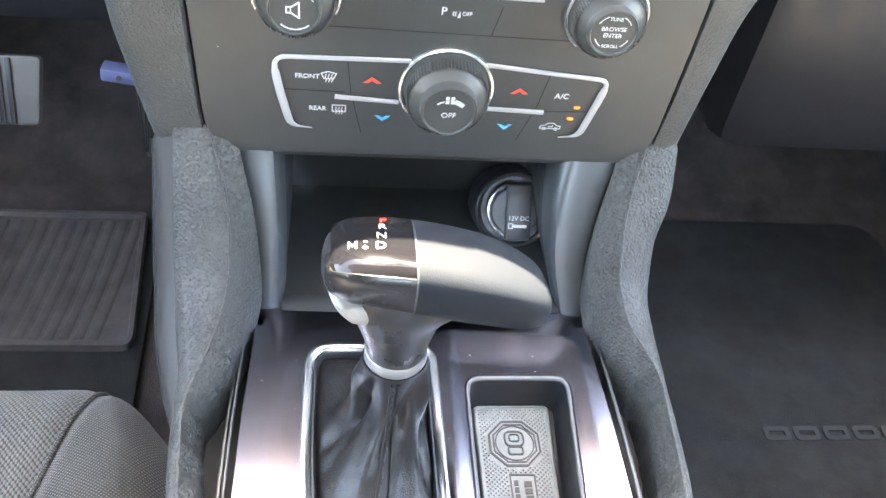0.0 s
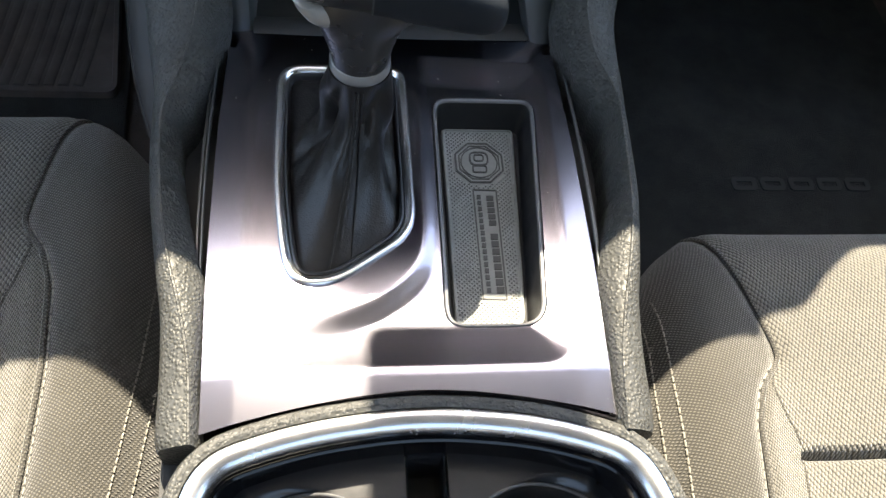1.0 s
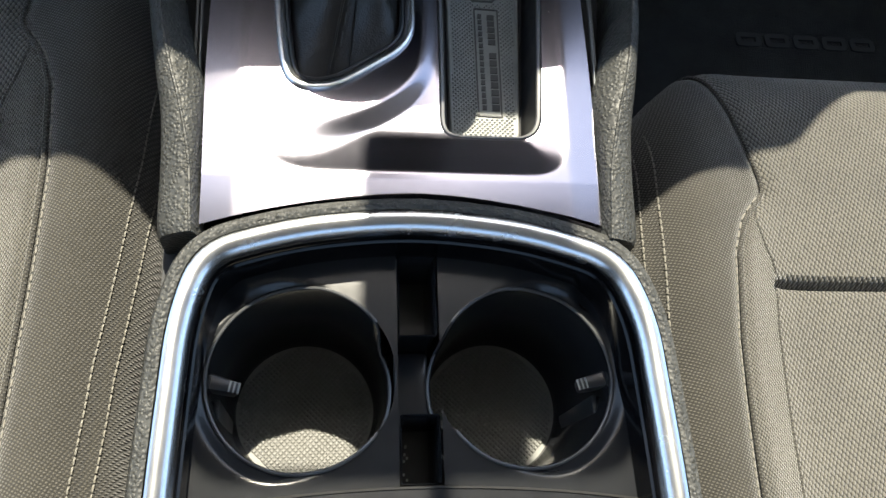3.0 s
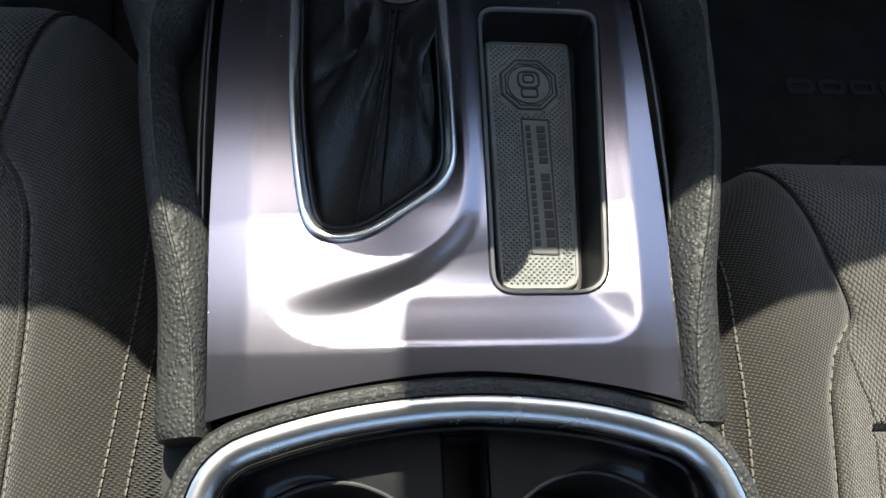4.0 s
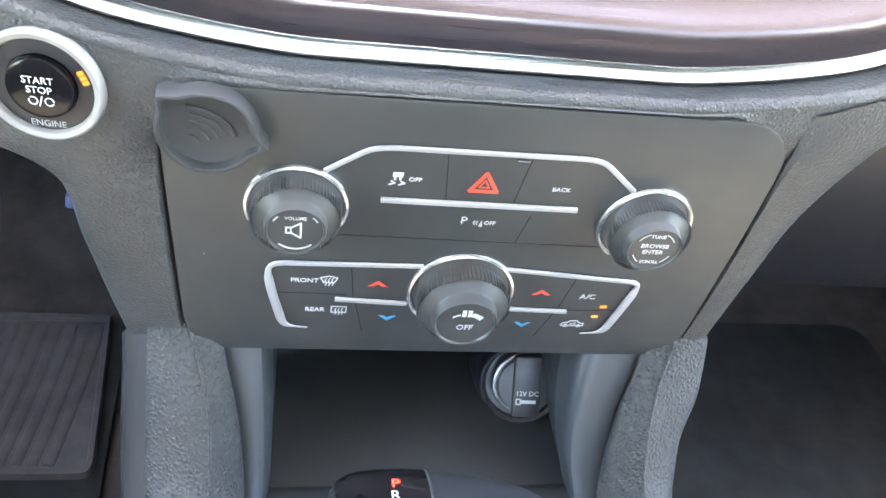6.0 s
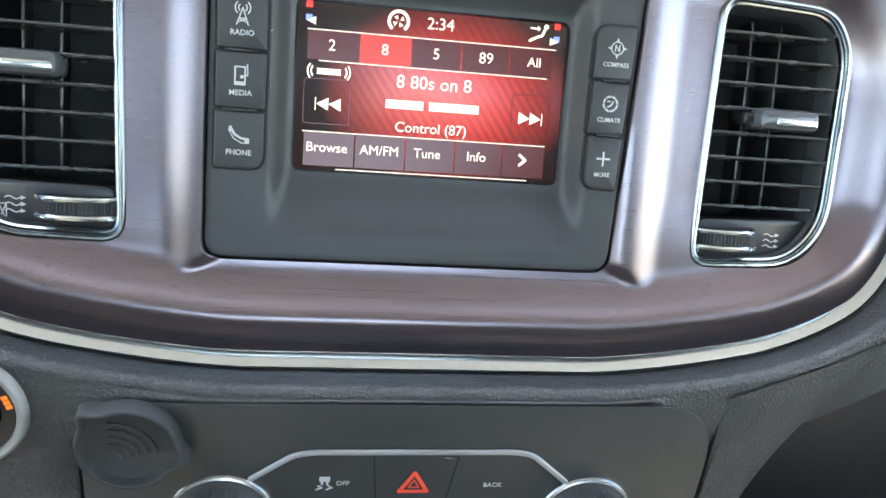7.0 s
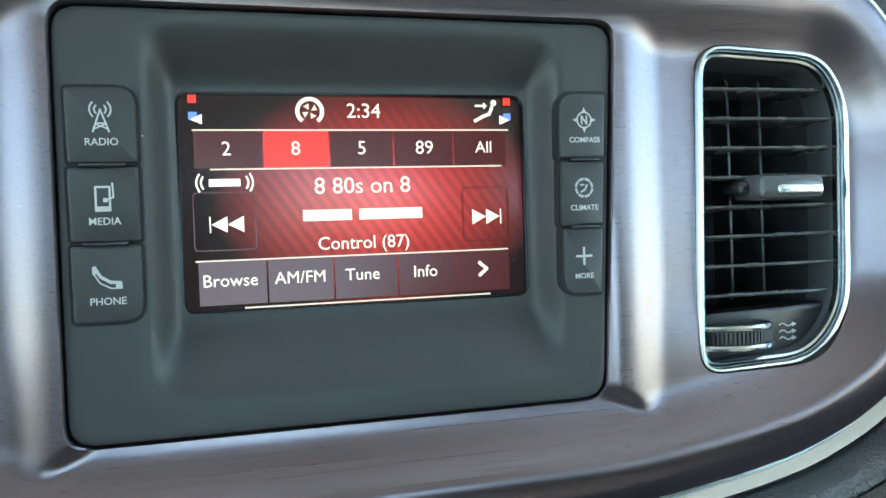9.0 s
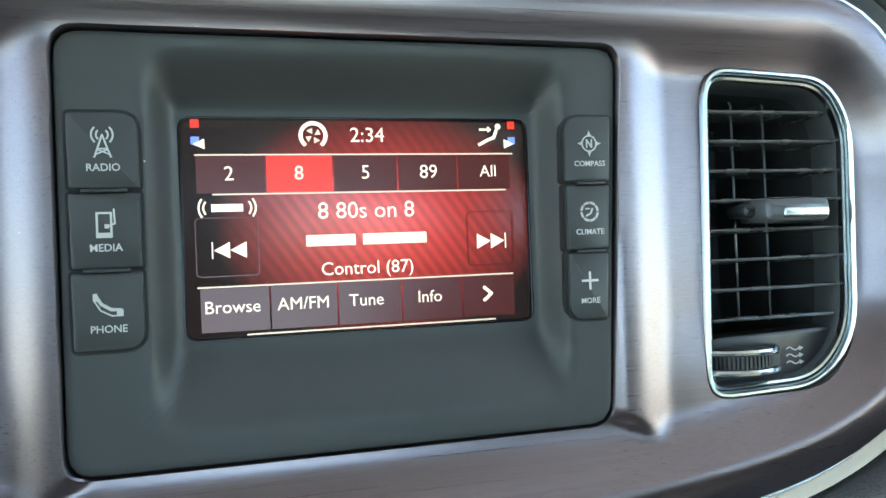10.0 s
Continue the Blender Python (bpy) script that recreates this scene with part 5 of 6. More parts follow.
raised("badge_mark", loop_mark(BX, BY + 0.0030, 0.0058, 0.0050, 0.0040, 0.0010), 0.0043, mat_thing, RUBBER_DARK)
raised("badge_mark", loop_mark(BX, BY + 0.0036, 0.0030, 0.0024, 0.0018, 0.0008), 0.0043, mat_thing, RUBBER_DARK)
raised("badge_mark", loop_mark(BX, BY - 0.0052, 0.0044, 0.0026, 0.0016, 0.0009), 0.0043, mat_thing, RUBBER_DARK)
TB = [(0.0470, 0.0820), (0.0610, 0.0815), (0.0625, 0.1585), (0.0478, 0.1590)]
raised("text_frame", stroke(TB + TB[:1], 0.0008), 0.0038, mat_thing, RUBBER_DARK)
bars = []
for k, (y0, y1) in enumerate(((0.155, 0.132), (0.127, 0.085))):
    n = 5 if k == 0 else 8
    for i in range(n):
        a = y0 + (y1 - y0) * (i + 0.12) / n
        b = y0 + (y1 - y0) * (i + 0.88) / n
        bars.append([(0.0555, b), (0.0600, b), (0.0602, a), (0.0557, a)])
for i in range(16):
    a = 0.155 - 0.0044 * i
    bars.append([(0.0495, a - 0.0030), (0.0520, a - 0.0030), (0.0522, a), (0.0497, a)])
for bar in bars:
    raised("word_bar", [bar], 0.0038, mat_thing, RUBBER_DARK)
# fine diamond studs over the mat
bm = bmesh.new()
for i in range(17):
    for j in range(98):
        x, y = 0.0310 + 0.0030 * i + (0.0015 if j % 2 else 0), 0.0650 + 0.00145 * j
        if not inside((x, y), inset(MAT, 0.0030)) or (x - BX) ** 2 + (y - BY) ** 2 < 0.0180 ** 2 or (0.0462 < x < 0.0635 and 0.0805 < y < 0.160):
            continue
        c = bm.verts.new((x, y, 0.0041))
        q = [bm.verts.new((x + dx, y + dy, 0.0029)) for dx, dy in ((0.00125, 0), (0, 0.00122), (-0.00125, 0), (0, -0.00122))]
        for k in range(4):
            bm.faces.new((q[k], q[(k + 1) % 4], c))
st = part("studs", bm, RUBBER, mat_thing, smooth=False)
tagged(st, kind="stuff")

# ---------------------------------------------------------------- side rails: grained padding that folds up to the dash
def rail(s):
    # stations: y, inner foot x and z, inner top x and z, ridge x and z, outer x and z
    st = [(-0.0080, 0.1055, -0.004, 0.1070, 0.001, 0.1085, 0.0030, 0.1240, -0.006),
          (0.0000, 0.1060, -0.004, 0.1075, 0.002, 0.1092, 0.0042, 0.1255, -0.004),
          (0.0300, 0.1075, -0.004, 0.1082, 0.003, 0.1115, 0.0070, 0.1258, -0.001),
          (0.0600, 0.1085, -0.005, 0.1090, 0.004, 0.1175, 0.0105, 0.1275, 0.003),
          (0.0850, 0.1090, -0.008, 0.1105, 0.001, 0.1245, 0.0120, 0.1315, 0.007),
          (0.1100, 0.1130, -0.010, 0.1165, -0.003, 0.1300, 0.0130, 0.1355, 0.009),
          (0.1350, 0.1190, -0.012, 0.1225, -0.005, 0.1335, 0.0140, 0.1390, 0.010),
          (0.1600, 0.1240, -0.012, 0.1270, -0.004, 0.1360, 0.0155, 0.1415, 0.010),
          (0.1800, 0.1245, -0.012, 0.1285, -0.002, 0.1365, 0.0175, 0.1420, 0.011),
          (0.1910, 0.1180, -0.012, 0.1230, 0.005, 0.1335, 0.0205, 0.1425, 0.012),
          (0.2060, 0.1150, -0.010, 0.1165, 0.009, 0.1285, 0.0225, 0.1425, 0.014),
          (0.2300, 0.1085, -0.006, 0.1110, 0.014, 0.1220, 0.0290, 0.1420, 0.019),
          (0.2500, 0.1060, 0.000, 0.1065, 0.018, 0.1180, 0.0420, 0.1430, 0.030),
          (0.2630, 0.1040, 0.010, 0.1030, 0.028, 0.1180, 0.0580, 0.1440, 0.044),
          (0.2740, 0.1045, 0.025, 0.1035, 0.044, 0.1190, 0.0730, 0.1440, 0.060),
          (0.2860, 0.1075, 0.048, 0.1065, 0.066, 0.1225, 0.0890, 0.1435, 0.079),
          (0.2960, 0.1125, 0.072, 0.1115, 0.088, 0.1270, 0.1030, 0.1430, 0.097),
          (0.3020, 0.1150, 0.090, 0.1140, 0.103, 0.1295, 0.1120, 0.1425, 0.110)]
    st = [(y, c + 0.003, -0.045, c, d, e, f, g, h) if 0.095 < y < 0.232 else (y, a - 0.002, min(b, d - 0.012), c, d, e, f, g, h) for y, a, b, c, d, e, f, g, h in st]
    if s > 0:                                  # the fold lies further forward on the passenger side
        st = [(y + (0.012 if 0.15 < y < 0.22 else 0.0), a, b, c + (0.003 if 0.12 < y < 0.2 else 0.0), *v) for y, a, b, c, *v in st]
    # the outer edges differ a little from side to side
    wide = lambda y: 0.006 * sm(0.20, 0.24, y) if s < 0 else 0.010 * sm(0.268, 0.292, y) - 0.004 * sm(0.22, 0.25, y)
    keys = [[Vector((s * a, y, b)) for a, b in ((v[0], v[1]), (v[2], v[3]), (v[4], v[5]), (v[6] + wide(y), v[7]))] for y, *v in st]
    tracks = [spline([k[i] for k in keys], 8) for i in range(4)]
    loops = []
    for n in range(len(tracks[0])):
        foot, top, ridge, out = (tr[n] for tr in tracks)
        y = foot.y
        pl = lambda p, q, t, lift: p.lerp(q, t) + Vector((0, 0, lift))
        # the cover is slack and puckered where it bends up towards the dash
        slack = sm(0.10, 0.15, y) * (1 - sm(0.215, 0.25, y))
        wob = 0.0011 * slack * (math.sin(y * 260 + s) + 0.7 * math.sin(y * 590 + 2 * s))
        pull = Vector((s * slack * (0.0010 * math.sin(y * 330 + 1.3 * s) + 0.0006 * math.sin(y * 710)), 0, 0))
        top = top + pull
        ridge = ridge + Vector((0, 0, 0.8 * wob))
        down = Vector((out.x + s * 0.001, out.y + 0.003, out.z - 0.020))
        base = Vector((out.x - s * 0.002, out.y + 0.02, min(-0.05, out.z - 0.06)))
        low = Vector((out.x + s * 0.012, out.y + 0.06, -0.32))
        pad = 0.0006 + 0.10 * (ridge - top).length
        pad2 = 0.0004 + 0.10 * (out - ridge).length
        loops.append([foot, pl(foot, top, 0.8, 0), top, pl(top, ridge, 0.15, 0.55 * pad), pl(top, ridge, 0.40, pad + wob), pl(top, ridge, 0.75, 0.7 * pad + 0.5 * wob), ridge, pl(ridge, out, 0.25, 0.7 * pad2), pl(ridge, out, 0.55, pad2), pl(ridge, out, 0.85, 0.7 * pad2), out,
                      Vector((out.x + s * 0.0015, out.y, out.z - 0.004)), down, base, low])
    r = part("side_rail", loft(loops, close=False, cap_start=False), LEATHER, console, "black grained padded rail")
    if s < 0:
        # smooth trim that stands out below the rail on the driver's side
        flange = []
        for n in range(len(tracks[3])):
            o = tracks[3][n]
            k = sm(0.14, 0.22, o.y)
            flange.append([o + Vector((0.001, 0.001, -0.005)), o + Vector((-0.007 * k, 0.004, -0.0075)), o + Vector((-0.0135 * k, 0.008, -0.0120)), o + Vector((-0.0160 * k, 0.011, -0.0180)),
                           o + Vector((-0.0170 * k, 0.014, -0.030)), Vector((o.x - 0.020 * k, o.y + 0.05, -0.33))])
        part("side_trim", loft(flange, close=False), SIDE_TRIM, console, "smooth dark side trim")
        part("trim_seam", tube([r[3] for r in flange[60:]], 0.0010, 6), SEAM, console)
    # stitched edge line along the ridge
    part("rail_seam", tube([tracks[2][n] + Vector((0, 0, 0.0003)) for n in range(0, len(tracks[2]) - 1)], 0.0009, 6), LEATHER, console)
    # end face at the back
    e = loops[0]
    bm = bmesh.new()
    vs = [bm.verts.new(p) for p in e[:12]] + [bm.verts.new((e[11][0], e[11][1], -0.05)), bm.verts.new((e[0][0], e[0][1], -0.05))]
    bm.faces.new(vs)
    part("rail_end", bm, LEATHER, console)
    # thin bright strips in the gap beside the plate
    for off, dz, rr in ((0.1108, -0.003, 0.0008), (0.1142, -0.010, 0.0011)):
        pth = [(s * (off + 0.0020 * math.sin(math.pi * i / 12)), 0.078 + 0.160 * i / 12, dz + 0.002 * i / 12) for i in range(13)]
        part("gap_strip", tube(pth, rr, 6), LEG_METAL, console, "narrow bright strip")


rail(1)
rail(-1)


# ---------------------------------------------------------------- satin uprights beside the cubby
def upright(s):
    # height, outer edge under the rail, inner corner, depth of the front
    if s > 0:
        rows = ((-0.004, 0.112, 0.0905, 0.2575), (0.012, 0.107, 0.0860, 0.2630), (0.030, 0.105, 0.0810, 0.2710), (0.050, 0.107, 0.0785, 0.2800), (0.070, 0.110, 0.0780, 0.2890), (0.088, 0.116, 0.0800, 0.2970), (0.106, 0.120, 0.0830, 0.3050))
    else:
        rows = ((-0.004, 0.112, 0.0905, 0.2615), (0.012, 0.108, 0.0902, 0.2650), (0.030, 0.107, 0.0900, 0.2720), (0.050, 0.109, 0.0902, 0.2810), (0.070, 0.113, 0.0908, 0.2900), (0.088, 0.118, 0.0915, 0.2985), (0.106, 0.122, 0.0920, 0.3060))
    loops = []
    for z, xo, xi, y in rows:
        w = xo - xi
        pts = [(xo, y + 0.006), (xo - 0.15 * w, y + 0.002), (xo - 0.45 * w, y), (xi + 0.25 * w, y), (xi + 0.10 * w, y + 0.0012), (xi + 0.02 * w, y + 0.0045), (xi - 0.001, y + 0.010), (xi - 0.0015, y + 0.030)]
        loops.append([Vector((s * px, py, z)) for px, py in pts])
    fine = [spline([l[i] for l in loops], 4) for i in range(8)]
    part("upright", loft([[f[k] for f in fine] for k in range(len(fine[0]))], close=False), LEG_METAL, console, "satin grey upright")
    # cubby side wall behind it, following the upright's slant
    part("cubby_wall", loft([[(s * xs, y + dy, z) for z, xo, xi, y in rows for xs in (xi - 0.001,)] for dy in (0.026, 0.115)], close=False), CUBBY, console)


upright(1)
upright(-1)
# cubby
part("cubby_floor", box(0.20, 0.14, 0.006, (0, 0.325, -0.006), 0.002), CUBBY, console)
part("cubby_back", box(0.22, 0.006, 0.14, (0, 0.388, 0.055), 0.002), CUBBY, console)
part("cubby_roof", box(0.24, 0.10, 0.006, (0, 0.355, 0.101), 0.002), CUBBY, console)
part("cubby_sill", loft([[(x, 0.258 + 0.002 * abs(x) / 0.09, 0.0005) for x in (-0.09, -0.03, 0.03, 0.09)], [(x, 0.262, 0.0022) for x in (-0.09, -0.03, 0.03, 0.09)], [(x, 0.272, 0.0022) for x in (-0.09, -0.03, 0.03, 0.09)], [(x, 0.28, -0.004) for x in (-0.09, -0.03, 0.03, 0.09)]], close=False), DEEP_BLACK, console)

# ---------------------------------------------------------------- power socket
SOCK = Matrix.Translation((0.0675, 0.3380, 0.0205)) @ Matrix.Rotation(radians(-35), 4, "X") @ Matrix.Rotation(radians(-4), 4, "Z")
socket = thing("power_socket", "black capped power outlet with bright rim in the cubby", "power outlet", SOCK)
part("boss", lathe([(0.0300, 0.040), (0.0275, 0.0), (0.0262, -0.0012), (0.0240, 0.0), (0.0235, 0.004), (0.0001, 0.004)], 48), BLACK_PLASTIC, socket)
part("bright_rim", tube([(0.0185 * math.cos(radians(a)), -0.002, 0.0185 * math.sin(radians(a))) for a in range(95, 256, 8)], 0.0017, 8, up=(0, -1, 0)), SATIN_CHROME, socket, "bright rim")
part("cap", lathe([(0.0172, 0.006), (0.0172, -0.0034), (0.0162, -0.0046), (0.0001, -0.0050)], 40), BLACK_PLASTIC, socket)
part("tab", slab(rrect(0.0180, 0.0400, 0.0020, 3, 0.0020, -0.001), 0.0035, 0.0072, 0.0012), BLACK_PLASTIC, socket)
lettering("socket_word", "12V DC", 0.0045, WHITE_INK, socket, 0.0022, -0.0052, 0.0074, depth=0.00006, bold=0.00005)
part("socket_symbol", shape2d(stroke([(-0.0046, -0.0088), (-0.0046, -0.0122), (-0.0020, -0.0122), (-0.0020, -0.0088), (-0.0046, -0.0088)], 0.0008) + [rect(-0.0020, -0.0116, 0.0080, -0.0094)], 0.0074, t=0.0001), WHITE_INK, socket, smooth=False)
# ---------------------------------------------------------------- gear lever
lever = thing("gear_lever", "black T-shaped gear lever with gloss cap, leather grip and gathered boot", "gear lever")
# stations along the handle: x, centre y and z, half depth, half height
HANDLE = [(-0.063, 0.183, 0.1256, 0.007, 0.005), (-0.0612, 0.183, 0.1264, 0.017, 0.0098), (-0.057, 0.183, 0.1271, 0.0235, 0.0148), (-0.049, 0.1825, 0.1274, 0.0275, 0.0183),
          (-0.035, 0.182, 0.1269, 0.0295, 0.02), (-0.02, 0.182, 0.1248, 0.03, 0.0211), (0.0, 0.1815, 0.121, 0.03, 0.0214), (0.018, 0.181, 0.1166, 0.0285, 0.0206),
          (0.032, 0.18, 0.1122, 0.0252, 0.0182), (0.0405, 0.1795, 0.1092, 0.0208, 0.0146), (0.0445, 0.179, 0.1074, 0.015, 0.01), (0.0458, 0.179, 0.1066, 0.0065, 0.005)]


def handle_at(x):
    """Smooth cubic between the stations."""
    r = HANDLE
    x = max(r[0][0], min(r[-1][0], x))
    i = max(k for k in range(len(r) - 1) if r[k][0] <= x)
    a, b = r[i], r[i + 1]
    w = b[0] - a[0]
    f = (x - a[0]) / w
    def slope(k, n):
        if k == 0 or k == len(r) - 1:
            return (r[1][n] - r[0][n]) / (r[1][0] - r[0][0]) if k == 0 else (r[-1][n] - r[-2][n]) / (r[-1][0] - r[-2][0])
        lo, hi = (r[k][n] - r[k - 1][n]) / (r[k][0] - r[k - 1][0]), (r[k + 1][n] - r[k][n]) / (r[k + 1][0] - r[k][0])
        return 0.0 if lo * hi <= 0 else 2 * lo * hi / (lo + hi)
    out = [x]
    for n in range(1, 5):
        m0, m1 = slope(i, n) * w, slope(i + 1, n) * w
        out.append((2 * f ** 3 - 3 * f * f + 1) * a[n] + (f ** 3 - 2 * f * f + f) * m0 + (3 * f * f - 2 * f ** 3) * b[n] + (f ** 3 - f * f) * m1)
    return out


TILT = radians(14)                       # the handle's top leans towards the driver


def handle_point(x, ang, k=1.0, grow=0.0):
    _, cy, cz, ry, rz = handle_at(x)
    c, s = math.cos(ang), math.sin(ang)
    e = 2.7
    px = (abs(c) ** (2 / e)) * (1 if c >= 0 else -1) * (ry * k + grow)
    pz = (abs(s) ** (2 / e)) * (1 if s >= 0 else -1) * (rz * k + grow)
    return Vector((x, cy + px * math.cos(TILT) + pz * math.sin(TILT) * 0 - pz * 0.18, cz + pz + px * -math.sin(TILT)))


def handle_loft(xs, angs, k=1.0, grow=0.0, close=True, caps=True):
    loops = [[handle_point(x, a, k, grow) for a in angs] for x in xs]
    return loft(loops, close=close, cap_start=caps, cap_end=caps)


full = [2 * math.pi * i / 40 for i in range(40)]
xs_left = [-0.0630, -0.0627, -0.0622, -0.0617, -0.0612, -0.0602, -0.059, -0.058, -0.057, -0.055, -0.053, -0.051, -0.049, -0.0455, -0.042, -0.035, -0.028, -0.0217]
xs_right = [-0.0210, -0.0205, -0.016, -0.012, -0.007, -0.002, 0.003, 0.008, 0.013, 0.018, 0.0215, 0.025, 0.0285, 0.032, 0.0345, 0.037, 0.039, 0.0405, 0.042, 0.0433, 0.0445, 0.0451, 0.0455, 0.0458]
part("handle", handle_loft(xs_left, full), HANDLE_PLASTIC, lever, "black plastic handle")
bm = handle_loft(xs_right, full, 1.0, 0.0006)
part("grip", bm, GRIP_LEATHER, lever, "grey-black leather grip")
part("grip_joint", handle_loft([-0.0218, -0.0217, -0.0211, -0.0210], full, 1.0, 0.0006), LEG_METAL, lever, "thin grey joint ring")
top = [radians(-2 + 148 * i / 30) for i in range(31)]
xs_cap = [-0.0590, -0.0578, -0.0565, -0.0548, -0.0530, -0.0505, -0.0480, -0.0450, -0.0420, -0.0385, -0.0350, -0.0315, -0.0280, -0.0250, -0.0221]
capm = loft([[handle_point(x, a, 1.0, 0.0008) for a in ([radians(22 + 116 * i / 30) for i in range(31)] if n == 0 else top)] for n, x in enumerate(xs_cap)], close=False)
cap_ob = part("top_cap", capm, GLOSS_BLACK, lever, "gloss black cap with gear letters")
rim = [handle_point(x, radians(146), 1.0, 0.0009) for x in xs_cap[1:]]
part("cap_edge", tube([handle_point(-0.0590, radians(138), 1.0, 0.0009)] + rim, 0.0005, 6), HANDLE_PLASTIC, lever)
# bright push button under the left end
bl = []
for a, r, h in ((0, 0.008, 0.1215), (1, 0.0145, 0.1190), (2, 0.0160, 0.1145), (3, 0.0150, 0.1095), (4, 0.0115, 0.1045), (5, 0.004, 0.1015)):
    bl.append([(-0.0535 + 0.0026 * a + 0.0100 * r / 0.0160 * math.cos(t), 0.1740 + r * math.sin(t), h) for t in full[::2]])
part("push_button", loft(bl, cap_start=True, cap_end=True), RING_SILVER, lever, "silver push button")
neck = []
for z, cx, cy, rx, ry in ((0.1260, -0.0170, 0.1800, 0.0400, 0.0215), (0.1160, -0.0190, 0.1795, 0.0385, 0.0225), (0.1090, -0.0225, 0.1790, 0.0325, 0.0215), (0.1030, -0.0250, 0.1783, 0.0260, 0.0200), (0.0970, -0.0258, 0.1775, 0.0218, 0.0187), (0.0900, -0.0258, 0.1765, 0.0192, 0.0175), (0.0830, -0.0256, 0.1757, 0.0170, 0.0160), (0.0760, -0.0255, 0.1750, 0.0156, 0.0150), (0.0710, -0.0255, 0.1745, 0.0152, 0.0148)):
    neck.append([(cx + rx * math.cos(t), cy + ry * math.sin(t), z) for t in full])
part("neck", loft(neck, cap_end=True), HANDLE_PLASTIC, lever)
col = [[(-0.0255 + r * math.cos(t), 0.1745 + r * 0.96 * math.sin(t), z) for t in full] for z, r in ((0.0735, 0.0148), (0.0731, 0.0158), (0.0724, 0.0162), (0.0670, 0.0162), (0.0661, 0.0158), (0.0655, 0.0145))]
part("collar", loft(col, cap_start=True, cap_end=True), SILVER_PAINT, lever, "silver collar")


def ring_sample(loop, c, n):
    out = []
    for i in range(n):
        a = 2 * math.pi * i / n
        d = Vector((math.cos(a), math.sin(a)))
        best = 0.0
        for k in range(len(loop)):
            p, q = Vector(loop[k - 1]) - Vector(c), Vector(loop[k]) - Vector(c)
            e = q - p
            den = d.x * e.y - d.y * e.x
            if abs(den) < 1e-12:
                continue
            t = (p.x * e.y - p.y * e.x) / den
            u = (p.x * d.y - p.y * d.x) / den
            if t > 0 and -1e-6 <= u <= 1 + 1e-6:
                best = max(best, t)
        out.append((c[0] + d.x * best, c[1] + d.y * best))
    return out


NB = 96
foot = ring_sample(inset(RING_OUT, 0.0085), (-0.034, 0.155), NB)
loops = []
for k in range(17):
    t = k / 16
    f = t ** 4.0 * 0.88 + 0.12 * t
    z = 0.0665 * (1 - t) - 0.004 * t + 0.004 * math.sin(math.pi * t)
    row = []
    for i in range(NB):
        a = 2 * math.pi * i / NB
        px, py = -0.0255 + 0.0168 * math.cos(a), 0.1745 + 0.0160 * math.sin(a)
        x, y = px + (foot[i][0] - px) * f, py + (foot[i][1] - py) * f
        fold = (0.0024 * math.sin(4 * a + 1.2 + 2.5 * t) + 0.0010 * math.sin(9 * a - 3 * t) + 0.0026 * math.sin(2 * a + 7 * t) - 0.0046 * abs(math.sin(2.5 * a + 3.1 * t + 0.6)) ** 8) * (0.5 + 0.9 * t) * math.sin(math.pi * t) ** 0.8
        row.append((x + fold * math.cos(a), y + fold * math.sin(a), z + 0.25 * fold))
    loops.append(row)
part("boot", loft(loops), BOOT_LEATHER, lever, "soft black leather boot")
for da in (-0.05, 0.06):
    i = int(NB * (0.75 + da * 0.22))
    part("boot_seam", tube([(Vector(r[i]) + Vector((0, -0.0003, 0.0006))) for r in loops[1:]], 0.0007, 5), BOOT_LEATHER, lever)
for k in range(1, 15):
    i = int(NB * 0.748)
    p, q = Vector(loops[k][i]).lerp(Vector(loops[k + 1][i]), 0.15), Vector(loops[k][i]).lerp(Vector(loops[k + 1][i]), 0.8)
    part("stitch", tube([p + Vector((0, -0.0008, 0.0008)), q + Vector((0, -0.0008, 0.0008))], 0.00045, 5), DARK_THREAD, lever)


def gear_letter(body, x, deg, size, mat):
    """A printed letter that follows the curve of the cap."""
    if body == "M":
        w, h = 0.26 * size, 0.34 * size
        ob = part("gear_letter", shape2d(stroke([(-w, -h), (-w, h), (0, -0.5 * h), (w, h), (w, -h)], 0.105 * size), 0.0, t=0.00005), mat, lever, smooth=False)
        for v in ob.data.vertices:
            v.co = (v.co.x, v.co.z, -v.co.y)
    else:
        ob = lettering("gear_letter", body, size, mat, lever, 0, 0, 0, depth=0.00005, m=Matrix.Identity(4), bold=0.00003)
    table, total = [(0.0, radians(deg))], 0.0
    for sgn in (1, -1):
        total, a, p = 0.0, radians(deg), handle_point(x, radians(deg), 1.0, 0.0010)
        for _ in range(60):
            a -= sgn * 0.006
            q = handle_point(x, a, 1.0, 0.0010)
            total += (q - p).length
            table.append((sgn * total, a))
            p = q
    table.sort()
    ls, angs = [t[0] for t in table], [t[1] for t in table]
    for v in ob.data.vertices:
        lx, ly, lz = v.co
        v.co = handle_point(x + 0.9 * lx, float(np.interp(ly, ls, angs)), 1.0, 0.0011 + lz)


gear_letter("M", -0.0495, 100, 0.0072, WHITE_INK)
gear_letter("+", -0.0440, 104, 0.0058, WHITE_INK)
gear_letter("-", -0.0438, 95, 0.0076, WHITE_INK)
gear_letter("D", -0.0372, 100, 0.0076, WHITE_INK)
gear_letter("N", -0.0366, 90, 0.0074, WHITE_INK)
gear_letter("R", -0.0361, 80, 0.0074, WHITE_INK)
gear_letter("P", -0.0355, 67, 0.0076, RED_GLOW)

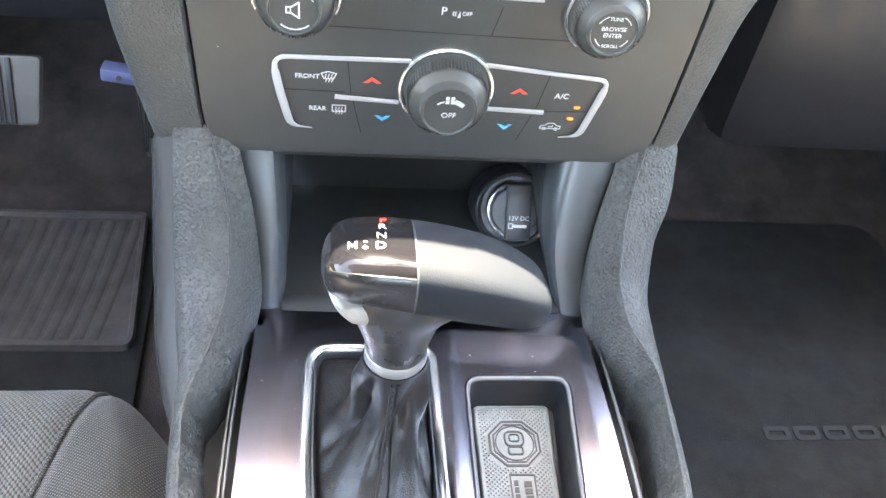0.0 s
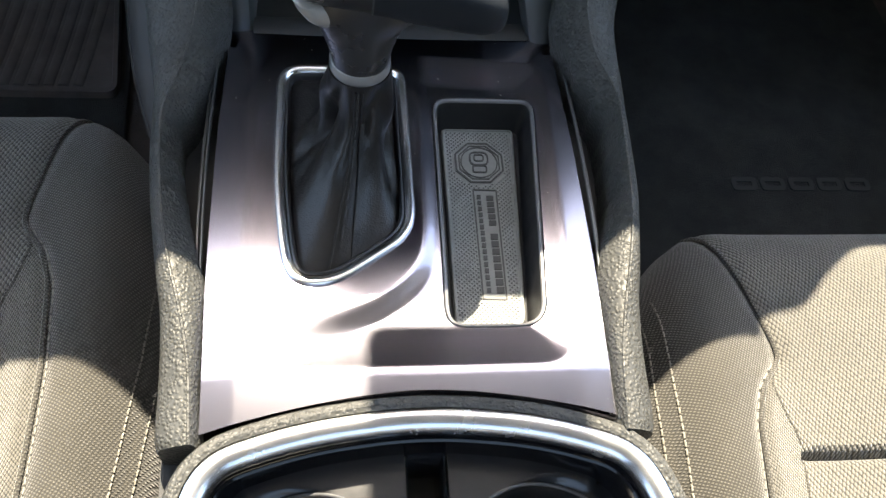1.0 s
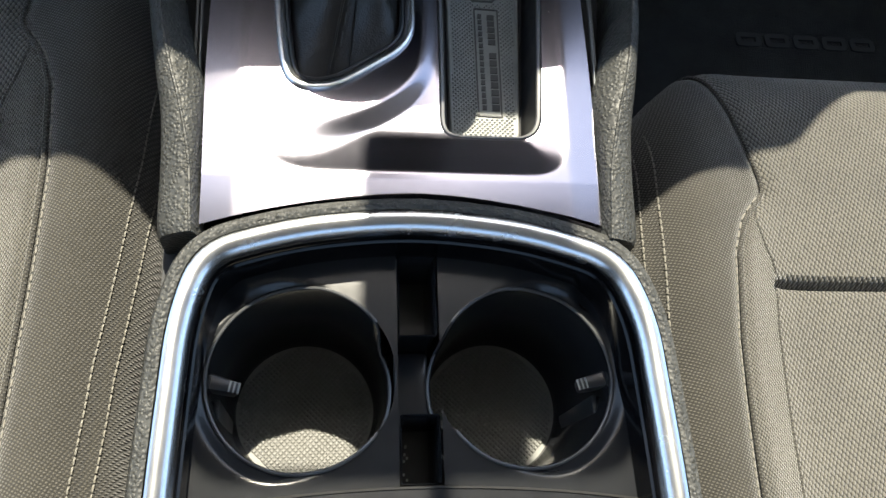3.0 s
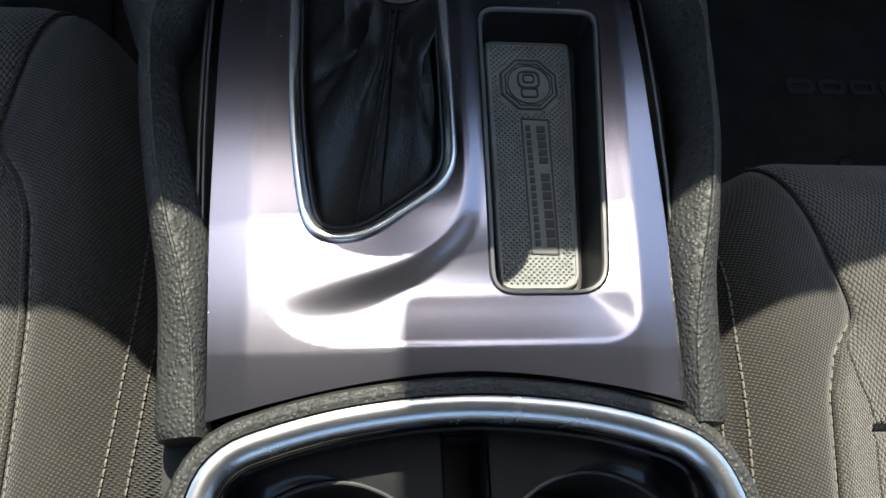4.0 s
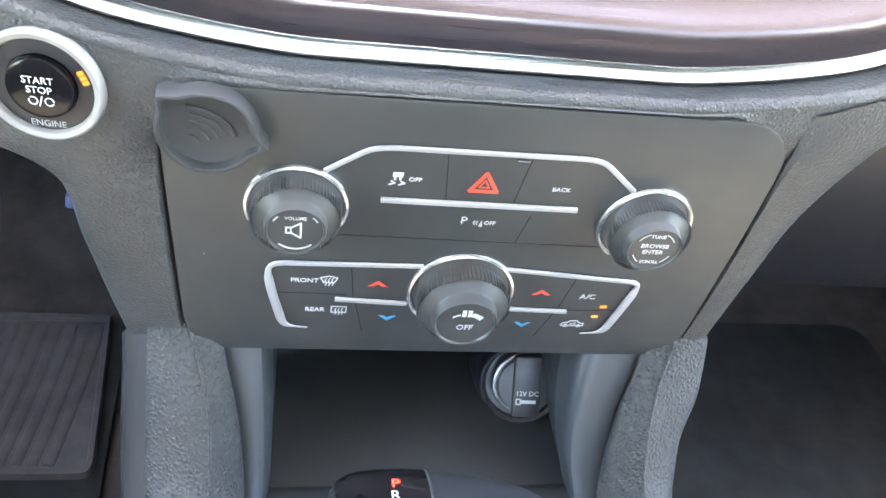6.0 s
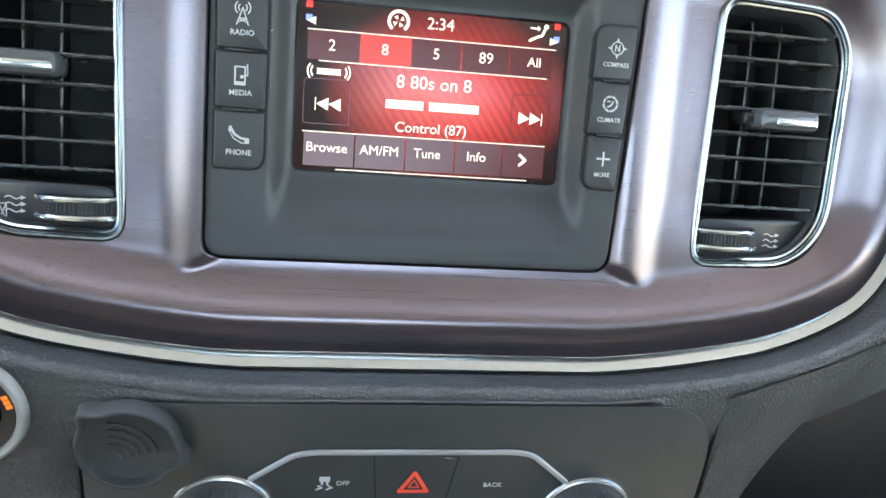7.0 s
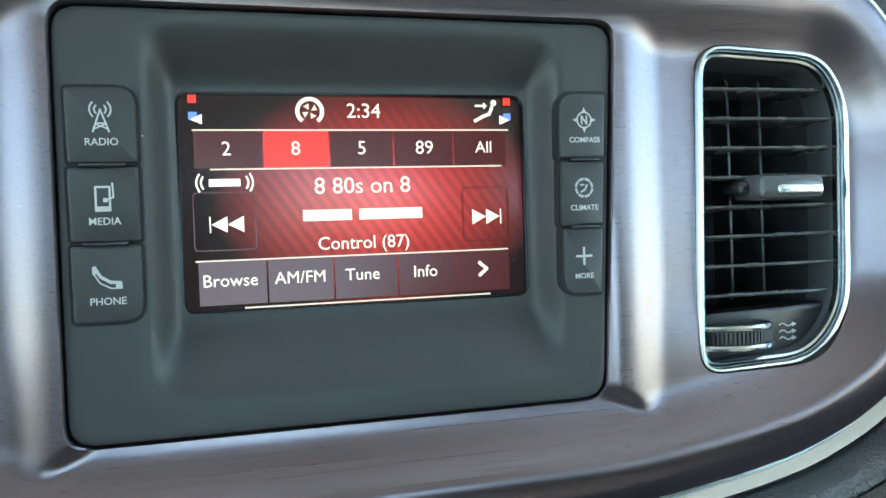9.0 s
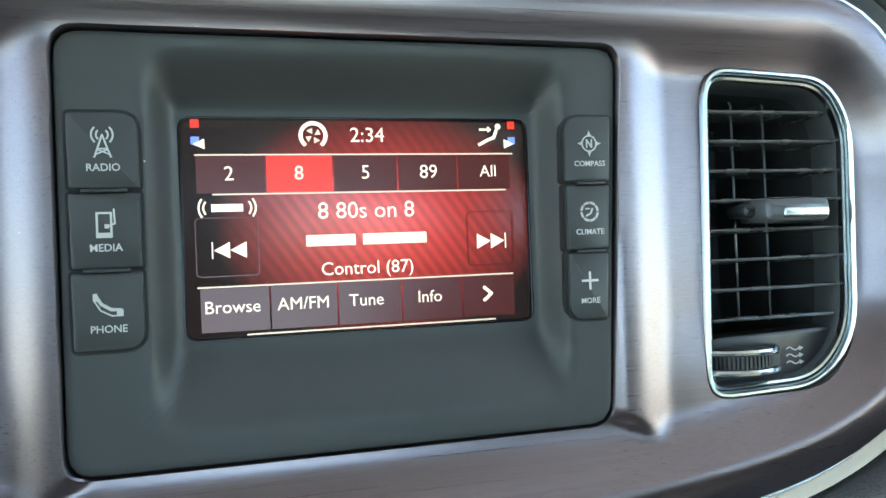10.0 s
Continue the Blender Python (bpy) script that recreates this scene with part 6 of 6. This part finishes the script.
# ---------------------------------------------------------------- cup holder
cups = thing("cup_holder", "twin cup holder in a bright chrome bezel behind the console plate", "cup holder")
CB = rounded([(-0.1215, -0.300), (-0.1205, -0.140), (-0.1165, -0.050), (-0.1060, -0.0135), (-0.060, 0.0010), (0.004, 0.0085), (0.068, 0.0010), (0.1150, -0.0150), (0.1285, -0.050), (0.1330, -0.140), (0.1330, -0.300)][::-1],
             [0.01, 0.05, 0.045, 0.03, 0.04, 0.06, 0.04, 0.03, 0.045, 0.05, 0.01], 6)
part("surround", loft([flat(inset(CB, -0.0005), 0.0015), flat(inset(CB, -0.003), 0.0025), flat(inset(CB, -0.0065), 0.0012), flat(inset(CB, -0.0085), -0.003), flat(inset(CB, -0.0095), -0.020), flat(inset(CB, -0.0095), -0.30)]), LEATHER, cups, "black grained surround")
part("chrome_bezel", loft([flat(CB, 0.0005), flat(inset(CB, 0.0006), 0.0026), flat(inset(CB, 0.0026), 0.0034), flat(inset(CB, 0.0055), 0.0032), flat(inset(CB, 0.0085), 0.0018), flat(inset(CB, 0.0108), -0.0006), flat(inset(CB, 0.0118), -0.003), flat(inset(CB, 0.0120), -0.006)]), SATIN_CHROME, cups, "bright satin chrome bezel")
IN = inset(CB, 0.0120)
part("liner", loft([flat(IN, -0.004), flat(inset(IN, 0.0006), -0.0055), flat(inset(IN, 0.0006), -0.009), flat(inset(IN, 0.0018), -0.0100), flat(inset(IN, 0.0020), -0.034)]), GLOSS_BLACK, cups, "gloss black liner")
CUP_Z = -0.030
centres = ((-0.0535, -0.0742), (0.0645, -0.0738))
CR = 0.0482
SLOT = (-0.0025, 0.0170)                       # the slot between the cups


def deck_z(x, y):
    """Flat deck with a chamfered seat round the outer half of each cup."""
    z = CUP_Z
    for n, (cx, cy) in enumerate(centres):
        out = 1 if n else -1
        r, side = math.hypot(x - cx, y - cy), (x - cx) * out / max(1e-6, math.hypot(x - cx, y - cy))
        w = 0.0015 + 0.0070 * sm(-0.25, 0.55, side)
        z -= 0.0045 * (1 - sm(0.0, 1.0, (r - CR) / w)) * sm(-0.3, 0.3, side) if r < CR + w else 0.0
        # the outer front corners dip towards the front
        z -= 0.21 * max(0.0, y - cy - 0.010) * sm(0.50, 0.70, side) * sm(CR + 0.0015, CR + 0.008, r)
    return z


RIMS = [[(cx + (CR + 0.0006) * math.cos(2 * math.pi * i / 96), cy + (CR + 0.0006) * math.sin(2 * math.pi * i / 96)) for i in range(96)] for cx, cy in centres]
bm = bmesh.new()
x0, x1, y0, y1 = -0.106, 0.1195, -0.200, -0.002
NXc, NYc = 150, 132
g, edge_pts = {}, set()
for i in range(NXc + 1):
    for j in range(NYc + 1):
        x, y = x0 + (x1 - x0) * i / NXc, y0 + (y1 - y0) * j / NYc
        if SLOT[0] - 0.0003 < x < SLOT[1] + 0.0003 and -0.1285 < y < -0.008:
            continue
        hole = next((h for h in RIMS if inside((x, y), h)), None)
        if hole:
            d, (x, y) = nearest_on((x, y), hole)
            if d > 0.0021:
                continue
            edge_pts.add((i, j))
        g[i, j] = bm.verts.new((x, y, deck_z(x, y)))
for (i, j), vert in g.items():
    cell = [(i, j), (i + 1, j), (i + 1, j + 1), (i, j + 1)]
    if all(c in g for c in cell) and not all(c in edge_pts for c in cell):
        bm.faces.new([g[c] for c in cell])
part("deck", bm, CUP_PLASTIC, cups)
for n, (cx, cy) in enumerate(centres):
    toward = 1 if n == 0 else -1
    N = 96
    def at(r, z, drop=0.0, cx=cx, cy=cy, toward=toward):
        """A ring of the cup; its wall is cut down where the two cups meet."""
        out = []
        for i in range(N):
            c, q = math.cos(2 * math.pi * i / N), math.sin(2 * math.pi * i / N)
            x, y = cx + c * r, cy + q * r
            out.append((x, y, (min(z, deck_z(cx + c * (CR + 0.0006), cy + q * (CR + 0.0006)) + z - CUP_Z) if z > -0.04 else z) - drop * sm(0.80, 0.90, c * toward)))
        return out
    part("cup_wall", loft([at(CR + 0.0012, CUP_Z - 0.0010, 0.04), at(CR + 0.0009, CUP_Z + 0.0007, 0.04), at(CR + 0.0002, CUP_Z + 0.0011, 0.04), at(CR - 0.0006, CUP_Z + 0.0004, 0.04), at(CR - 0.0012, CUP_Z - 0.004, 0.036), at(CR - 0.0024, -0.080), at(CR - 0.0030, -0.118), at(CR - 0.0052, -0.124), at(CR - 0.0056, -0.134)]), CUP_PLASTIC, cups)
    # rim is greyed to draw the bright line its gloss catches
    part("cup_rim", tube(at(CR + 0.0002, CUP_Z + 0.0008, 0.04), 0.0010, 8, closed=True), SHEEN_GREY, cups, "thin black rim, painted grey for its highlight")
    part("cup_floor", loft([at(CR - 0.004, -0.1352), at(CR - 0.0045, -0.1348)], cap_end=True), CUP_RUBBER, cups, "grey rubber cup floor with diamond studs")
    bm = bmesh.new()
    P = 0.0036
    for i in range(-20, 21):
        for j in range(-20, 21):
            x, y = cx + P * 0.5 * (i + j), cy + P * 0.5 * (i - j)
            if math.hypot(x - cx, y - cy) < CR - 0.0075:
                q = [bm.verts.new((x + dx, y + dy, -0.1348)) for dx, dy in ((0.49 * P, 0), (0, 0.49 * P), (-0.49 * P, 0), (0, -0.49 * P))]
                t = [bm.verts.new((x + dx, y + dy, -0.1338)) for dx, dy in ((0.22 * P, 0), (0, 0.22 * P), (-0.22 * P, 0), (0, -0.22 * P))]
                for k in range(4):
                    bm.faces.new((q[k], q[(k + 1) % 4], t[(k + 1) % 4], t[k]))
                bm.faces.new(t)
    tagged(part("floor_studs", bm, CUP_RUBBER, cups, smooth=False), kind="stuff")
    o = -1 if n == 0 else 1
    cl = part("gripper", slab(rounded([(-0.0085, -0.0040), (0.0085, -0.0030), (0.0085, 0.0030), (-0.0085, 0.0045)], 0.0018, 3), -0.012, 0.0, 0.0015, flat), BLACK_PLASTIC, cups, "ribbed spring tab", Matrix.Translation((cx + o * 0.0395, cy - 0.0015, CUP_Z - 0.0110)) @ Matrix.Rotation(radians(-12 if n == 0 else 192), 4, "Z") @ Matrix.Rotation(radians(14), 4, "Y"))
    for k in range(3):
        part("gripper_rib", box(0.0009, 0.0060, 0.0012, (0.0075 - 0.0023 * k, 0, 0.0002)), RUBBER, cl, smooth=False)
    part("gripper_slot", box(0.0030, 0.0105, 0.070, (cx + o * (CR - 0.0042), cy - 0.012, CUP_Z - 0.058), 0.001), DEEP_BLACK, cups)
    part("cup_notch", box(0.0075, 0.0060, 0.014, (cx + (0.0110 if n == 0 else -0.0020), cy - CR + 0.0090, -0.127), 0.0015), DEEP_BLACK, cups)
# walls of the slot ahead of and behind the cups, and the lowered saddle between them
for ya, yb in ((-0.1285, -0.0945), (-0.0520, -0.0080)):
    xa, xb = SLOT
    rim = rounded([(xa, ya), (xb, ya), (xb, yb), (xa, yb)], 0.0012, 3)
    part("divider_slot", loft([flat(inset(rim, -0.0007), CUP_Z - 0.0002), flat(inset(rim, -0.0003), CUP_Z + 0.0005), flat(rim, CUP_Z), flat(inset(rim, 0.0008), -0.075)], cap_end=True), CUP_PLASTIC, cups)
part("divider", box(0.0225, 0.046, 0.050, (0.0072, -0.0735, -0.0945), 0.004, seg=3), CUP_PLASTIC, cups)
rng = random.Random(5)
for k in range(9):                              # crumbs caught in the rear slot
    part("crumb", box(0.0012, 0.0016, 0.0010, (0.0005 + 0.004 * rng.random(), -0.125 + 0.022 * rng.random(), -0.0742), 0.0003, seg=1), RUBBER, cups)
# curved front of the rear lid
def lid(u, v):
    x = -0.1065 + 0.2265 * u
    y = -0.1395 + 0.0085 * (1 - (2 * u - 1) ** 2)
    return Vector((x, y - 0.16 * v, CUP_Z + 0.0002 + 0.0012 * sm(0, 0.05, v) - 0.022 * v))
part("rear_lid", surface(lid, 30, 40), CUP_PLASTIC, cups)
part("lid_gap", tube([lid(i / 30, 0) + Vector((0, 0.0006, 0.0002)) for i in range(31)], 0.0008, 6), SEAM, cups)

# ---------------------------------------------------------------- seats
def seat(s, y_front, name_label):
    """Cushion with a plain woven bolster beside the console and a mesh centre."""
    st = thing("car_seat", name_label, "car seat", None, "front seats")
    xi = 0.146 if s < 0 else 0.156
    W, L = 0.50, 0.62

    SEAM_V = (0.0, 0.053, 0.118, 0.128, 0.145, 0.165, 0.22, 0.40, 0.62)
    SEAM_U = (0.070, 0.0775, 0.093, 0.092, 0.073, 0.064, 0.058, 0.054, 0.051) if s > 0 else (0.072, 0.080, 0.091, 0.088, 0.074, 0.066, 0.0626, 0.069, 0.070)
    seam = lambda v: float(np.interp(v, SEAM_V, SEAM_U))

    def top(u, v):
        """u from the console outwards in metres, v from the front edge backwards."""
        b1 = (0.006 + 0.014 * sm(0.02, 0.15, v)) * math.exp(-((u - 0.045) / 0.040) ** 2)
        b2 = 0.020 * math.exp(-((u - W + 0.045) / 0.040) ** 2)
        z = -0.078 + b1 + b2 - 0.012 * sm(0.10, 0.30, v)
        r = 0.050
        slim = 0.012 * sm(0.20, 0.38, v) if s < 0 else 0.0        # the driver's bolster narrows towards the back
        for q in (u - slim, W - u):
            if q < r:
                z -= r - math.sqrt(max(0.0, r * r - (r - q) ** 2)) + 3.0 * max(0.0, -q)
        if v < 0.07:
            z -= 0.07 - math.sqrt(max(0.0, 0.07 ** 2 - (0.07 - v) ** 2))
        # welt valleys
        e = abs(u - seam(v))
        z -= 0.0045 * math.exp(-(e / 0.006) ** 2)
        # the seam between the two stitch rows
        row = float(np.interp(v, (0.03, 0.10, 0.172, 0.243, 0.32, 0.40, 0.62), (0.022, 0.0185, 0.0165, 0.0160, 0.0160, 0.0155, 0.0150) if s > 0 else (0.006, 0.007, 0.0110, 0.0175, 0.0253, 0.0300, 0.0320))) - 0.0044
        z -= 0.0016 * math.exp(-((u - row) / 0.0014) ** 2)
        if u > 0.088:
            z -= 0.012 * math.exp(-((v - 0.189) / 0.0026) ** 2) * sm(0.088, 0.094, u) * (1 - sm(W - 0.094, W - 0.088, u))
        return z

    def place(u, v):
        # the front corner is well rounded in plan
        cut = 0.060 * (1 - sm(0.0, 0.11, u)) ** 2 + 0.060 * (1 - sm(0.0, 0.11, W - u)) ** 2
        return Vector((s * (xi + u), y_front - cut - v * (L - cut) / L, top(u, v)))

    def strip(name, ua, ub, va, vb, nu, nv, mat, label):
        def fn(a, b):
            v = va + (vb - va) * b
            lo, hi = (ua(v) if callable(ua) else ua), (ub(v) if callable(ub) else ub)
            return place(lo + (hi - lo) * a, v)
        return part(name, surface(fn, nu, nv), mat, st, label)

    strip("bolster", 0.0, lambda v: seam(v), 0.0, L, 64, 90, WEAVE, "plain woven bolster")
    split = lambda v: seam(v) + 0.030 * sm(0.125, 0.185, v)       # a finer strip lies between welt and centre
    strip("centre_panel", split, lambda v: W - split(v), 0.0, L, 60, 190, MESH_CLOTH, "grey mesh centre panel")
    for f in (lambda q: q, lambda q: W - q):
        strip("side_strip", lambda v, f=f: f(seam(v)), lambda v, f=f: f(split(v)), 0.125, L, 10, 90, RIB_CLOTH, "fine grey mesh strip")
    strip("bolster", lambda v: W - seam(v), W, 0.0, L, 24, 60, WEAVE, "plain woven bolster")
    # side and front skirts
    def side(a, b):
        p = place(0.0, a * L)
        return Vector((p.x - s * 0.006 * math.sin(b * math.pi), p.y, p.z + (-0.30 - p.z) * b))
    part("side_skirt", surface(side, 30, 8), WEAVE, st)
    def fr(a, b):
        p = place(a * W, 0.0)
        return Vector((p.x, p.y + 0.004 * math.sin(b * math.pi) - 0.05 * b, p.z + (-0.30 - p.z) * b))
    part("front_skirt", surface(fr, 30, 8), WEAVE, st)
    # welt and stitching
    line = [place(seam(v), v) + Vector((0, 0, 0.0025)) for v in [0.004 + (L - 0.01) * i / 100 for i in range(101)]]
    part("piping", tube(line, 0.0016, 6), WEAVE, st)
    ROW_V = (0.03, 0.10, 0.172, 0.243, 0.32, 0.40, 0.62)
    ROW_U = (0.022, 0.0185, 0.0165, 0.0160, 0.0160, 0.0155, 0.0150) if s > 0 else (0.006, 0.007, 0.0110, 0.0175, 0.0253, 0.0300, 0.0320)
    for back in (0.0, 0.0088):
        for i in range(104):
            v = 0.030 + 0.0056 * i
            row = lambda q: max(0.0015, float(np.interp(q, ROW_V, ROW_U)) - back)
            p, q = place(row(v), v), place(row(v + 0.0040), v + 0.0040)
            part("stitch", tube([p + Vector((0, 0, 0.0004)), p.lerp(q, 0.5) + Vector((0, 0, 0.0011)), q + Vector((0, 0, 0.0004))], 0.00065, 5), THREAD, st)
    # a finer row of stitches inside the welt
    for i in range(64):
        v = 0.130 + 0.0056 * i
        p, q = place(seam(v) - 0.004, v), place(seam(v + 0.004) - 0.004, v + 0.0040)
        part("stitch", tube([p + Vector((0, 0, 0.0008)), q + Vector((0, 0, 0.0008))], 0.0006, 5), THREAD, st)
    # broad inner welt line of the centre panel
    line = [place(seam(v) + 0.030 * sm(0.125, 0.185, v), v) + Vector((0, 0, 0.0002)) for v in [0.135 + 0.46 * i / 60 for i in range(61)]]
    part("centre_welt", tube(line, 0.0007, 6), WEAVE, st)
    # backrest
    part("backrest", box(0.50, 0.14, 0.62, (s * (xi + 0.25), y_front - L - 0.02, 0.22), 0.06, seg=4), WEAVE, st)
    # unseen headrest, added to cut bright reflections in the dash
    part("headrest", box(0.28, 0.11, 0.19, (s * (xi + 0.25), y_front - L - 0.05, 0.645), 0.045, seg=4), WEAVE, st)
    for dx in (-0.06, 0.06):
        part("headrest_post", tube([(s * (xi + 0.25) + dx, y_front - L - 0.045, 0.50), (s * (xi + 0.25) + dx, y_front - L - 0.05, 0.58)], 0.006, 10), CHROME, st)
    return st


seat(-1, 0.288, "grey cloth driver seat with mesh centre and woven bolster")
seat(1, 0.185, "grey cloth passenger seat with mesh centre and woven bolster")

# ---------------------------------------------------------------- floor and footwells
def floor_z(x, y):
    return -0.345 + 0.50 * max(0.0, y - 0.72) ** 1.2
fl = finish("floor", surface(lambda u, v: Vector((-0.80 + 1.6 * u, -1.4 + 2.75 * v, floor_z(0, -1.4 + 2.75 * v))), 40, 60), CARPET)
tagged(fl, "dark worn carpet floor of the footwells", "floor", kind="structure")

mat_l = thing("driver_mat", "dark carpet mat with ribbed rubber heel pad on the floor", "floor mat")
part("sheet", slab([(x, y) for x, y in rounded([(-0.62, 0.30), (-0.255, 0.30), (-0.275, 0.70), (-0.62, 0.70)], 0.03, 5)], -0.345, -0.337, 0.002, flat), MAT_CARPET, mat_l)
HEEL = rounded([(-0.500, 0.487), (-0.273, 0.487), (-0.294, 0.700), (-0.500, 0.700)], [0.01, 0.016, 0.006, 0.01], 5)
pad = part("heel_pad", slab(HEEL, -0.338, -0.333, 0.001, flat), MAT_RUBBER, mat_l, "ribbed grey rubber pad")
part("heel_rim", loft([flat(HEEL, -0.334), flat(inset(HEEL, 0.001), -0.327), flat(inset(HEEL, 0.006), -0.327), flat(inset(HEEL, 0.008), -0.334)]), MAT_RUBBER, pad)
for k in range(13):
    x = -0.304 - 0.0155 * k
    p = [(x, 0.686, -0.3325), (x - 0.003, 0.62, -0.3325), (x - 0.008, 0.555, -0.3325), (x - 0.014, 0.500, -0.3325)]
    part("rib", tube(spline(p, 4), 0.0058, 10, flat_ratio=0.40), MAT_RUBBER, pad)
mat_r = thing("passenger_mat", "black carpet mat with stitched brand bars on the floor", "floor mat")
part("sheet", slab(rounded([(0.26, 0.25), (0.72, 0.25), (0.70, 0.72), (0.28, 0.72)], 0.04, 5), -0.345, -0.336, 0.002, flat), MAT_CARPET, mat_r)
for k in range(5):
    x = 0.413 + 0.0352 * k
    o = rrect(0.030, 0.018, 0.006, 3, x + 0.015, 0.3760)
    part("brand_bar", loft([flat(o, -0.3365), flat(o, -0.3340), flat(inset(o, 0.006), -0.3340), flat(inset(o, 0.006), -0.3365)]), BRAND_GREY, mat_r, smooth=False)
part("fastener", lathe([(0.010, 0), (0.010, -0.004), (0.006, -0.006), (0.0001, -0.006)], 20), BLACK_PLASTIC, mat_r, matrix=pose(0.46, 0.285, -0.336, -90, 0, 0))

# ---------------------------------------------------------------- pedals
brake = thing("brake_pedal", "wide ribbed metal and rubber brake pedal on its arm", "pedal", Matrix.Translation((-0.353, 0.5500, -0.046)) @ Matrix.Rotation(radians(-25), 4, "X"))
part("plate", slab(rounded([(-0.040, -0.031), (0.030, -0.031), (0.037, 0.031), (-0.040, 0.031)], 0.006, 4), -0.008, 0.0, 0.003), PEDAL_METAL, brake)
for k in range(6):
    part("rubber_rib", slab(rrect(0.0045, 0.058, 0.001, 2, -0.0330 + 0.0085 * k, 0), 0.0, 0.003, 0.001), BLACK_PLASTIC, brake)
part("arm", tube([(-0.02, 0.006, 0.02), (-0.02, 0.05, 0.10), (-0.02, 0.09, 0.26)], 0.009, 8), BLACK_PLASTIC, brake)
gas = thing("accelerator_pedal", "narrow ribbed accelerator pedal with a metal face", "pedal", Matrix.Translation((-0.233, 0.550, -0.068)) @ Matrix.Rotation(radians(-20), 4, "X"))
part("plate", slab(rounded([(-0.001, -0.040), (0.002, -0.040), (0.012, 0.040), (-0.008, 0.040)], 0.002, 3), -0.006, 0.0, 0.002), PEDAL_METAL, gas)
for k in range(3):
    part("rubber_rib", slab(rounded([(-0.0012 + 0.0010 * k, -0.034), (-0.0006 + 0.0010 * k, -0.034), (-0.0040 + 0.0060 * k, 0.038), (-0.0064 + 0.0060 * k, 0.038)], 0.0005, 2), 0.0, 0.003, 0.001), BLACK_PLASTIC, gas)
part("arm", tube([(0.01, 0.004, 0.03), (0.02, 0.05, 0.10), (0.02, 0.09, 0.26)], 0.008, 8), BLACK_PLASTIC, gas)
blue = thing("blue_connector", "small pale blue plastic bracket under the dashboard", "connector", pose(-0.2470, 0.550, -0.0225, 0, 9, 0))
part("body", box(0.031, 0.016, 0.0125, (0, 0, 0), 0.002), BLUE_PLASTIC, blue)
part("screw", lathe([(0.0026, 0.0), (0.0026, -0.0095), (0.0018, -0.0105), (0.0001, -0.0105)], 16), PEDAL_METAL, blue)

# ---------------------------------------------------------------- cabin shell
def shell(name, bm, mat, label):
    tagged(finish(name, bm, mat), label, "cabin", kind="structure")


# unseen door side, raised to darken the driver's half of the console
shell("wall_left", box(0.08, 2.7, 0.60, (-0.80, -0.10, -0.08), 0.02), DOOR_TRIM, "dark plastic door trim, unseen, raised to block light on the driver side")
shell("wall_right", box(0.08, 2.7, 0.60, (0.80, -0.10, -0.08), 0.02), DOOR_TRIM, "dark plastic door trim")
# unseen pillars and shelf, there to darken what the surround reflects
for s in (-1, 1):
    shell("trim", box(0.06, 0.16, 0.56, (s * 0.76, -0.42, 0.50), 0.02), DOOR_TRIM, "dark centre pillar trim, unseen, widened to darken reflections")
    shell("trim", box(0.08, 0.56, 0.60, (s * 0.74, -1.18, 0.50), 0.03), DOOR_TRIM, "dark rear pillar trim, unseen, added to darken reflections")
shell("wall_rear_shelf", box(1.45, 0.10, 0.24, (0, -1.44, 0.38), 0.02), DOOR_TRIM, "dark rear shelf, unseen, added to darken reflections")
# unseen roof; its front edge is set to darken the plate's reflections
shell("ceiling", box(1.5, 1.185, 0.05, (0, -0.3025, 0.80), 0.02), HEADLINER, "grey cloth headliner, unseen, shaping light and reflections")
shell("wall_rear", box(1.6, 0.15, 0.80, (0, -1.40, -0.10), 0.05), DOOR_TRIM, "dark rear seat back")
shell("wall_front", box(1.6, 0.05, 0.80, (0, 1.28, 0.0), 0.02), DEEP_BLACK, "black bulkhead")
shell("tunnel", box(0.20, 1.5, 0.20, (0, -0.10, -0.245), 0.03), CARPET, "carpeted tunnel under the console")

# unseen mirror, sized and placed for the shadow it throws on the console
mirror = thing("rearview_mirror", "black rear-view mirror and sensor housing, out of view, shading the console", "mirror", Matrix.Translation((-0.0014, 0.322, 0.740)))
part("body", slab(rrect(0.232, 0.070, 0.028, 6), -0.040, 0.0, 0.010), BLACK_PLASTIC, mirror)
part("glass", slab(rrect(0.220, 0.058, 0.024, 6), 0.0002, 0.0012, 0.0004), CHROME, mirror)
part("sensor_housing", box(0.113, 0.075, 0.060, (0.027, 0.1115, 0.018), 0.010, seg=3), BLACK_PLASTIC, mirror)
part("stalk", tube([(0, 0.030, 0.0), (0.01, 0.09, 0.014)], 0.010, 10), BLACK_PLASTIC, mirror)
part("roof_arm", tube([(0.01, 0.09, 0.04), (0.01, 0.0, 0.045), (0.01, -0.040, 0.050)], 0.006, 8), BLACK_PLASTIC, mirror)

# unseen pale ground, added to bounce sunlight into the cabin
GROUND = material("bounce_ground", (0.36, 0.34, 0.31), 0.9)
vary_color(GROUND, (0.36, 0.34, 0.31), 0.2, 1.5)
noise_bump(GROUND, 60, 0.4, 0.01)
bm = bmesh.new()
bmesh.ops.create_grid(bm, x_segments=8, y_segments=8, size=300, matrix=Matrix.Translation((0, 0, -0.72)))
tagged(finish("ground", bm, GROUND), "pale ground outside the car, unseen, added to bounce light inside", "ground", kind="structure")
